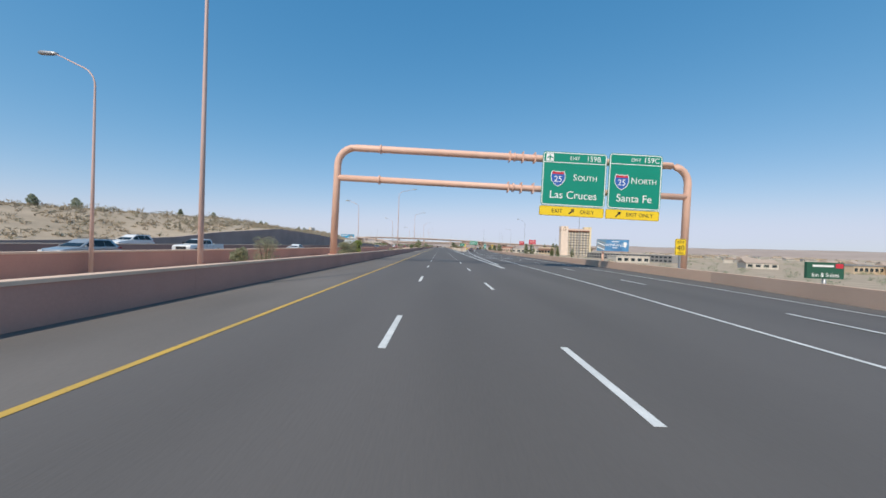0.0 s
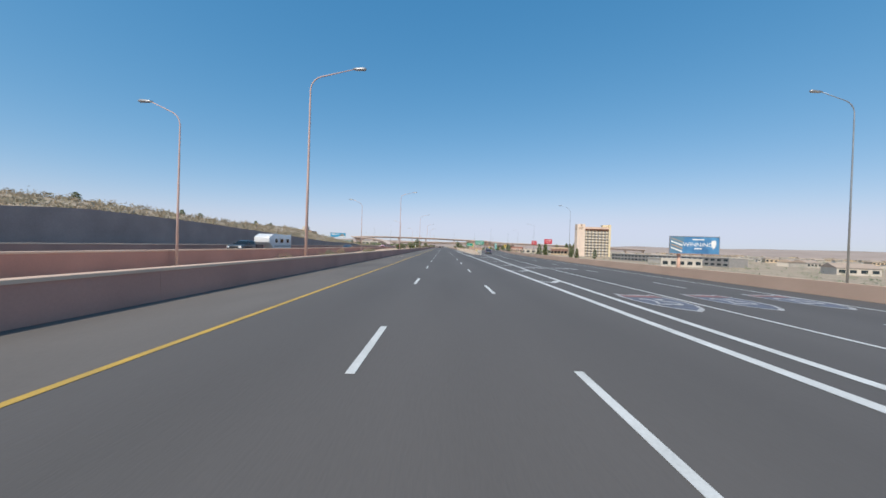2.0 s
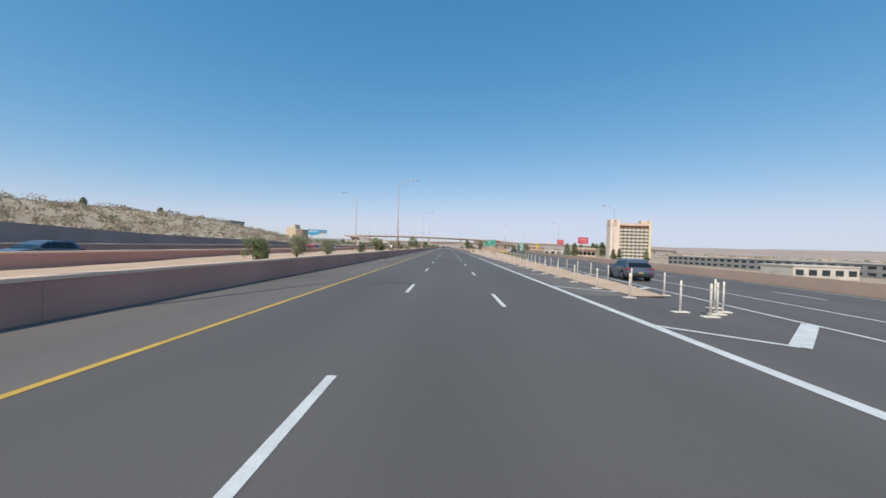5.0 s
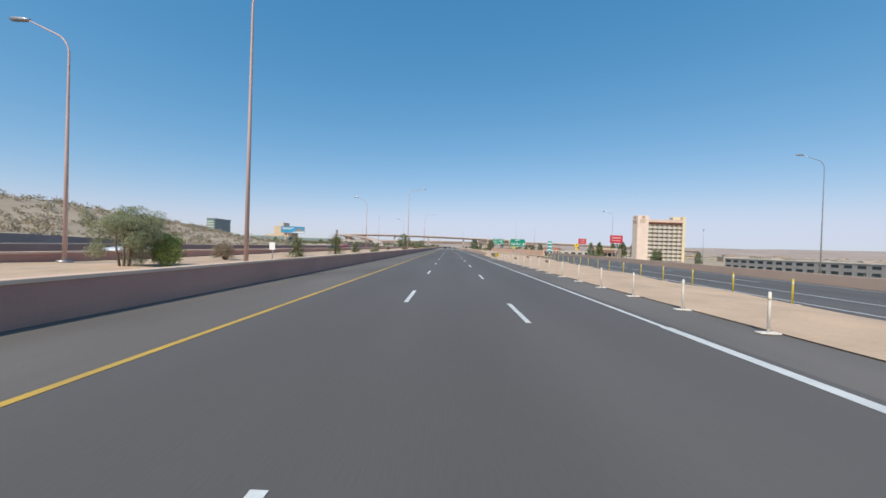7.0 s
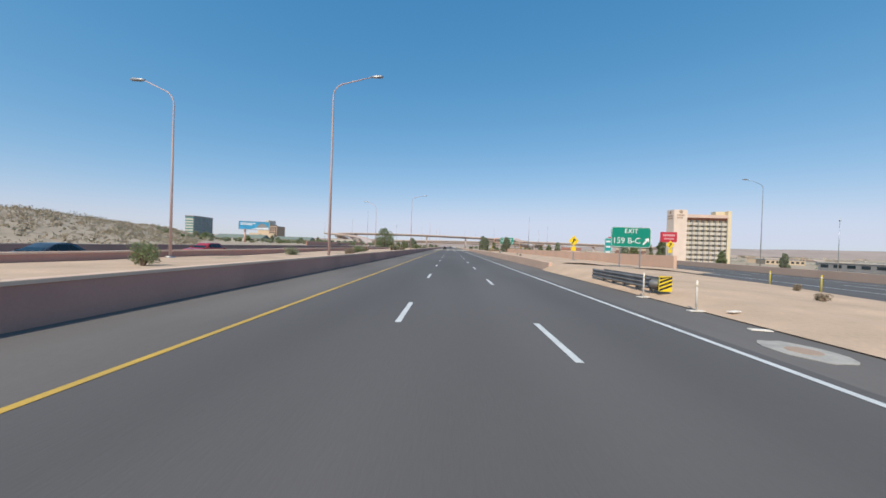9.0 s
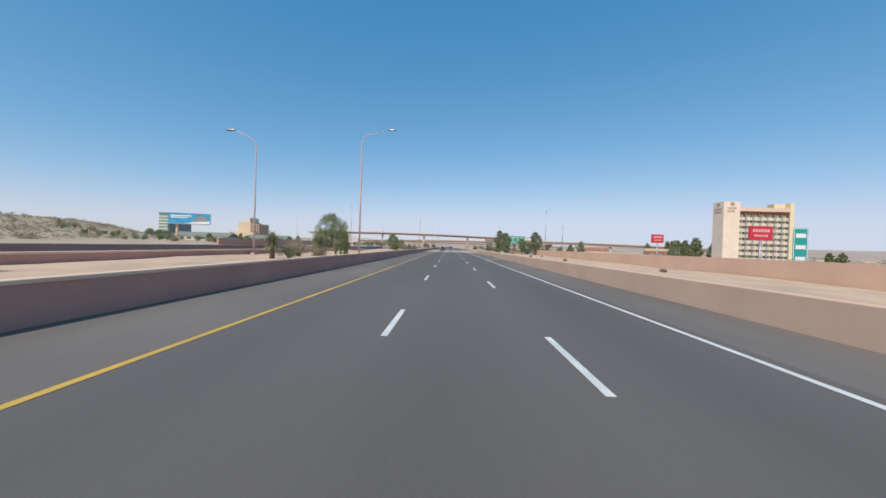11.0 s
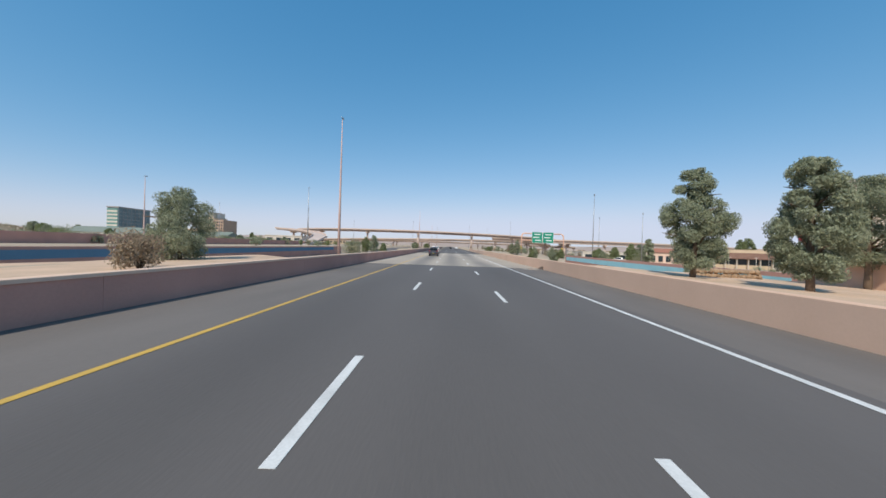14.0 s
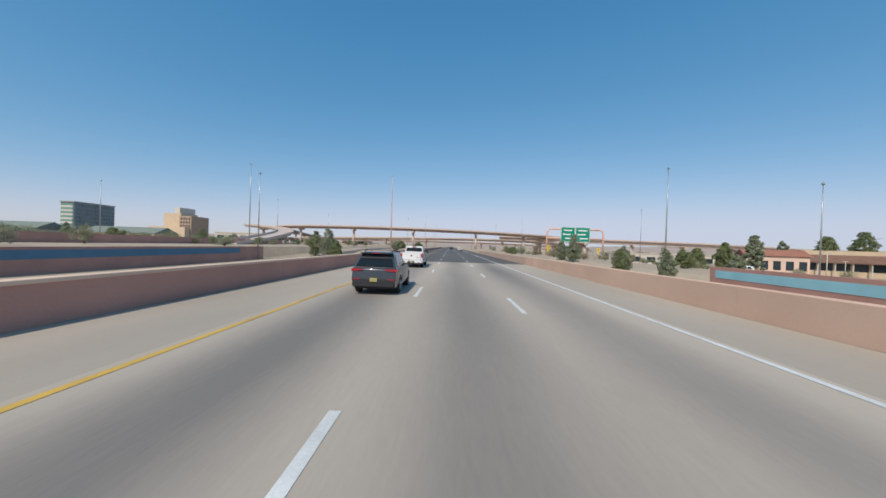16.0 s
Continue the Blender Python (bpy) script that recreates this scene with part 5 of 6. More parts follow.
g2 = gantry("sign_gantry", "pink tubular steel gantry over the ramp with two green signs", 42.5, 67.5, 562, -0.5, 11.3, 7.2)
far_sign(g2, 48.6, 54.8, 5.7, 12.2)
far_sign(g2, 55.1, 61.4, 5.7, 12.2)
st = thing("service_sign", "tall narrow teal road sign beside the ramp", "sign", at=(42, 322, 0))
bm = bmesh.new()
post(bm, 0, -2.0, 2.0, 0.1)
part("post", bm, GALV, st)
s = panel(st, "sign", -0.9, 0.9, 0.8, 5.6, -0.3, mat("teal_sheeting", (0.02, 0.33, 0.30), 0.5, vary=0.05, scale=2, fine=15), WHITE)
for k in range(3):
    bm = bmesh.new()
    box(bm, -0.6, 0.6, -0.33, -0.31, 1.6 + 1.4 * k, 2.1 + 1.4 * k)
    part("lettering_bar", bm, WHITE, s)
mk = thing("marker_sign", "small white plate on a post behind the barrier", "sign", at=(-12.6, 201, M))
bm = bmesh.new()
post(bm, 0, -0.1, 1.1, 0.03)
part("post", bm, GALV, mk)
bm = bmesh.new()
box(bm, -0.2, 0.2, -0.02, 0.01, 0.75, 1.25)
part("plate", bm, WHITE, mk)


# ---- delineator posts ----
def delineator(material, label, group):
    e = thing("delineator_post", label, "delineator", group)
    bm = bmesh.new()
    box(bm, -0.26, 0.26, -0.10, 0.10, 0.0, 0.035)
    part("base", bm, DEL_WHITE, e)
    bm = bmesh.new()
    tube(bm, [(0, 0, 0.04), (0, 0, 1.06), (0, 0, 1.08)], [0.035, 0.035, 0.022], 10)
    part("tube", bm, material, e)
    bm = bmesh.new()
    tube(bm, [(0, 0, 0.86), (0, 0, 0.96)], 0.0365, 10)
    part("reflector", bm, DEL_REFLECT, e)
    return e


DEL_REFLECT = mat("pale_sheeting", (0.80, 0.70, 0.50), 0.4, vary=0.05, scale=0.5, fine=20)
DEL_WHITE = mat("cream_plastic", (0.88, 0.80, 0.69), 0.6, vary=0.06, scale=0.6, fine=20)
DEL_YELLOW = mat("yellow_plastic", (0.72, 0.55, 0.05), 0.6, vary=0.06, scale=0.6, fine=20)
dw = delineator(DEL_WHITE, "cream plastic delineator post on the shoulder", "white delineators")
dy = delineator(DEL_YELLOW, "yellow plastic delineator post at the ramp edge", "yellow delineators")
dw.matrix_basis, dy.matrix_basis = pose(7.75, 138.2, 0.02), pose(exit_left(185.5) - 1.1, 185.5, 0.02)
for k in range(1, 34):
    y = 138.2 + 3.23 * k
    if k == 31:
        continue
    copy_thing(dw, pose(7.75 + 0.003 * (y - 138), y, 0.02))
for k in range(0, 35):
    y = 139.3 + 3.3 * k
    if k != 14:
        copy_thing(dw if y < 183 else dy, pose(exit_left(y) - 1.1, y, 0.02))
for k in range(3):
    copy_thing(dw, pose(8.3 + 0.6 * k, 137.6 + 0.5 * k, 0.0))

bm = bmesh.new()
box(bm, -0.26, 0.26, -0.10, 0.10, 0.0, 0.035)
bmesh.ops.bevel(bm, geom=bm.edges[:], offset=0.012, segments=2, affect="EDGES")
loose_me = to_mesh(bm, DEL_WHITE, "delineator_base")
for x, y, turn in ((8.9, 241.0, 25), (7.85, 238.9, -12)):
    ob = tagged(new("fallen_delineator", loose_me), "loose cream plastic delineator foot lying on the ground", "delineator", "loose bases")
    ob.matrix_basis = pose(x, y, 0.13 if x > 8.25 else 0.002, 0, 0, turn)

# ---- guardrail with hazard marker ----
STEEL = mat("weathered_steel", (0.23, 0.22, 0.21), 0.6, 0.3, vary=0.25, scale=0.6, fine=12)
gr = thing("crash_cushion", "weathered steel crash cushion with a yellow and black marker", "guardrail", at=(9.05, 245.4, 0), turn=-1)
for k in range(5):
    for side in (-0.32, 0.32):
        bm = bmesh.new()
        sec = [(0.0, 0.34), (0.06, 0.41), (0.0, 0.48), (0.0, 0.53), (0.06, 0.60), (0.0, 0.67), (0.0, 0.72), (0.06, 0.79), (0.0, 0.86), (-0.03, 0.86), (-0.03, 0.34)]
        s_ = -1 if side < 0 else 1
        rows = [[bm.verts.new((side + s_ * (p + 0.012 * k), yy, q)) for p, q in sec] for yy in (1.25 * k, 1.25 * k + 1.45)]
        for m_ in range(len(sec)):
            bm.faces.new((rows[0][m_], rows[0][(m_ + 1) % len(sec)], rows[1][(m_ + 1) % len(sec)], rows[1][m_]))
        part("fender_panel", bm, STEEL, gr)
    bm = bmesh.new()
    box(bm, -0.3, 0.3, 1.25 * k, 1.25 * k + 0.1, 0.3, 0.8)
    part("diaphragm", bm, STEEL, gr)
    for x in (-0.26, 0.26):
        bm = bmesh.new()
        box(bm, x - 0.05, x + 0.05, 1.25 * k, 1.25 * k + 0.1, 0.0, 0.3)
        part("leg", bm, STEEL, gr)
bm = bmesh.new()
tube(bm, [(-0.36 * math.cos(q), -0.25 * math.sin(q) - 0.1, 0.6) for q in (radians(12 * i) for i in range(16))], 0.16, 10)
part("nose", bm, STEEL, gr)
bm = bmesh.new()
box(bm, -0.28, 0.28, -0.60, -0.54, 0.3, 0.98)
hz = part("marker", bm, YELLOW, gr, "yellow and black striped marker")
for k in range(4):
    bm = bmesh.new()
    a = 0.31 + 0.17 * k
    bm.faces.new([bm.verts.new(p) for p in ((-0.27, -0.605, a), (-0.27, -0.605, min(0.96, a + 0.09)), (0.27, -0.605, min(0.97, a + 0.31)), (0.27, -0.605, min(0.97, a + 0.22)))])
    part("stripe", bm, BLACK, hz)


# ---- drains and covers ----
PATCH = mat("pale_patch_concrete", (0.46, 0.42, 0.37), 0.92, vary=0.2, scale=0.5, fine=14, bump=0.3, tint=(0.30, 0.275, 0.245))
def drain(at, w, d, label):
    e = thing("drain_grate", label, "drain", "road drains", at=at)
    bm = bmesh.new()
    for x0, x1, y0, y1 in ((-w - .15, w + .15, -d - .15, -d), (-w - .15, w + .15, d, d + .15), (-w - .15, -w, -d, d), (w, w + .15, -d, d)):
        box(bm, x0, x1, y0, y1, 0.0, 0.02)
    part("frame", bm, PATCH, e)
    # flat black plate painting the darkness between the bars
    bm = bmesh.new()
    box(bm, -w, w, -d, d, 0.0, 0.004)
    part("pit_shade", bm, BLACK, e)
    n = int(w * 2 / 0.16)
    for k in range(n):
        bm = bmesh.new()
        x = -w + 0.08 + k * 0.16
        box(bm, x - 0.03, x + 0.03, -d, d, 0.004, 0.018)
        part("bar", bm, STEEL_DARK, e)
    return e


drain((-8.05, 106.9, 0.0), 0.75, 0.8, "steel drain grate in the shoulder")
drain((-8.05, 170.3, 0.0), 0.75, 0.8, "steel drain grate in the shoulder")
for x, y in ((8.1, 341), (7.7, 390.9), (7.05, 237)):
    e = thing("drain_cover", "round cover in a pale concrete patch on the shoulder", "drain", "shoulder covers", at=(x, y, 0))
    bm = bmesh.new()
    if y < 300:
        ring = [(0.62 * math.cos(k * 0.39) * (1 + 0.09 * math.sin(3.1 * k)), 0.85 * math.sin(k * 0.39) * (1 + 0.09 * math.cos(2.3 * k))) for k in range(16)]
        lo, hi = ([bm.verts.new((p, q, z)) for p, q in ring] for z in (0.0, 0.012))
        bm.faces.new(hi)
        for k in range(16):
            bm.faces.new((lo[k], lo[(k + 1) % 16], hi[(k + 1) % 16], hi[k]))
    else:
        box(bm, -0.7, 0.65, -0.6, 0.6, 0.0, 0.012)
    part("patch", bm, PATCH, e)
    bm = bmesh.new()
    tube(bm, [(0, 0, 0.0), (0, 0, 0.022)], 0.3, 20)
    part("cover", bm, BROWN, e)


INLET_SHADE = mat("shaded_inlet_concrete", (0.24, 0.17, 0.13), 0.95, vary=0.3, scale=0.4, fine=10, bump=0.5)
# kerb inlets: a shallow wedge-shaped mouth at the foot of the barrier, tallest at its near end, its shade painted brown
for y, length, high in ((355.4, 2.8, 0.30), (391.6, 1.9, 0.32)):
    e = thing("drain_inlet", "wedge-shaped drain mouth at the foot of the barrier, its shade painted brown", "drain", "barrier inlets", at=(WALL_R, y, 0))
    bm = bmesh.new()
    rim = [(-length / 2, 0.0), (length / 2, 0.0), (length / 2 - 0.1, high * 0.25), (0.1, high * 0.75), (-length / 2, high)]
    ea = [bm.verts.new((-0.012, p, q)) for p, q in rim]
    eb = [bm.verts.new((0.0, p, q)) for p, q in rim]
    bm.faces.new(ea)
    bm.faces.new(eb[::-1])
    for k in range(5):
        bm.faces.new((ea[k], eb[k], eb[(k + 1) % 5], ea[(k + 1) % 5]))
    bmesh.ops.recalc_face_normals(bm, faces=bm.faces)
    part("mouth", bm, INLET_SHADE, e)
    bm = bmesh.new()
    box(bm, -0.03, 0.0, -length / 2 - 0.07, -length / 2, 0.0, high + 0.03)
    bmesh.ops.bevel(bm, geom=bm.edges[:], offset=0.012, segments=2, affect="EDGES")
    part("jamb", bm, TAN, e)

# low rubble wall among the pines
RUBBLE = mat("brown_rubble_stone", (0.36, 0.25, 0.16), 0.95, vary=0.25, scale=0.5, fine=6, bump=0.8, tint=(0.22, 0.155, 0.10), piece=0.5)
rub = thing("rubble_wall", "low brown rubble stone wall beside the pines", "wall", kind="structure")
stone_rng = random.Random(77)
stones = []
for k in range(5):
    bm = bmesh.new()
    bmesh.ops.create_icosphere(bm, subdivisions=1, radius=0.5)
    for v in bm.verts:
        v.co *= stone_rng.uniform(0.82, 1.12)
    stones.append(to_mesh(bm, RUBBLE, "stone"))
for row in range(3):
    for k in range(13):
        o = part("stone", stone_rng.choice(stones), None, rub)
        o.location = (17.3 + 0.36 * k + 0.18 * (row % 2), 382 + stone_rng.uniform(-0.06, 0.06), 0.18 + 0.33 * row)
        o.scale = (0.44, 0.6, 0.42)
        o.rotation_euler = (stone_rng.uniform(-0.3, 0.3), stone_rng.uniform(-0.3, 0.3), stone_rng.uniform(0, 6))


def yard_lamp(label):
    """A slim white post with a flat head on each side."""
    e = thing("yard_lamp", label, "lamp post", "restaurant yard lamps")
    bm = bmesh.new()
    tube(bm, [(0, 0, -0.3), (0, 0, 3.5), (0, 0, 7.0)], [0.13, 0.11, 0.09], 8)
    part("post", bm, OFFWHITE, e)
    for k in (-1, 1):
        bm = bmesh.new()
        box(bm, min(0, k * 0.95), max(0, k * 0.95), -0.2, 0.2, 6.85, 7.08)
        bmesh.ops.bevel(bm, geom=bm.edges[:], offset=0.04, segments=2, affect="EDGES")
        part("lamp_head", bm, OFFWHITE, e)
    return e


yl = yard_lamp("slim white twin-headed lamp post in the restaurant yard")
yl.matrix_basis = pose(138, 546, land_z(138, 546))
for x, y in ((146, 538), (153, 530), (165, 520), (128, 545), (118, 540), (112, 470), (98, 500)):
    copy_thing(yl, pose(x, y, land_z(x, y)))

# ---- town ----
def building(name, label, at, w, d, h, wall, roof, turn=0, bays=5, floors=1, pitched=False, category="building", group=""):
    e = thing(name, label, category, group, at=at, turn=turn)
    bm = bmesh.new()
    box(bm, -w / 2, w / 2, -d / 2, d / 2, -1.5, h)
    body = part("wall", bm, wall, e)
    bm = bmesh.new()
    if pitched:
        v = [bm.verts.new(p) for p in ((-w / 2 - .5, -d / 2 - .5, h), (w / 2 + .5, -d / 2 - .5, h), (w / 2 + .5, d / 2 + .5, h), (-w / 2 - .5, d / 2 + .5, h), (-w / 2 - .5, 0, h + d * 0.22), (w / 2 + .5, 0, h + d * 0.22))]
        for f in ((0, 1, 5, 4), (2, 3, 4, 5), (0, 4, 3), (1, 2, 5), (3, 2, 1, 0)):
            bm.faces.new([v[i] for i in f])
    else:
        box(bm, -w / 2 - .3, w / 2 + .3, -d / 2 - .3, d / 2 + .3, h, h + 0.5)
    part("roof", bm, roof, e)
    if bays:
        bw, fh = w / bays, h / floors
        bm = bmesh.new()
        box(bm, -bw * 0.3, bw * 0.3, -0.05, 0.05, -fh * 0.25, fh * 0.2)
        me = to_mesh(bm, GLASS, "window")
        for f in range(floors):
            for b in range(bays):
                o = part("window", me, None, e)
                o.location = (-w / 2 + bw * (b + 0.5), -d / 2 - 0.02, fh * (f + 0.55))
    return e


# glass office block and brown tower
e = thing("office_block", "dark glass office block with pale green banded end", "office building", at=(-423, 780, 4), turn=5)
DARKGLASS = mat("curtain_glazing", (0.115, 0.19, 0.205), 0.2, vary=0.25, scale=9, fine=1, tint=(0.06, 0.10, 0.11))
bm = bmesh.new()
box(bm, -14, 0, 0, 50, -6, 33.5)
part("core", bm, DARKGLASS, e)
for k in range(7):
    bm = bmesh.new()
    box(bm, -14.2, -1.4, -0.4, 0.0, 1 + 4.5 * k, 3.0 + 4.5 * k)
    part("band", bm, OFFWHITE, e)
    bm = bmesh.new()
    box(bm, -14.1, -1.4, -0.3, 0.0, 3.0 + 4.5 * k, 5.4 + 4.5 * k)
    part("glazing", bm, GREENGLASS, e)
    bm = bmesh.new()
    box(bm, 0.0, 0.12, 0.6, 49.4, 1.0 + 4.5 * k, 1.35 + 4.5 * k)
    part("transom", bm, ROOF_GREY, e)
for k in range(9):
    bm = bmesh.new()
    box(bm, 0.0, 0.15, 0.4 + 6.1 * k, 0.7 + 6.1 * k, -4, 33.5)
    part("mullion", bm, ROOF_GREY, e)
bm = bmesh.new()
box(bm, -14.6, 0.6, -0.8, 50.6, 33.5, 35.0)
part("parapet", bm, ROOF_GREY, e)
e = thing("tower_block", "stepped tan concrete tower block", "office building", at=(-292, 765, 3))
e.scale = (0.72, 1.0, 0.92)
for x0, x1, y0, h, m_ in ((-22, 4, 0, 27, BEIGE), (4, 22, -2, 24, BROWN), (-34, 20, -9, 11, BEIGE), (-8, 0, 2, 34, OFFWHITE)):
    bm = bmesh.new()
    box(bm, x0, x1, y0, 24, -5, h)
    part("block", bm, m_, e)
for k in range(5):
    for b in range(4):
        bm = bmesh.new()
        box(bm, 6 + 4 * b, 8.2 + 4 * b, -2.1, -1.9, 3 + 4.1 * k, 5.6 + 4.1 * k)
        part("window", bm, GLASS, e)
        
# two-storey motel beside the ramp
ROOF_GREEN = mat("grey_green_roof", (0.20, 0.235, 0.20), 0.85, vary=0.12, scale=3, fine=5)
building("motel", "long grey two-storey motel with rows of dark windows", (184, 330, land_z(184, 330)), 120, 14, 6.0, ROOF_GREY, OFFWHITE, turn=-82, bays=26, floors=2, category="motel")


ROOF_BROWN = mat("brown_tile_roof", (0.20, 0.115, 0.085), 0.9, vary=0.2, scale=1.5, fine=6)


def restaurant(at, turn):
    """A low restaurant: beige parapet, a brown sloping canopy roof on white posts over dark glazing."""
    e = thing("restaurant", "low beige restaurant with a brown sloping canopy roof", "restaurant", at=at, turn=turn)
    bm = bmesh.new()
    box(bm, -13, 13, 0, 14, -2, 5.2)
    part("wall", bm, BEIGE, e)
    bm = bmesh.new()
    v = [bm.verts.new(p) for p in ((-14, -3.0, 2.3), (14, -3.0, 2.3), (13.2, 0.3, 4.3), (-13.2, 0.3, 4.3), (-14, -3.0, 2.05), (14, -3.0, 2.05), (13.2, 0.3, 4.05), (-13.2, 0.3, 4.05))]
    for f in ((0, 1, 2, 3), (7, 6, 5, 4), (0, 4, 5, 1), (1, 5, 6, 2), (2, 6, 7, 3), (3, 7, 4, 0)):
        bm.faces.new([v[i] for i in f])
    part("roof", bm, ROOF_BROWN, e, "brown sloping canopy roof")
    for k in range(6):
        bm = bmesh.new()
        box(bm, -13.2 + 5.28 * k - 0.18, -13.2 + 5.28 * k + 0.18, -2.4, -2.04, -2, 2.5)
        part("post", bm, OFFWHITE, e)
    for k in range(5):
        bm = bmesh.new()
        box(bm, -12.6 + 5.2 * k, -8.4 + 5.2 * k, -0.08, 0.05, 0.1, 2.5)
        part("window", bm, GLASS, e)
    return e


restaurant((177, 566, -3.8), -42)
bpy.data.objects["restaurant"].scale = (1.0, 1.0, 1.8)
building("shop", "pink stucco building with a red roof and white piers", (103, 521, land_z(103, 521)), 15, 9, 6.2, PINKISH, ROOF_RED, turn=-24, bays=5, pitched=True)
building("warehouse", "long low cream warehouse", (150, 640, land_z(150, 640)), 90, 24, 7, OFFWHITE, OFFWHITE, bays=10)
building("warehouse", "long low white warehouse", (150, 270, land_z(150, 270) - 0.5), 26, 14, 5, OFFWHITE, OFFWHITE, bays=5)
building("house", "long low house with grey-green pitched roof", (-205, 560, land_z(-205, 560)), 46, 16, 3.2, OFFWHITE, ROOF_GREEN, bays=8, pitched=True)
building("house", "long low house with grey-green pitched roof", (-160, 575, land_z(-160, 575)), 36, 14, 3.0, BEIGE, ROOF_GREEN, bays=6, pitched=True)
building("filling_station", "white flat canopy building beyond the interchange", (-118, 600, land_z(-118, 600)), 26, 12, 5.0, OFFWHITE, OFFWHITE, bays=4)

ROOF_TAN = mat("tan_roof", (0.46, 0.36, 0.29), 0.9, vary=0.12, scale=3, fine=6, piece=0.3)
proto = [building("house", "small pale stucco house with a flat roof", (300, 900, -5), 14, 11, 3.6, OFFWHITE, ROOF_GREY, bays=4, group="town houses"),
         building("house", "small pale stucco house with a tan pitched roof", (330, 900, -5), 18, 11, 3.8, OFFWHITE, ROOF_TAN, bays=4, pitched=True, group="town houses"),
         building("store", "wide tan commercial building with a flat roof", (380, 900, -5), 32, 18, 4.6, BEIGE, ROOF_GREY, bays=8, group="town stores")]
rng = random.Random(11)
for k in range(190):
    y = rng.uniform(180, 1500)
    if k % 3:
        x = rng.uniform(200, 300 + 0.9 * y)
    else:
        y = rng.uniform(470, 1400)
        x = -rng.uniform(130, 200 + 0.7 * y)
    if (140 < x < 270 and 240 < y < 560) or (-480 < x < -240 and 700 < y < 860) or abs(x - 140) < 40 and abs(y - 420) < 90 or (x < -150 and y < 620):
        continue
    pick, angle = rng.choice(proto), rng.uniform(-35, 35)
    if not (90 < x < 300 and 480 < y < 640):
        copy_thing(pick, pose(x, y, land_z(x, y), 0, 0, angle))

# ---- vehicles ----
def car_paint(name, color, rough=0.3, metal=0.0):
    m = mat(name, color, rough, metal, vary=0.04, scale=1.5, fine=60)
    b = m.node_tree.nodes["Principled BSDF"]
    b.inputs["Coat Weight"].default_value = 0.6
    b.inputs["Coat Roughness"].default_value = 0.08
    return m


PAINT_CAR_WHITE = car_paint("white_car_paint", (0.78, 0.78, 0.78))
PAINT_CAR_GREY = car_paint("dark_grey_car_paint", (0.050, 0.056, 0.068), 0.3, 0.3)
PAINT_CAR_SILVER = car_paint("silver_car_paint", (0.45, 0.46, 0.47), 0.3, 0.5)
PAINT_CAR_BLUE = car_paint("slate_blue_car_paint", (0.10, 0.13, 0.18), 0.3, 0.3)
PAINT_CAR_RED = car_paint("red_car_paint", (0.42, 0.02, 0.02))
RUBBER = mat("tyre_rubber", (0.022, 0.022, 0.023), 0.9, vary=0.15, scale=0.3, fine=30)
ALLOY = mat("wheel_alloy", (0.42, 0.42, 0.43), 0.35, 0.8, vary=0.08, scale=0.3, fine=30)
PLASTIC = mat("black_trim", (0.025, 0.025, 0.027), 0.7, vary=0.1, scale=0.5, fine=30)
CHROME = mat("chrome_trim", (0.7, 0.7, 0.7), 0.15, 1.0, vary=0.03, scale=1, fine=10)
TAIL = mat("red_lens", (0.42, 0.02, 0.03), 0.2, vary=0.1, scale=0.2, fine=30)
CLEAR = mat("clear_lens", (0.7, 0.72, 0.74), 0.15, vary=0.1, scale=0.2, fine=30)
CAR_GLASS = mat("tinted_glass", (0.012, 0.016, 0.018), 0.06, vary=0.1, scale=2, fine=5)
PLATE = mat("yellow_plate", (0.50, 0.44, 0.06), 0.5, vary=0.05, scale=0.3, fine=30)


def hull(prof, width, bevel=0.05, seg=2):
    """A closed body: the side outline (y, z) carried across, width(z, y) half wide at each point."""
    bm = bmesh.new()
    L = [bm.verts.new((-width(y, z), y, z)) for y, z in prof]
    R = [bm.verts.new((width(y, z), y, z)) for y, z in prof]
    n = len(prof)
    bm.faces.new(L)
    bm.faces.new(R[::-1])
    for i in range(n):
        bm.faces.new((L[i], R[i], R[(i + 1) % n], L[(i + 1) % n]))
    bmesh.ops.recalc_face_normals(bm, faces=bm.faces)
    if bevel:
        bmesh.ops.bevel(bm, geom=bm.edges[:], offset=bevel, segments=seg, affect="EDGES", profile=0.6, clamp_overlap=True)
    for f in bm.faces:
        f.smooth = True
    return bm


def slab(points, thick):
    """A thin plate on a polygon of 3D points, proud by its thickness."""
    bm = bmesh.new()
    P = [Vector(p) for p in points]
    n = (P[1] - P[0]).cross(P[2] - P[0]).normalized() * thick
    a = [bm.verts.new(p) for p in P]
    b = [bm.verts.new(p + n) for p in P]
    bm.faces.new(a[::-1])
    bm.faces.new(b)
    for i in range(len(P)):
        bm.faces.new((a[i], a[(i + 1) % len(P)], b[(i + 1) % len(P)], b[i]))
    return bm


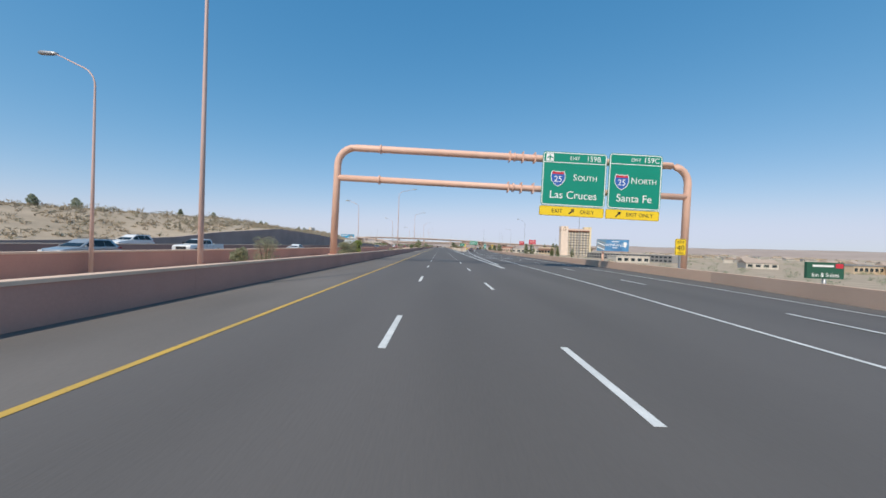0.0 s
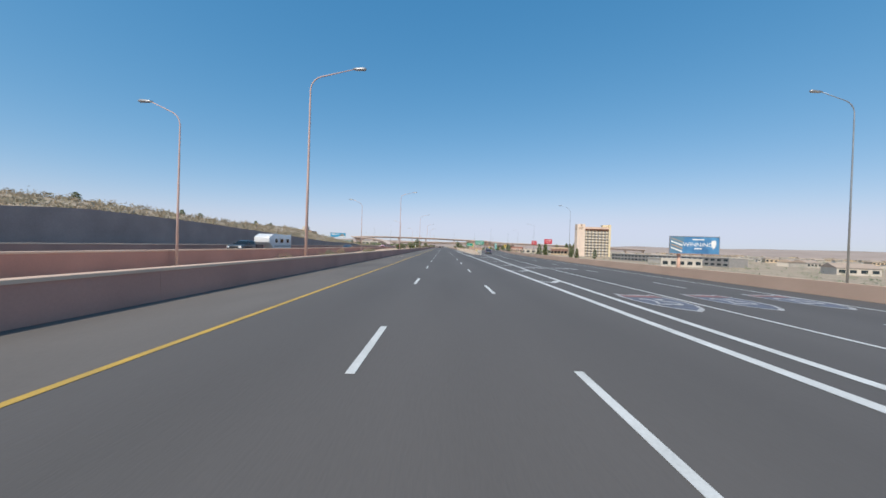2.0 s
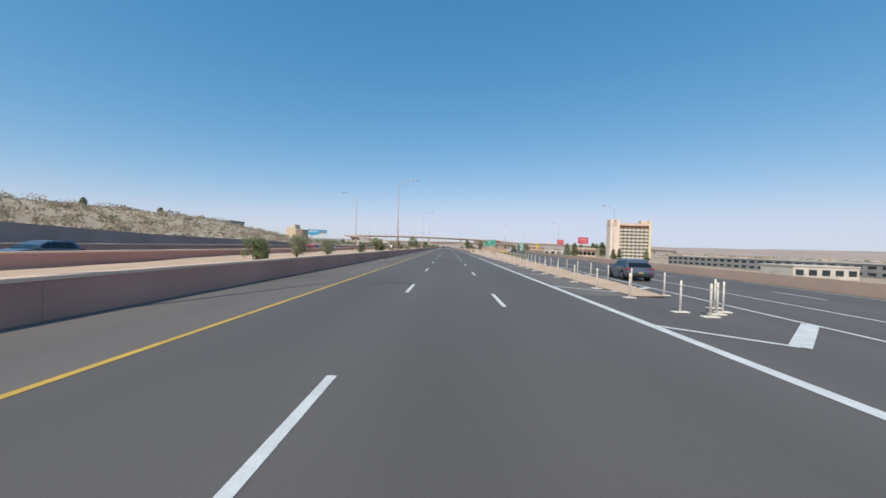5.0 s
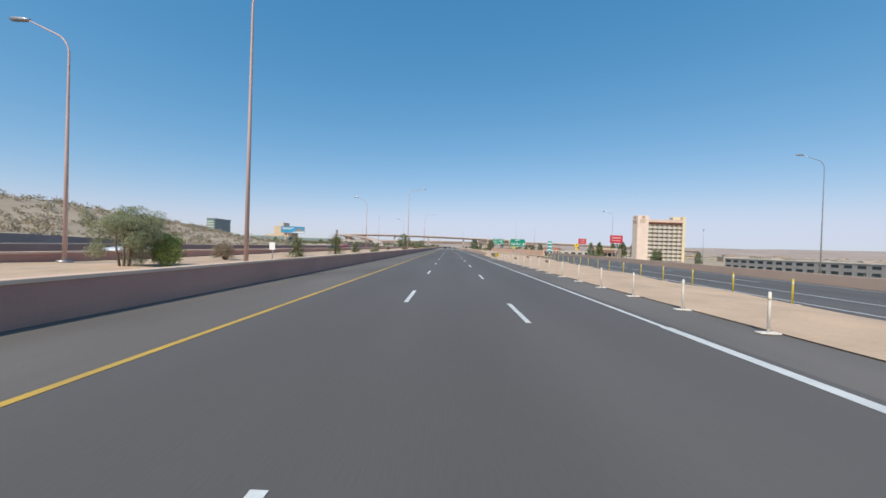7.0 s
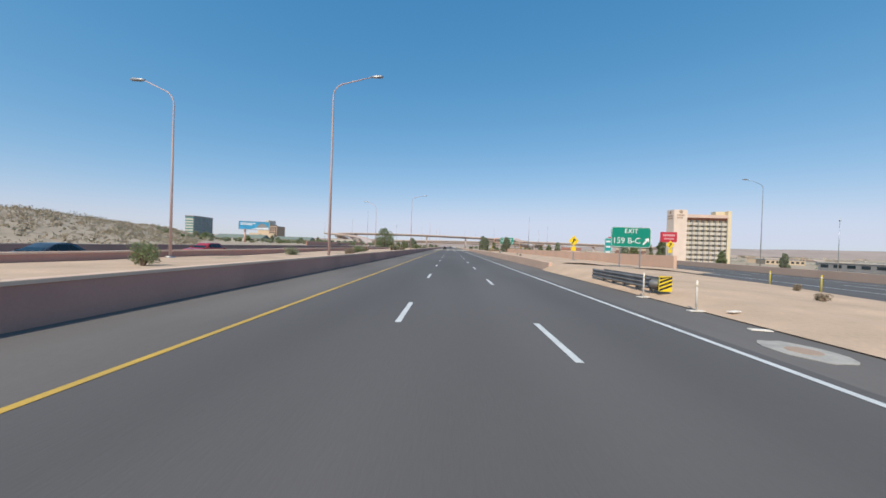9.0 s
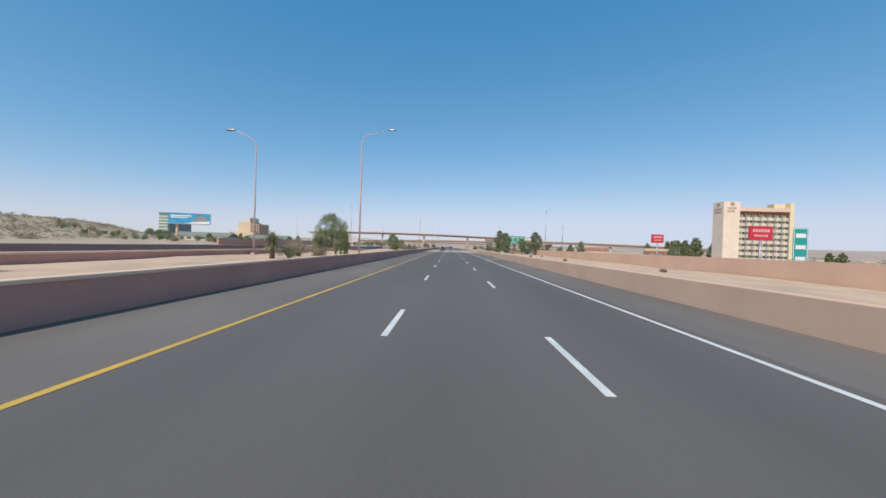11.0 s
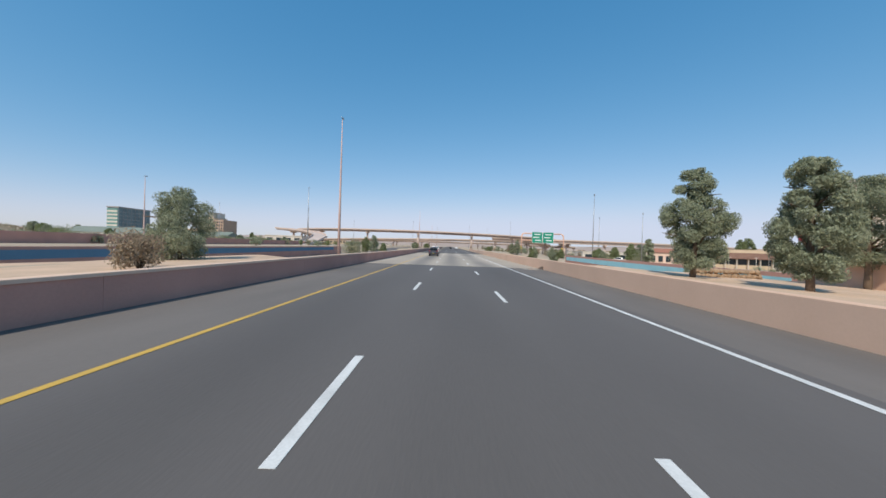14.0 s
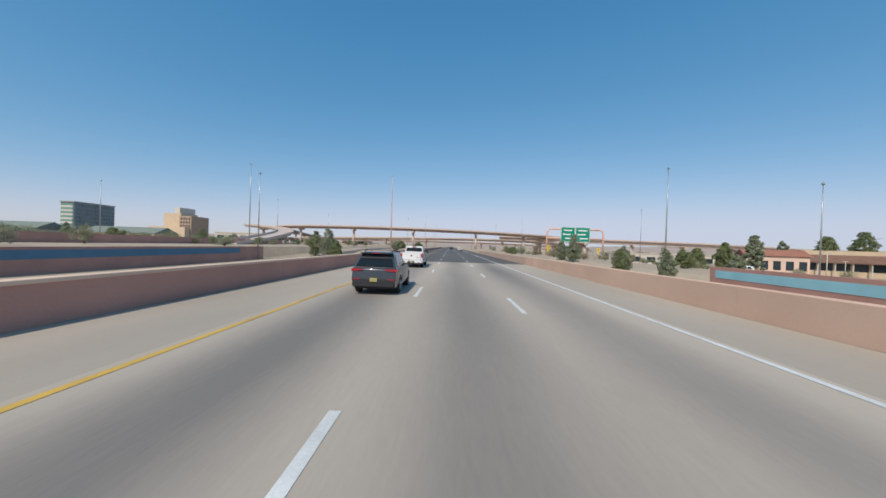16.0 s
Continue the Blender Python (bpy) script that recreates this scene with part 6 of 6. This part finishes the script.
def wheel(parent, x, y, r, w=0.24):
    bm = bmesh.new()
    tube(bm, [(-w / 2, 0, 0), (-w / 2 + 0.03, 0, 0), (w / 2 - 0.03, 0, 0), (w / 2, 0, 0)], [r * 0.9, r, r, r * 0.9], 24)
    t = part("wheel", bm, RUBBER, parent)
    t.location = (x, y, r)
    s = 1 if x > 0 else -1
    bm = bmesh.new()
    tube(bm, [(s * (w / 2 - 0.02), 0, 0), (s * (w / 2 + 0.005), 0, 0)], r * 0.64, 20)
    part("rim", bm, PLASTIC, t)
    for k in range(5):
        bm = bmesh.new()
        a = k * math.tau / 5
        for da in (-0.16, 0.16):
            d = Vector((0, math.cos(a + da), math.sin(a + da)))
            q = Vector((s * (w / 2 + 0.012), 0, 0))
            tube(bm, [q + d * r * 0.08, q + d * r * 0.62], r * 0.055, 5)
        part("spoke", bm, ALLOY, t)
    return t


def opening(y, r, low):
    """Outline points (y, z) of a wheel opening in a body's lower edge, front to back along +y."""
    arc = [(y - r * math.cos(a), r * 0.86 + r * math.sin(a)) for a in (radians(18 * i) for i in range(11))]
    return [(y - r, low)] + arc + [(y + r, low)]


def plate_bars(parent, x, y, z, w, h, board):
    bm = bmesh.new()
    box(bm, x - w / 2, x + w / 2, y - 0.012, y, z - h / 2, z + h / 2)
    p = part("number_plate", bm, board, parent)
    bm = bmesh.new()
    box(bm, x - w * 0.40, x + w * 0.40, y - 0.018, y - 0.012, z - h * 0.26, z + h * 0.26)
    part("plate_bar", bm, ROOF_GREY, p)


def pickup(label, paint, at, turn=0):
    e = thing("pickup_truck", label, "pickup truck", "", at=at, turn=turn)
    hw = 0.98

    def wide(y, z):
        return hw - 0.05 * max(0, (z - 0.9) / 0.4) - (0.04 if z < 0.55 else 0)
    bm = bmesh.new()
    box(bm, -hw + 0.3, hw - 0.3, 0.25, 5.4, 0.34, 0.80)
    part("chassis", bm, PLASTIC, e)
    # cab, hood and the lower sides behind as one pressed body up to the belt line
    part("front_body", hull([(2.0, 0.42)] + opening(4.78, 0.49, 0.42) + [(5.55, 0.42), (5.78, 0.55), (5.82, 0.95), (5.70, 1.18), (4.35, 1.30), (2.0, 1.30)], wide, 0.06), paint, e)
    part("cab", hull([(2.02, 1.26), (4.32, 1.28), (3.55, 1.84), (3.2, 1.90), (2.35, 1.90), (2.10, 1.85)], lambda y, z: 0.92 - 0.28 * max(0, z - 1.26), 0.05), paint, e)
    for s in (-1, 1):
        x0, x1 = (hw - 0.12, hw) if s > 0 else (-hw, -hw + 0.12)
        bm = bmesh.new()
        rim = [(0.06, 0.50)] + opening(1.15, 0.49, 0.50) + [(2.0, 0.50), (2.0, 1.33), (0.06, 1.33)]
        ea = [bm.verts.new((x0, p, q)) for p, q in rim]
        eb = [bm.verts.new((x1, p, q)) for p, q in rim]
        bm.faces.new(ea)
        bm.faces.new(eb[::-1])
        for i in range(len(rim)):
            bm.faces.new((ea[i], eb[i], eb[(i + 1) % len(rim)], ea[(i + 1) % len(rim)]))
        bmesh.ops.recalc_face_normals(bm, faces=bm.faces)
        bmesh.ops.bevel(bm, geom=bm.edges[:], offset=0.02, segments=2, affect="EDGES", clamp_overlap=True)
        part("bed_side", bm, paint, e)
        bm = bmesh.new()
        box(bm, x0 + 0.01, x1 - 0.01, 0.05, 2.0, 1.325, 1.36)
        part("bed_rail", bm, paint, e)
    bm = bmesh.new()
    box(bm, -hw + 0.1, hw - 0.1, 0.1, 2.0, 0.62, 0.70)
    part("bed_floor", bm, PLASTIC, e)
    bm = bmesh.new()
    box(bm, -hw + 0.16, hw - 0.16, 0.02, 0.12, 0.62, 1.33)
    bmesh.ops.bevel(bm, geom=bm.edges[:], offset=0.03, segments=2, affect="EDGES")
    gate = part("tailgate", bm, paint, e)
    bm = bmesh.new()
    tube(bm, [(0, 0.0, 1.06), (0, 0.03, 1.06)], 0.075, 14)
    part("emblem", bm, PLASTIC, gate)
    bm = bmesh.new()
    box(bm, -0.80, 0.80, 0.0, 0.10, 1.315, 1.35)
    bmesh.ops.bevel(bm, geom=bm.edges[:], offset=0.012, segments=2, affect="EDGES")
    part("gate_lip", bm, paint, gate)
    bm = bmesh.new()
    box(bm, -0.80, 0.80, 0.012, 0.03, 0.70, 0.712)
    part("gate_seam", bm, PLASTIC, gate)
    bm = bmesh.new()
    box(bm, 0.42, 0.68, 0.008, 0.02, 0.90, 0.94)
    part("badge_bar", bm, CHROME, gate)
    bm = bmesh.new()
    box(bm, -hw + 0.02, hw - 0.02, -0.16, 0.08, 0.42, 0.62)
    bmesh.ops.bevel(bm, geom=bm.edges[:], offset=0.05, segments=2, affect="EDGES")
    bump = part("rear_bumper", bm, paint, e)
    # black boxes on the bumper stand in for shade in plate recess and exhaust cut-outs
    bm = bmesh.new()
    box(bm, -0.30, 0.30, -0.168, -0.10, 0.44, 0.60)
    part("recess_shade", bm, PLASTIC, bump)
    for s in (-1, 1):
        bm = bmesh.new()
        box(bm, s * 0.62 - 0.09, s * 0.62 + 0.09, -0.164, -0.1, 0.415, 0.48)
        part("cutout_shade", bm, PLASTIC, bump)
    bm = bmesh.new()
    box(bm, -0.7, 0.7, 0.0, 0.3, 0.28, 0.42)
    part("tow_bar", bm, PLASTIC, e)
    plate_bars(bump, 0, -0.17, 0.525, 0.31, 0.15, PLATE)
    for s in (-1, 1):
        bm = bmesh.new()
        box(bm, s * hw - 0.15 * (s > 0) - 0.004, s * hw + 0.15 * (s < 0) + 0.004, 0.02, 0.16, 0.92, 1.25)
        bmesh.ops.bevel(bm, geom=bm.edges[:], offset=0.02, segments=2, affect="EDGES")
        part("tail_light", bm, TAIL, e, "red tail light")
        bm = bmesh.new()
        tube(bm, [(s * 0.55, -0.12, 0.36), (s * 0.55, 0.4, 0.36)], 0.05, 10)
        part("exhaust", bm, CHROME, e)
        for y in (1.15, 4.78):
            wheel(e, s * (hw - 0.13), y, 0.40, 0.27)
        part("side_window", slab([(s * 0.925, 2.28, 1.34), (s * 0.925, 3.05, 1.34), (s * 0.80, 3.05, 1.78), (s * 0.80, 2.36, 1.78)][::s], 0.015), CAR_GLASS, e)
        part("side_window", slab([(s * 0.925, 3.14, 1.34), (s * 0.925, 4.12, 1.34), (s * 0.80, 3.52, 1.78), (s * 0.80, 3.14, 1.78)][::s], 0.015), CAR_GLASS, e)
        bm = bmesh.new()
        box(bm, min(s * 0.95, s * 1.2), max(s * 0.95, s * 1.2), 3.95, 4.08, 1.28, 1.52)
        bmesh.ops.bevel(bm, geom=bm.edges[:], offset=0.04, segments=2, affect="EDGES")
        part("mirror", bm, PLASTIC, e)
        for y in (2.45, 3.35):
            bm = bmesh.new()
            box(bm, min(s * 0.965, s * 1.01), max(s * 0.965, s * 1.01), y, y + 0.2, 1.10, 1.15)
            part("door_handle", bm, PLASTIC, e)
        for y in (2.12, 3.08, 4.2):
            bm = bmesh.new()
            box(bm, min(s * 0.96, s * 0.984), max(s * 0.96, s * 0.984), y, y + 0.012, 0.55, 1.26)
            part("door_seam", bm, PLASTIC, e)
        bm = bmesh.new()
        box(bm, min(s * 0.62, s * 0.93), max(s * 0.62, s * 0.93), 5.68, 5.83, 0.86, 1.08)
        part("headlight", bm, CLEAR, e)
    part("rear_window", slab([(0.78, 2.035, 1.36), (-0.78, 2.035, 1.36), (-0.70, 2.075, 1.76), (0.70, 2.075, 1.76)], 0.02), CAR_GLASS, e)
    part("windscreen", slab([(-0.82, 4.26, 1.36), (0.82, 4.26, 1.36), (0.74, 3.64, 1.82), (-0.74, 3.64, 1.82)], 0.02), CAR_GLASS, e)
    bm = bmesh.new()
    box(bm, -0.17, 0.17, 2.04, 2.1, 1.80, 1.86)
    part("brake_light", bm, TAIL, e)
    bm = bmesh.new()
    box(bm, -0.55, 0.55, 5.76, 5.86, 0.62, 1.05)
    part("grille", bm, PLASTIC, e)
    return e


def estate(name, label, category, paint, at, turn=0, length=4.6, high=1.68, hw=0.92, rails=True, sedan=False, group=""):
    e = thing(name, label, category, group, at=at, turn=turn)
    L, H = length, high
    belt = 0.62 * H
    bm = bmesh.new()
    box(bm, -hw + 0.28, hw - 0.28, 0.25, L - 0.3, 0.22, 0.80)
    part("chassis", bm, PLASTIC, e)
    part("body", hull([(0.05, 0.34), (0.0, 0.62), (0.06, belt - 0.04), (0.16, belt + 0.02), (L * 0.72, belt), (L - 0.25, belt - 0.16), (L - 0.04, belt - 0.34), (L, 0.5), (L - 0.1, 0.30)] + opening(L * 0.80, 0.41, 0.29)[::-1] + opening(L * 0.20, 0.41, 0.29)[::-1] + [(0.2, 0.28)],
                      lambda y, z: hw - 0.06 * (z < 0.4) - 0.05 * max(0, (z - 0.7) / 0.5) - 0.10 * max(0, (y - L + 0.7) / 0.7) - 0.05 * max(0, 0.3 - y) / 0.3, 0.07, 3), paint, e)
    rear_y, roof_a, roof_b, front_y = (0.75, 1.35, L * 0.52, L * 0.74) if sedan else (0.14, 0.62, L * 0.50, L * 0.73)
    prof = [(rear_y, belt - 0.03), (front_y, belt - 0.03), (roof_b, H - 0.04), (roof_b - 0.6, H), (roof_a + 0.2, H - 0.01), (roof_a, H - 0.06)]
    cw = lambda y, z: hw - 0.06 - 0.24 * max(0, (z - belt) / (H - belt))
    part("cabin", hull(prof, cw, 0.05, 3), paint, e)
    w0, w1 = cw(0, belt + 0.05) + 0.004, cw(0, H - 0.12) + 0.004
    part("rear_window", slab([(w0 - 0.10, rear_y + 0.03, belt + 0.08), (-w0 + 0.10, rear_y + 0.03, belt + 0.08), (-w1 + 0.08, roof_a - 0.02, H - 0.12), (w1 - 0.08, roof_a - 0.02, H - 0.12)], 0.03), CAR_GLASS, e)
    part("windscreen", slab([(-w0 + 0.10, front_y - 0.08, belt + 0.05), (w0 - 0.10, front_y - 0.08, belt + 0.05), (w1 - 0.08, roof_b + 0.05, H - 0.1), (-w1 + 0.08, roof_b + 0.05, H - 0.1)], 0.035), CAR_GLASS, e)
    for s in (-1, 1):
        a, b = rear_y + 0.35, front_y - 0.32
        m1, m2 = a + (b - a) * 0.34, a + (b - a) * 0.66
        for y0, y1, t0, t1 in ((a, m1 - 0.03, roof_a + 0.25, m1 - 0.03), (m1 + 0.03, m2 - 0.03, m1 + 0.03, m2 - 0.03), (m2 + 0.03, b, m2 + 0.03, roof_b - 0.02)):
            part("side_window", slab([(s * w0, y0, belt + 0.04), (s * w0, y1, belt + 0.04), (s * w1, max(t1, t0 + 0.05), H - 0.12), (s * w1, t0, H - 0.12)][::s], 0.012), CAR_GLASS, e)
        for y in (L * 0.20, L * 0.80):
            wheel(e, s * (hw - 0.13), y, 0.35, 0.24)
        xo = s * (hw - 0.05)
        bm = slab([(xo, 0.02, belt - 0.115), (xo, 0.02, belt - 0.015), (xo - s * 0.44, 0.0, belt - 0.03), (xo - s * 0.38, 0.0, belt - 0.085)][::-s], 0.045)
        box(bm, min(xo - s * 0.03, xo + s * 0.012), max(xo - s * 0.03, xo + s * 0.012), 0.02, 0.34, belt - 0.13, belt - 0.02)
        part("tail_light", bm, TAIL, e, "red tail light")
        bm = bmesh.new()
        box(bm, min(s * 0.55, s * 0.82), max(s * 0.55, s * 0.82), -0.015, 0.06, 0.60, 0.635)
        part("reflector", bm, TAIL, e)
        bm = bmesh.new()
        box(bm, min(s * 0.9, s * 1.06), max(s * 0.9, s * 1.06), front_y - 0.42, front_y - 0.30, belt + 0.0, belt + 0.16)
        bmesh.ops.bevel(bm, geom=bm.edges[:], offset=0.03, segments=2, affect="EDGES")
        part("mirror", bm, paint, e)
        for y in (L * 0.34, L * 0.54):
            bm = bmesh.new()
            box(bm, min(s * (hw - 0.06), s * (hw - 0.01)), max(s * (hw - 0.06), s * (hw - 0.01)), y, y + 0.18, belt - 0.13, belt - 0.09)
            part("door_handle", bm, paint, e)
        bm = bmesh.new()
        box(bm, min(s * 0.5, s * 0.8), max(s * 0.5, s * 0.8), L - 0.16, L - 0.02, belt - 0.34, belt - 0.22)
        part("headlight", bm, CLEAR, e)
        if rails:
            bm = bmesh.new()
            x = s * (w1 - 0.1)
            tube(bm, [(x, roof_a + 0.2, H - 0.02), (x, roof_a + 0.3, H + 0.06), (x, roof_b - 0.3, H + 0.06), (x, roof_b - 0.2, H - 0.03)], 0.022, 8)
            part("roof_rail", bm, PLASTIC, e)
    if rails:
        for y in (roof_a + 0.5, roof_b - 0.6):
            bm = bmesh.new()
            box(bm, -w1 + 0.1, w1 - 0.1, y - 0.03, y + 0.03, H + 0.05, H + 0.08)
            part("roof_bar", bm, CHROME, e, "pale roof bar")
        bm = bmesh.new()
        box(bm, -w1 + 0.02, w1 - 0.02, roof_a - 0.22, roof_a + 0.1, H - 0.07, H - 0.03)
        part("spoiler", bm, paint, e)
        bm = bmesh.new()
        box(bm, -0.16, 0.16, roof_a - 0.23, roof_a - 0.2, H - 0.07, H - 0.045)
        part("brake_light", bm, TAIL, e)
        bm = bmesh.new()
        tube(bm, [(0.05, 0.10, belt + 0.06), (-0.35, 0.16, belt + 0.12)], 0.012, 6)
        part("wiper", bm, PLASTIC, e)
    bm = bmesh.new()
    box(bm, -hw + 0.08, hw - 0.08, -0.05, 0.2, 0.30, 0.50)
    bmesh.ops.bevel(bm, geom=bm.edges[:], offset=0.05, segments=2, affect="EDGES")
    part("rear_bumper", bm, PLASTIC, e)
    bm = bmesh.new()
    box(bm, -0.35, 0.35, L - 0.06, L + 0.01, 0.42, 0.72)
    part("grille", bm, PLASTIC, e)
    plate_bars(e, 0, -0.02, 0.60, 0.28, 0.135, PLATE)
    return e


pickup("white crew-cab pickup truck with an open bed", PAINT_CAR_WHITE, (-3.95, 439.2, 0.0))
estate("suv", "dark grey sport utility car with roof rails", "car", PAINT_CAR_GREY, (-3.48, 422.4, 0.0), length=4.62, high=1.68)
estate("hatchback", "slate blue hatchback in the exit lane", "car", PAINT_CAR_BLUE, (lerp(LANE_S, 150) - 1.9, 150, 0.0), turn=-7, length=4.3, high=1.5, rails=False)
estate("hatchback", "slate blue hatchback far along the ramp", "car", PAINT_CAR_BLUE, (31.5, 292, 0.0), turn=-10, length=4.3, high=1.5, rails=False)
estate("suv", "white sport utility car far along the ramp", "car", PAINT_CAR_WHITE, (33.5, 312, 0.0), turn=-10, rails=True)
# oncoming traffic
estate("suv", "silver sport utility car on the opposite carriageway", "car", PAINT_CAR_SILVER, (-28.6, 29.2, 0.0), turn=180, group="oncoming cars")
estate("suv", "white sport utility car on the side road", "car", PAINT_CAR_WHITE, (-39.0, 45, 0.36), turn=180, length=5.0, high=1.85, group="oncoming cars")
pickup("white pickup truck on the opposite carriageway", PAINT_CAR_WHITE, (-28.8, 43, 0.0), turn=180)
estate("sedan", "white saloon car on the opposite carriageway", "car", PAINT_CAR_WHITE, (-28.5, 68, 0.0), turn=180, rails=False, sedan=True, high=1.45, group="oncoming cars")
pickup("dark grey pickup truck towing a white caravan", PAINT_CAR_GREY, (-28.7, 102.0, 0.0), turn=180)
estate("hatchback", "slate blue hatchback on the opposite carriageway", "car", PAINT_CAR_BLUE, (-28.5, 152, 0.0), turn=180, rails=False, high=1.5, group="oncoming cars")
estate("hatchback", "red hatchback on the opposite carriageway", "car", PAINT_CAR_RED, (-24.9, 190, 0.0), turn=180, rails=False, high=1.5, group="oncoming cars")
estate("suv", "white sport utility car on the opposite carriageway", "car", PAINT_CAR_WHITE, (-28.6, 210, 0.0), turn=180, group="oncoming cars")
estate("sedan", "dark grey saloon car on the opposite carriageway", "car", PAINT_CAR_GREY, (-24.9, 252, 0.0), turn=180, rails=False, sedan=True, high=1.45, group="oncoming cars")
estate("hatchback", "red hatchback on the opposite carriageway", "car", PAINT_CAR_RED, (-28.5, 270, 0.0), turn=180, rails=False, high=1.5, group="oncoming cars")
# traffic far ahead
estate("sedan", "white saloon car far ahead on the freeway", "car", PAINT_CAR_WHITE, (3.6, 560, 0.0), rails=False, sedan=True, high=1.45, group="cars far ahead")
estate("suv", "dark grey sport utility car far ahead on the freeway", "car", PAINT_CAR_GREY, (0.1, 620, 0.0), group="cars far ahead")
estate("suv", "white sport utility car beside the lower ramp", "car", PAINT_CAR_WHITE, (62, 480, land_z(62, 480)), turn=60, group="cars far ahead")


# towed caravan on the opposite carriageway
e = thing("caravan", "white travel caravan towed on the opposite carriageway", "caravan", at=(-28.7, 110.8, 0.0), turn=180)
part("body", hull([(0.0, 0.75), (0.0, 2.9), (0.2, 3.05), (6.3, 3.05), (7.6, 2.5), (7.6, 1.7), (6.2, 0.75)], lambda y, z: 1.2, 0.08), PAINT_CAR_WHITE, e)
for y, w in ((1.0, 0.8), (3.0, 1.0), (5.0, 0.7)):
    for s in (-1, 1):
        bm = bmesh.new()
        box(bm, min(s * 1.19, s * 1.215), max(s * 1.19, s * 1.215), y, y + w, 1.7, 2.3)
        part("window", bm, CAR_GLASS, e)
for y in (2.6, 3.5):
    for s in (-1, 1):
        wheel(e, s * 1.08, y, 0.36)
bm = bmesh.new()
box(bm, -1.21, 1.21, 0.02, 6.0, 1.05, 1.2)
part("stripe", bm, ROOF_GREY, e)
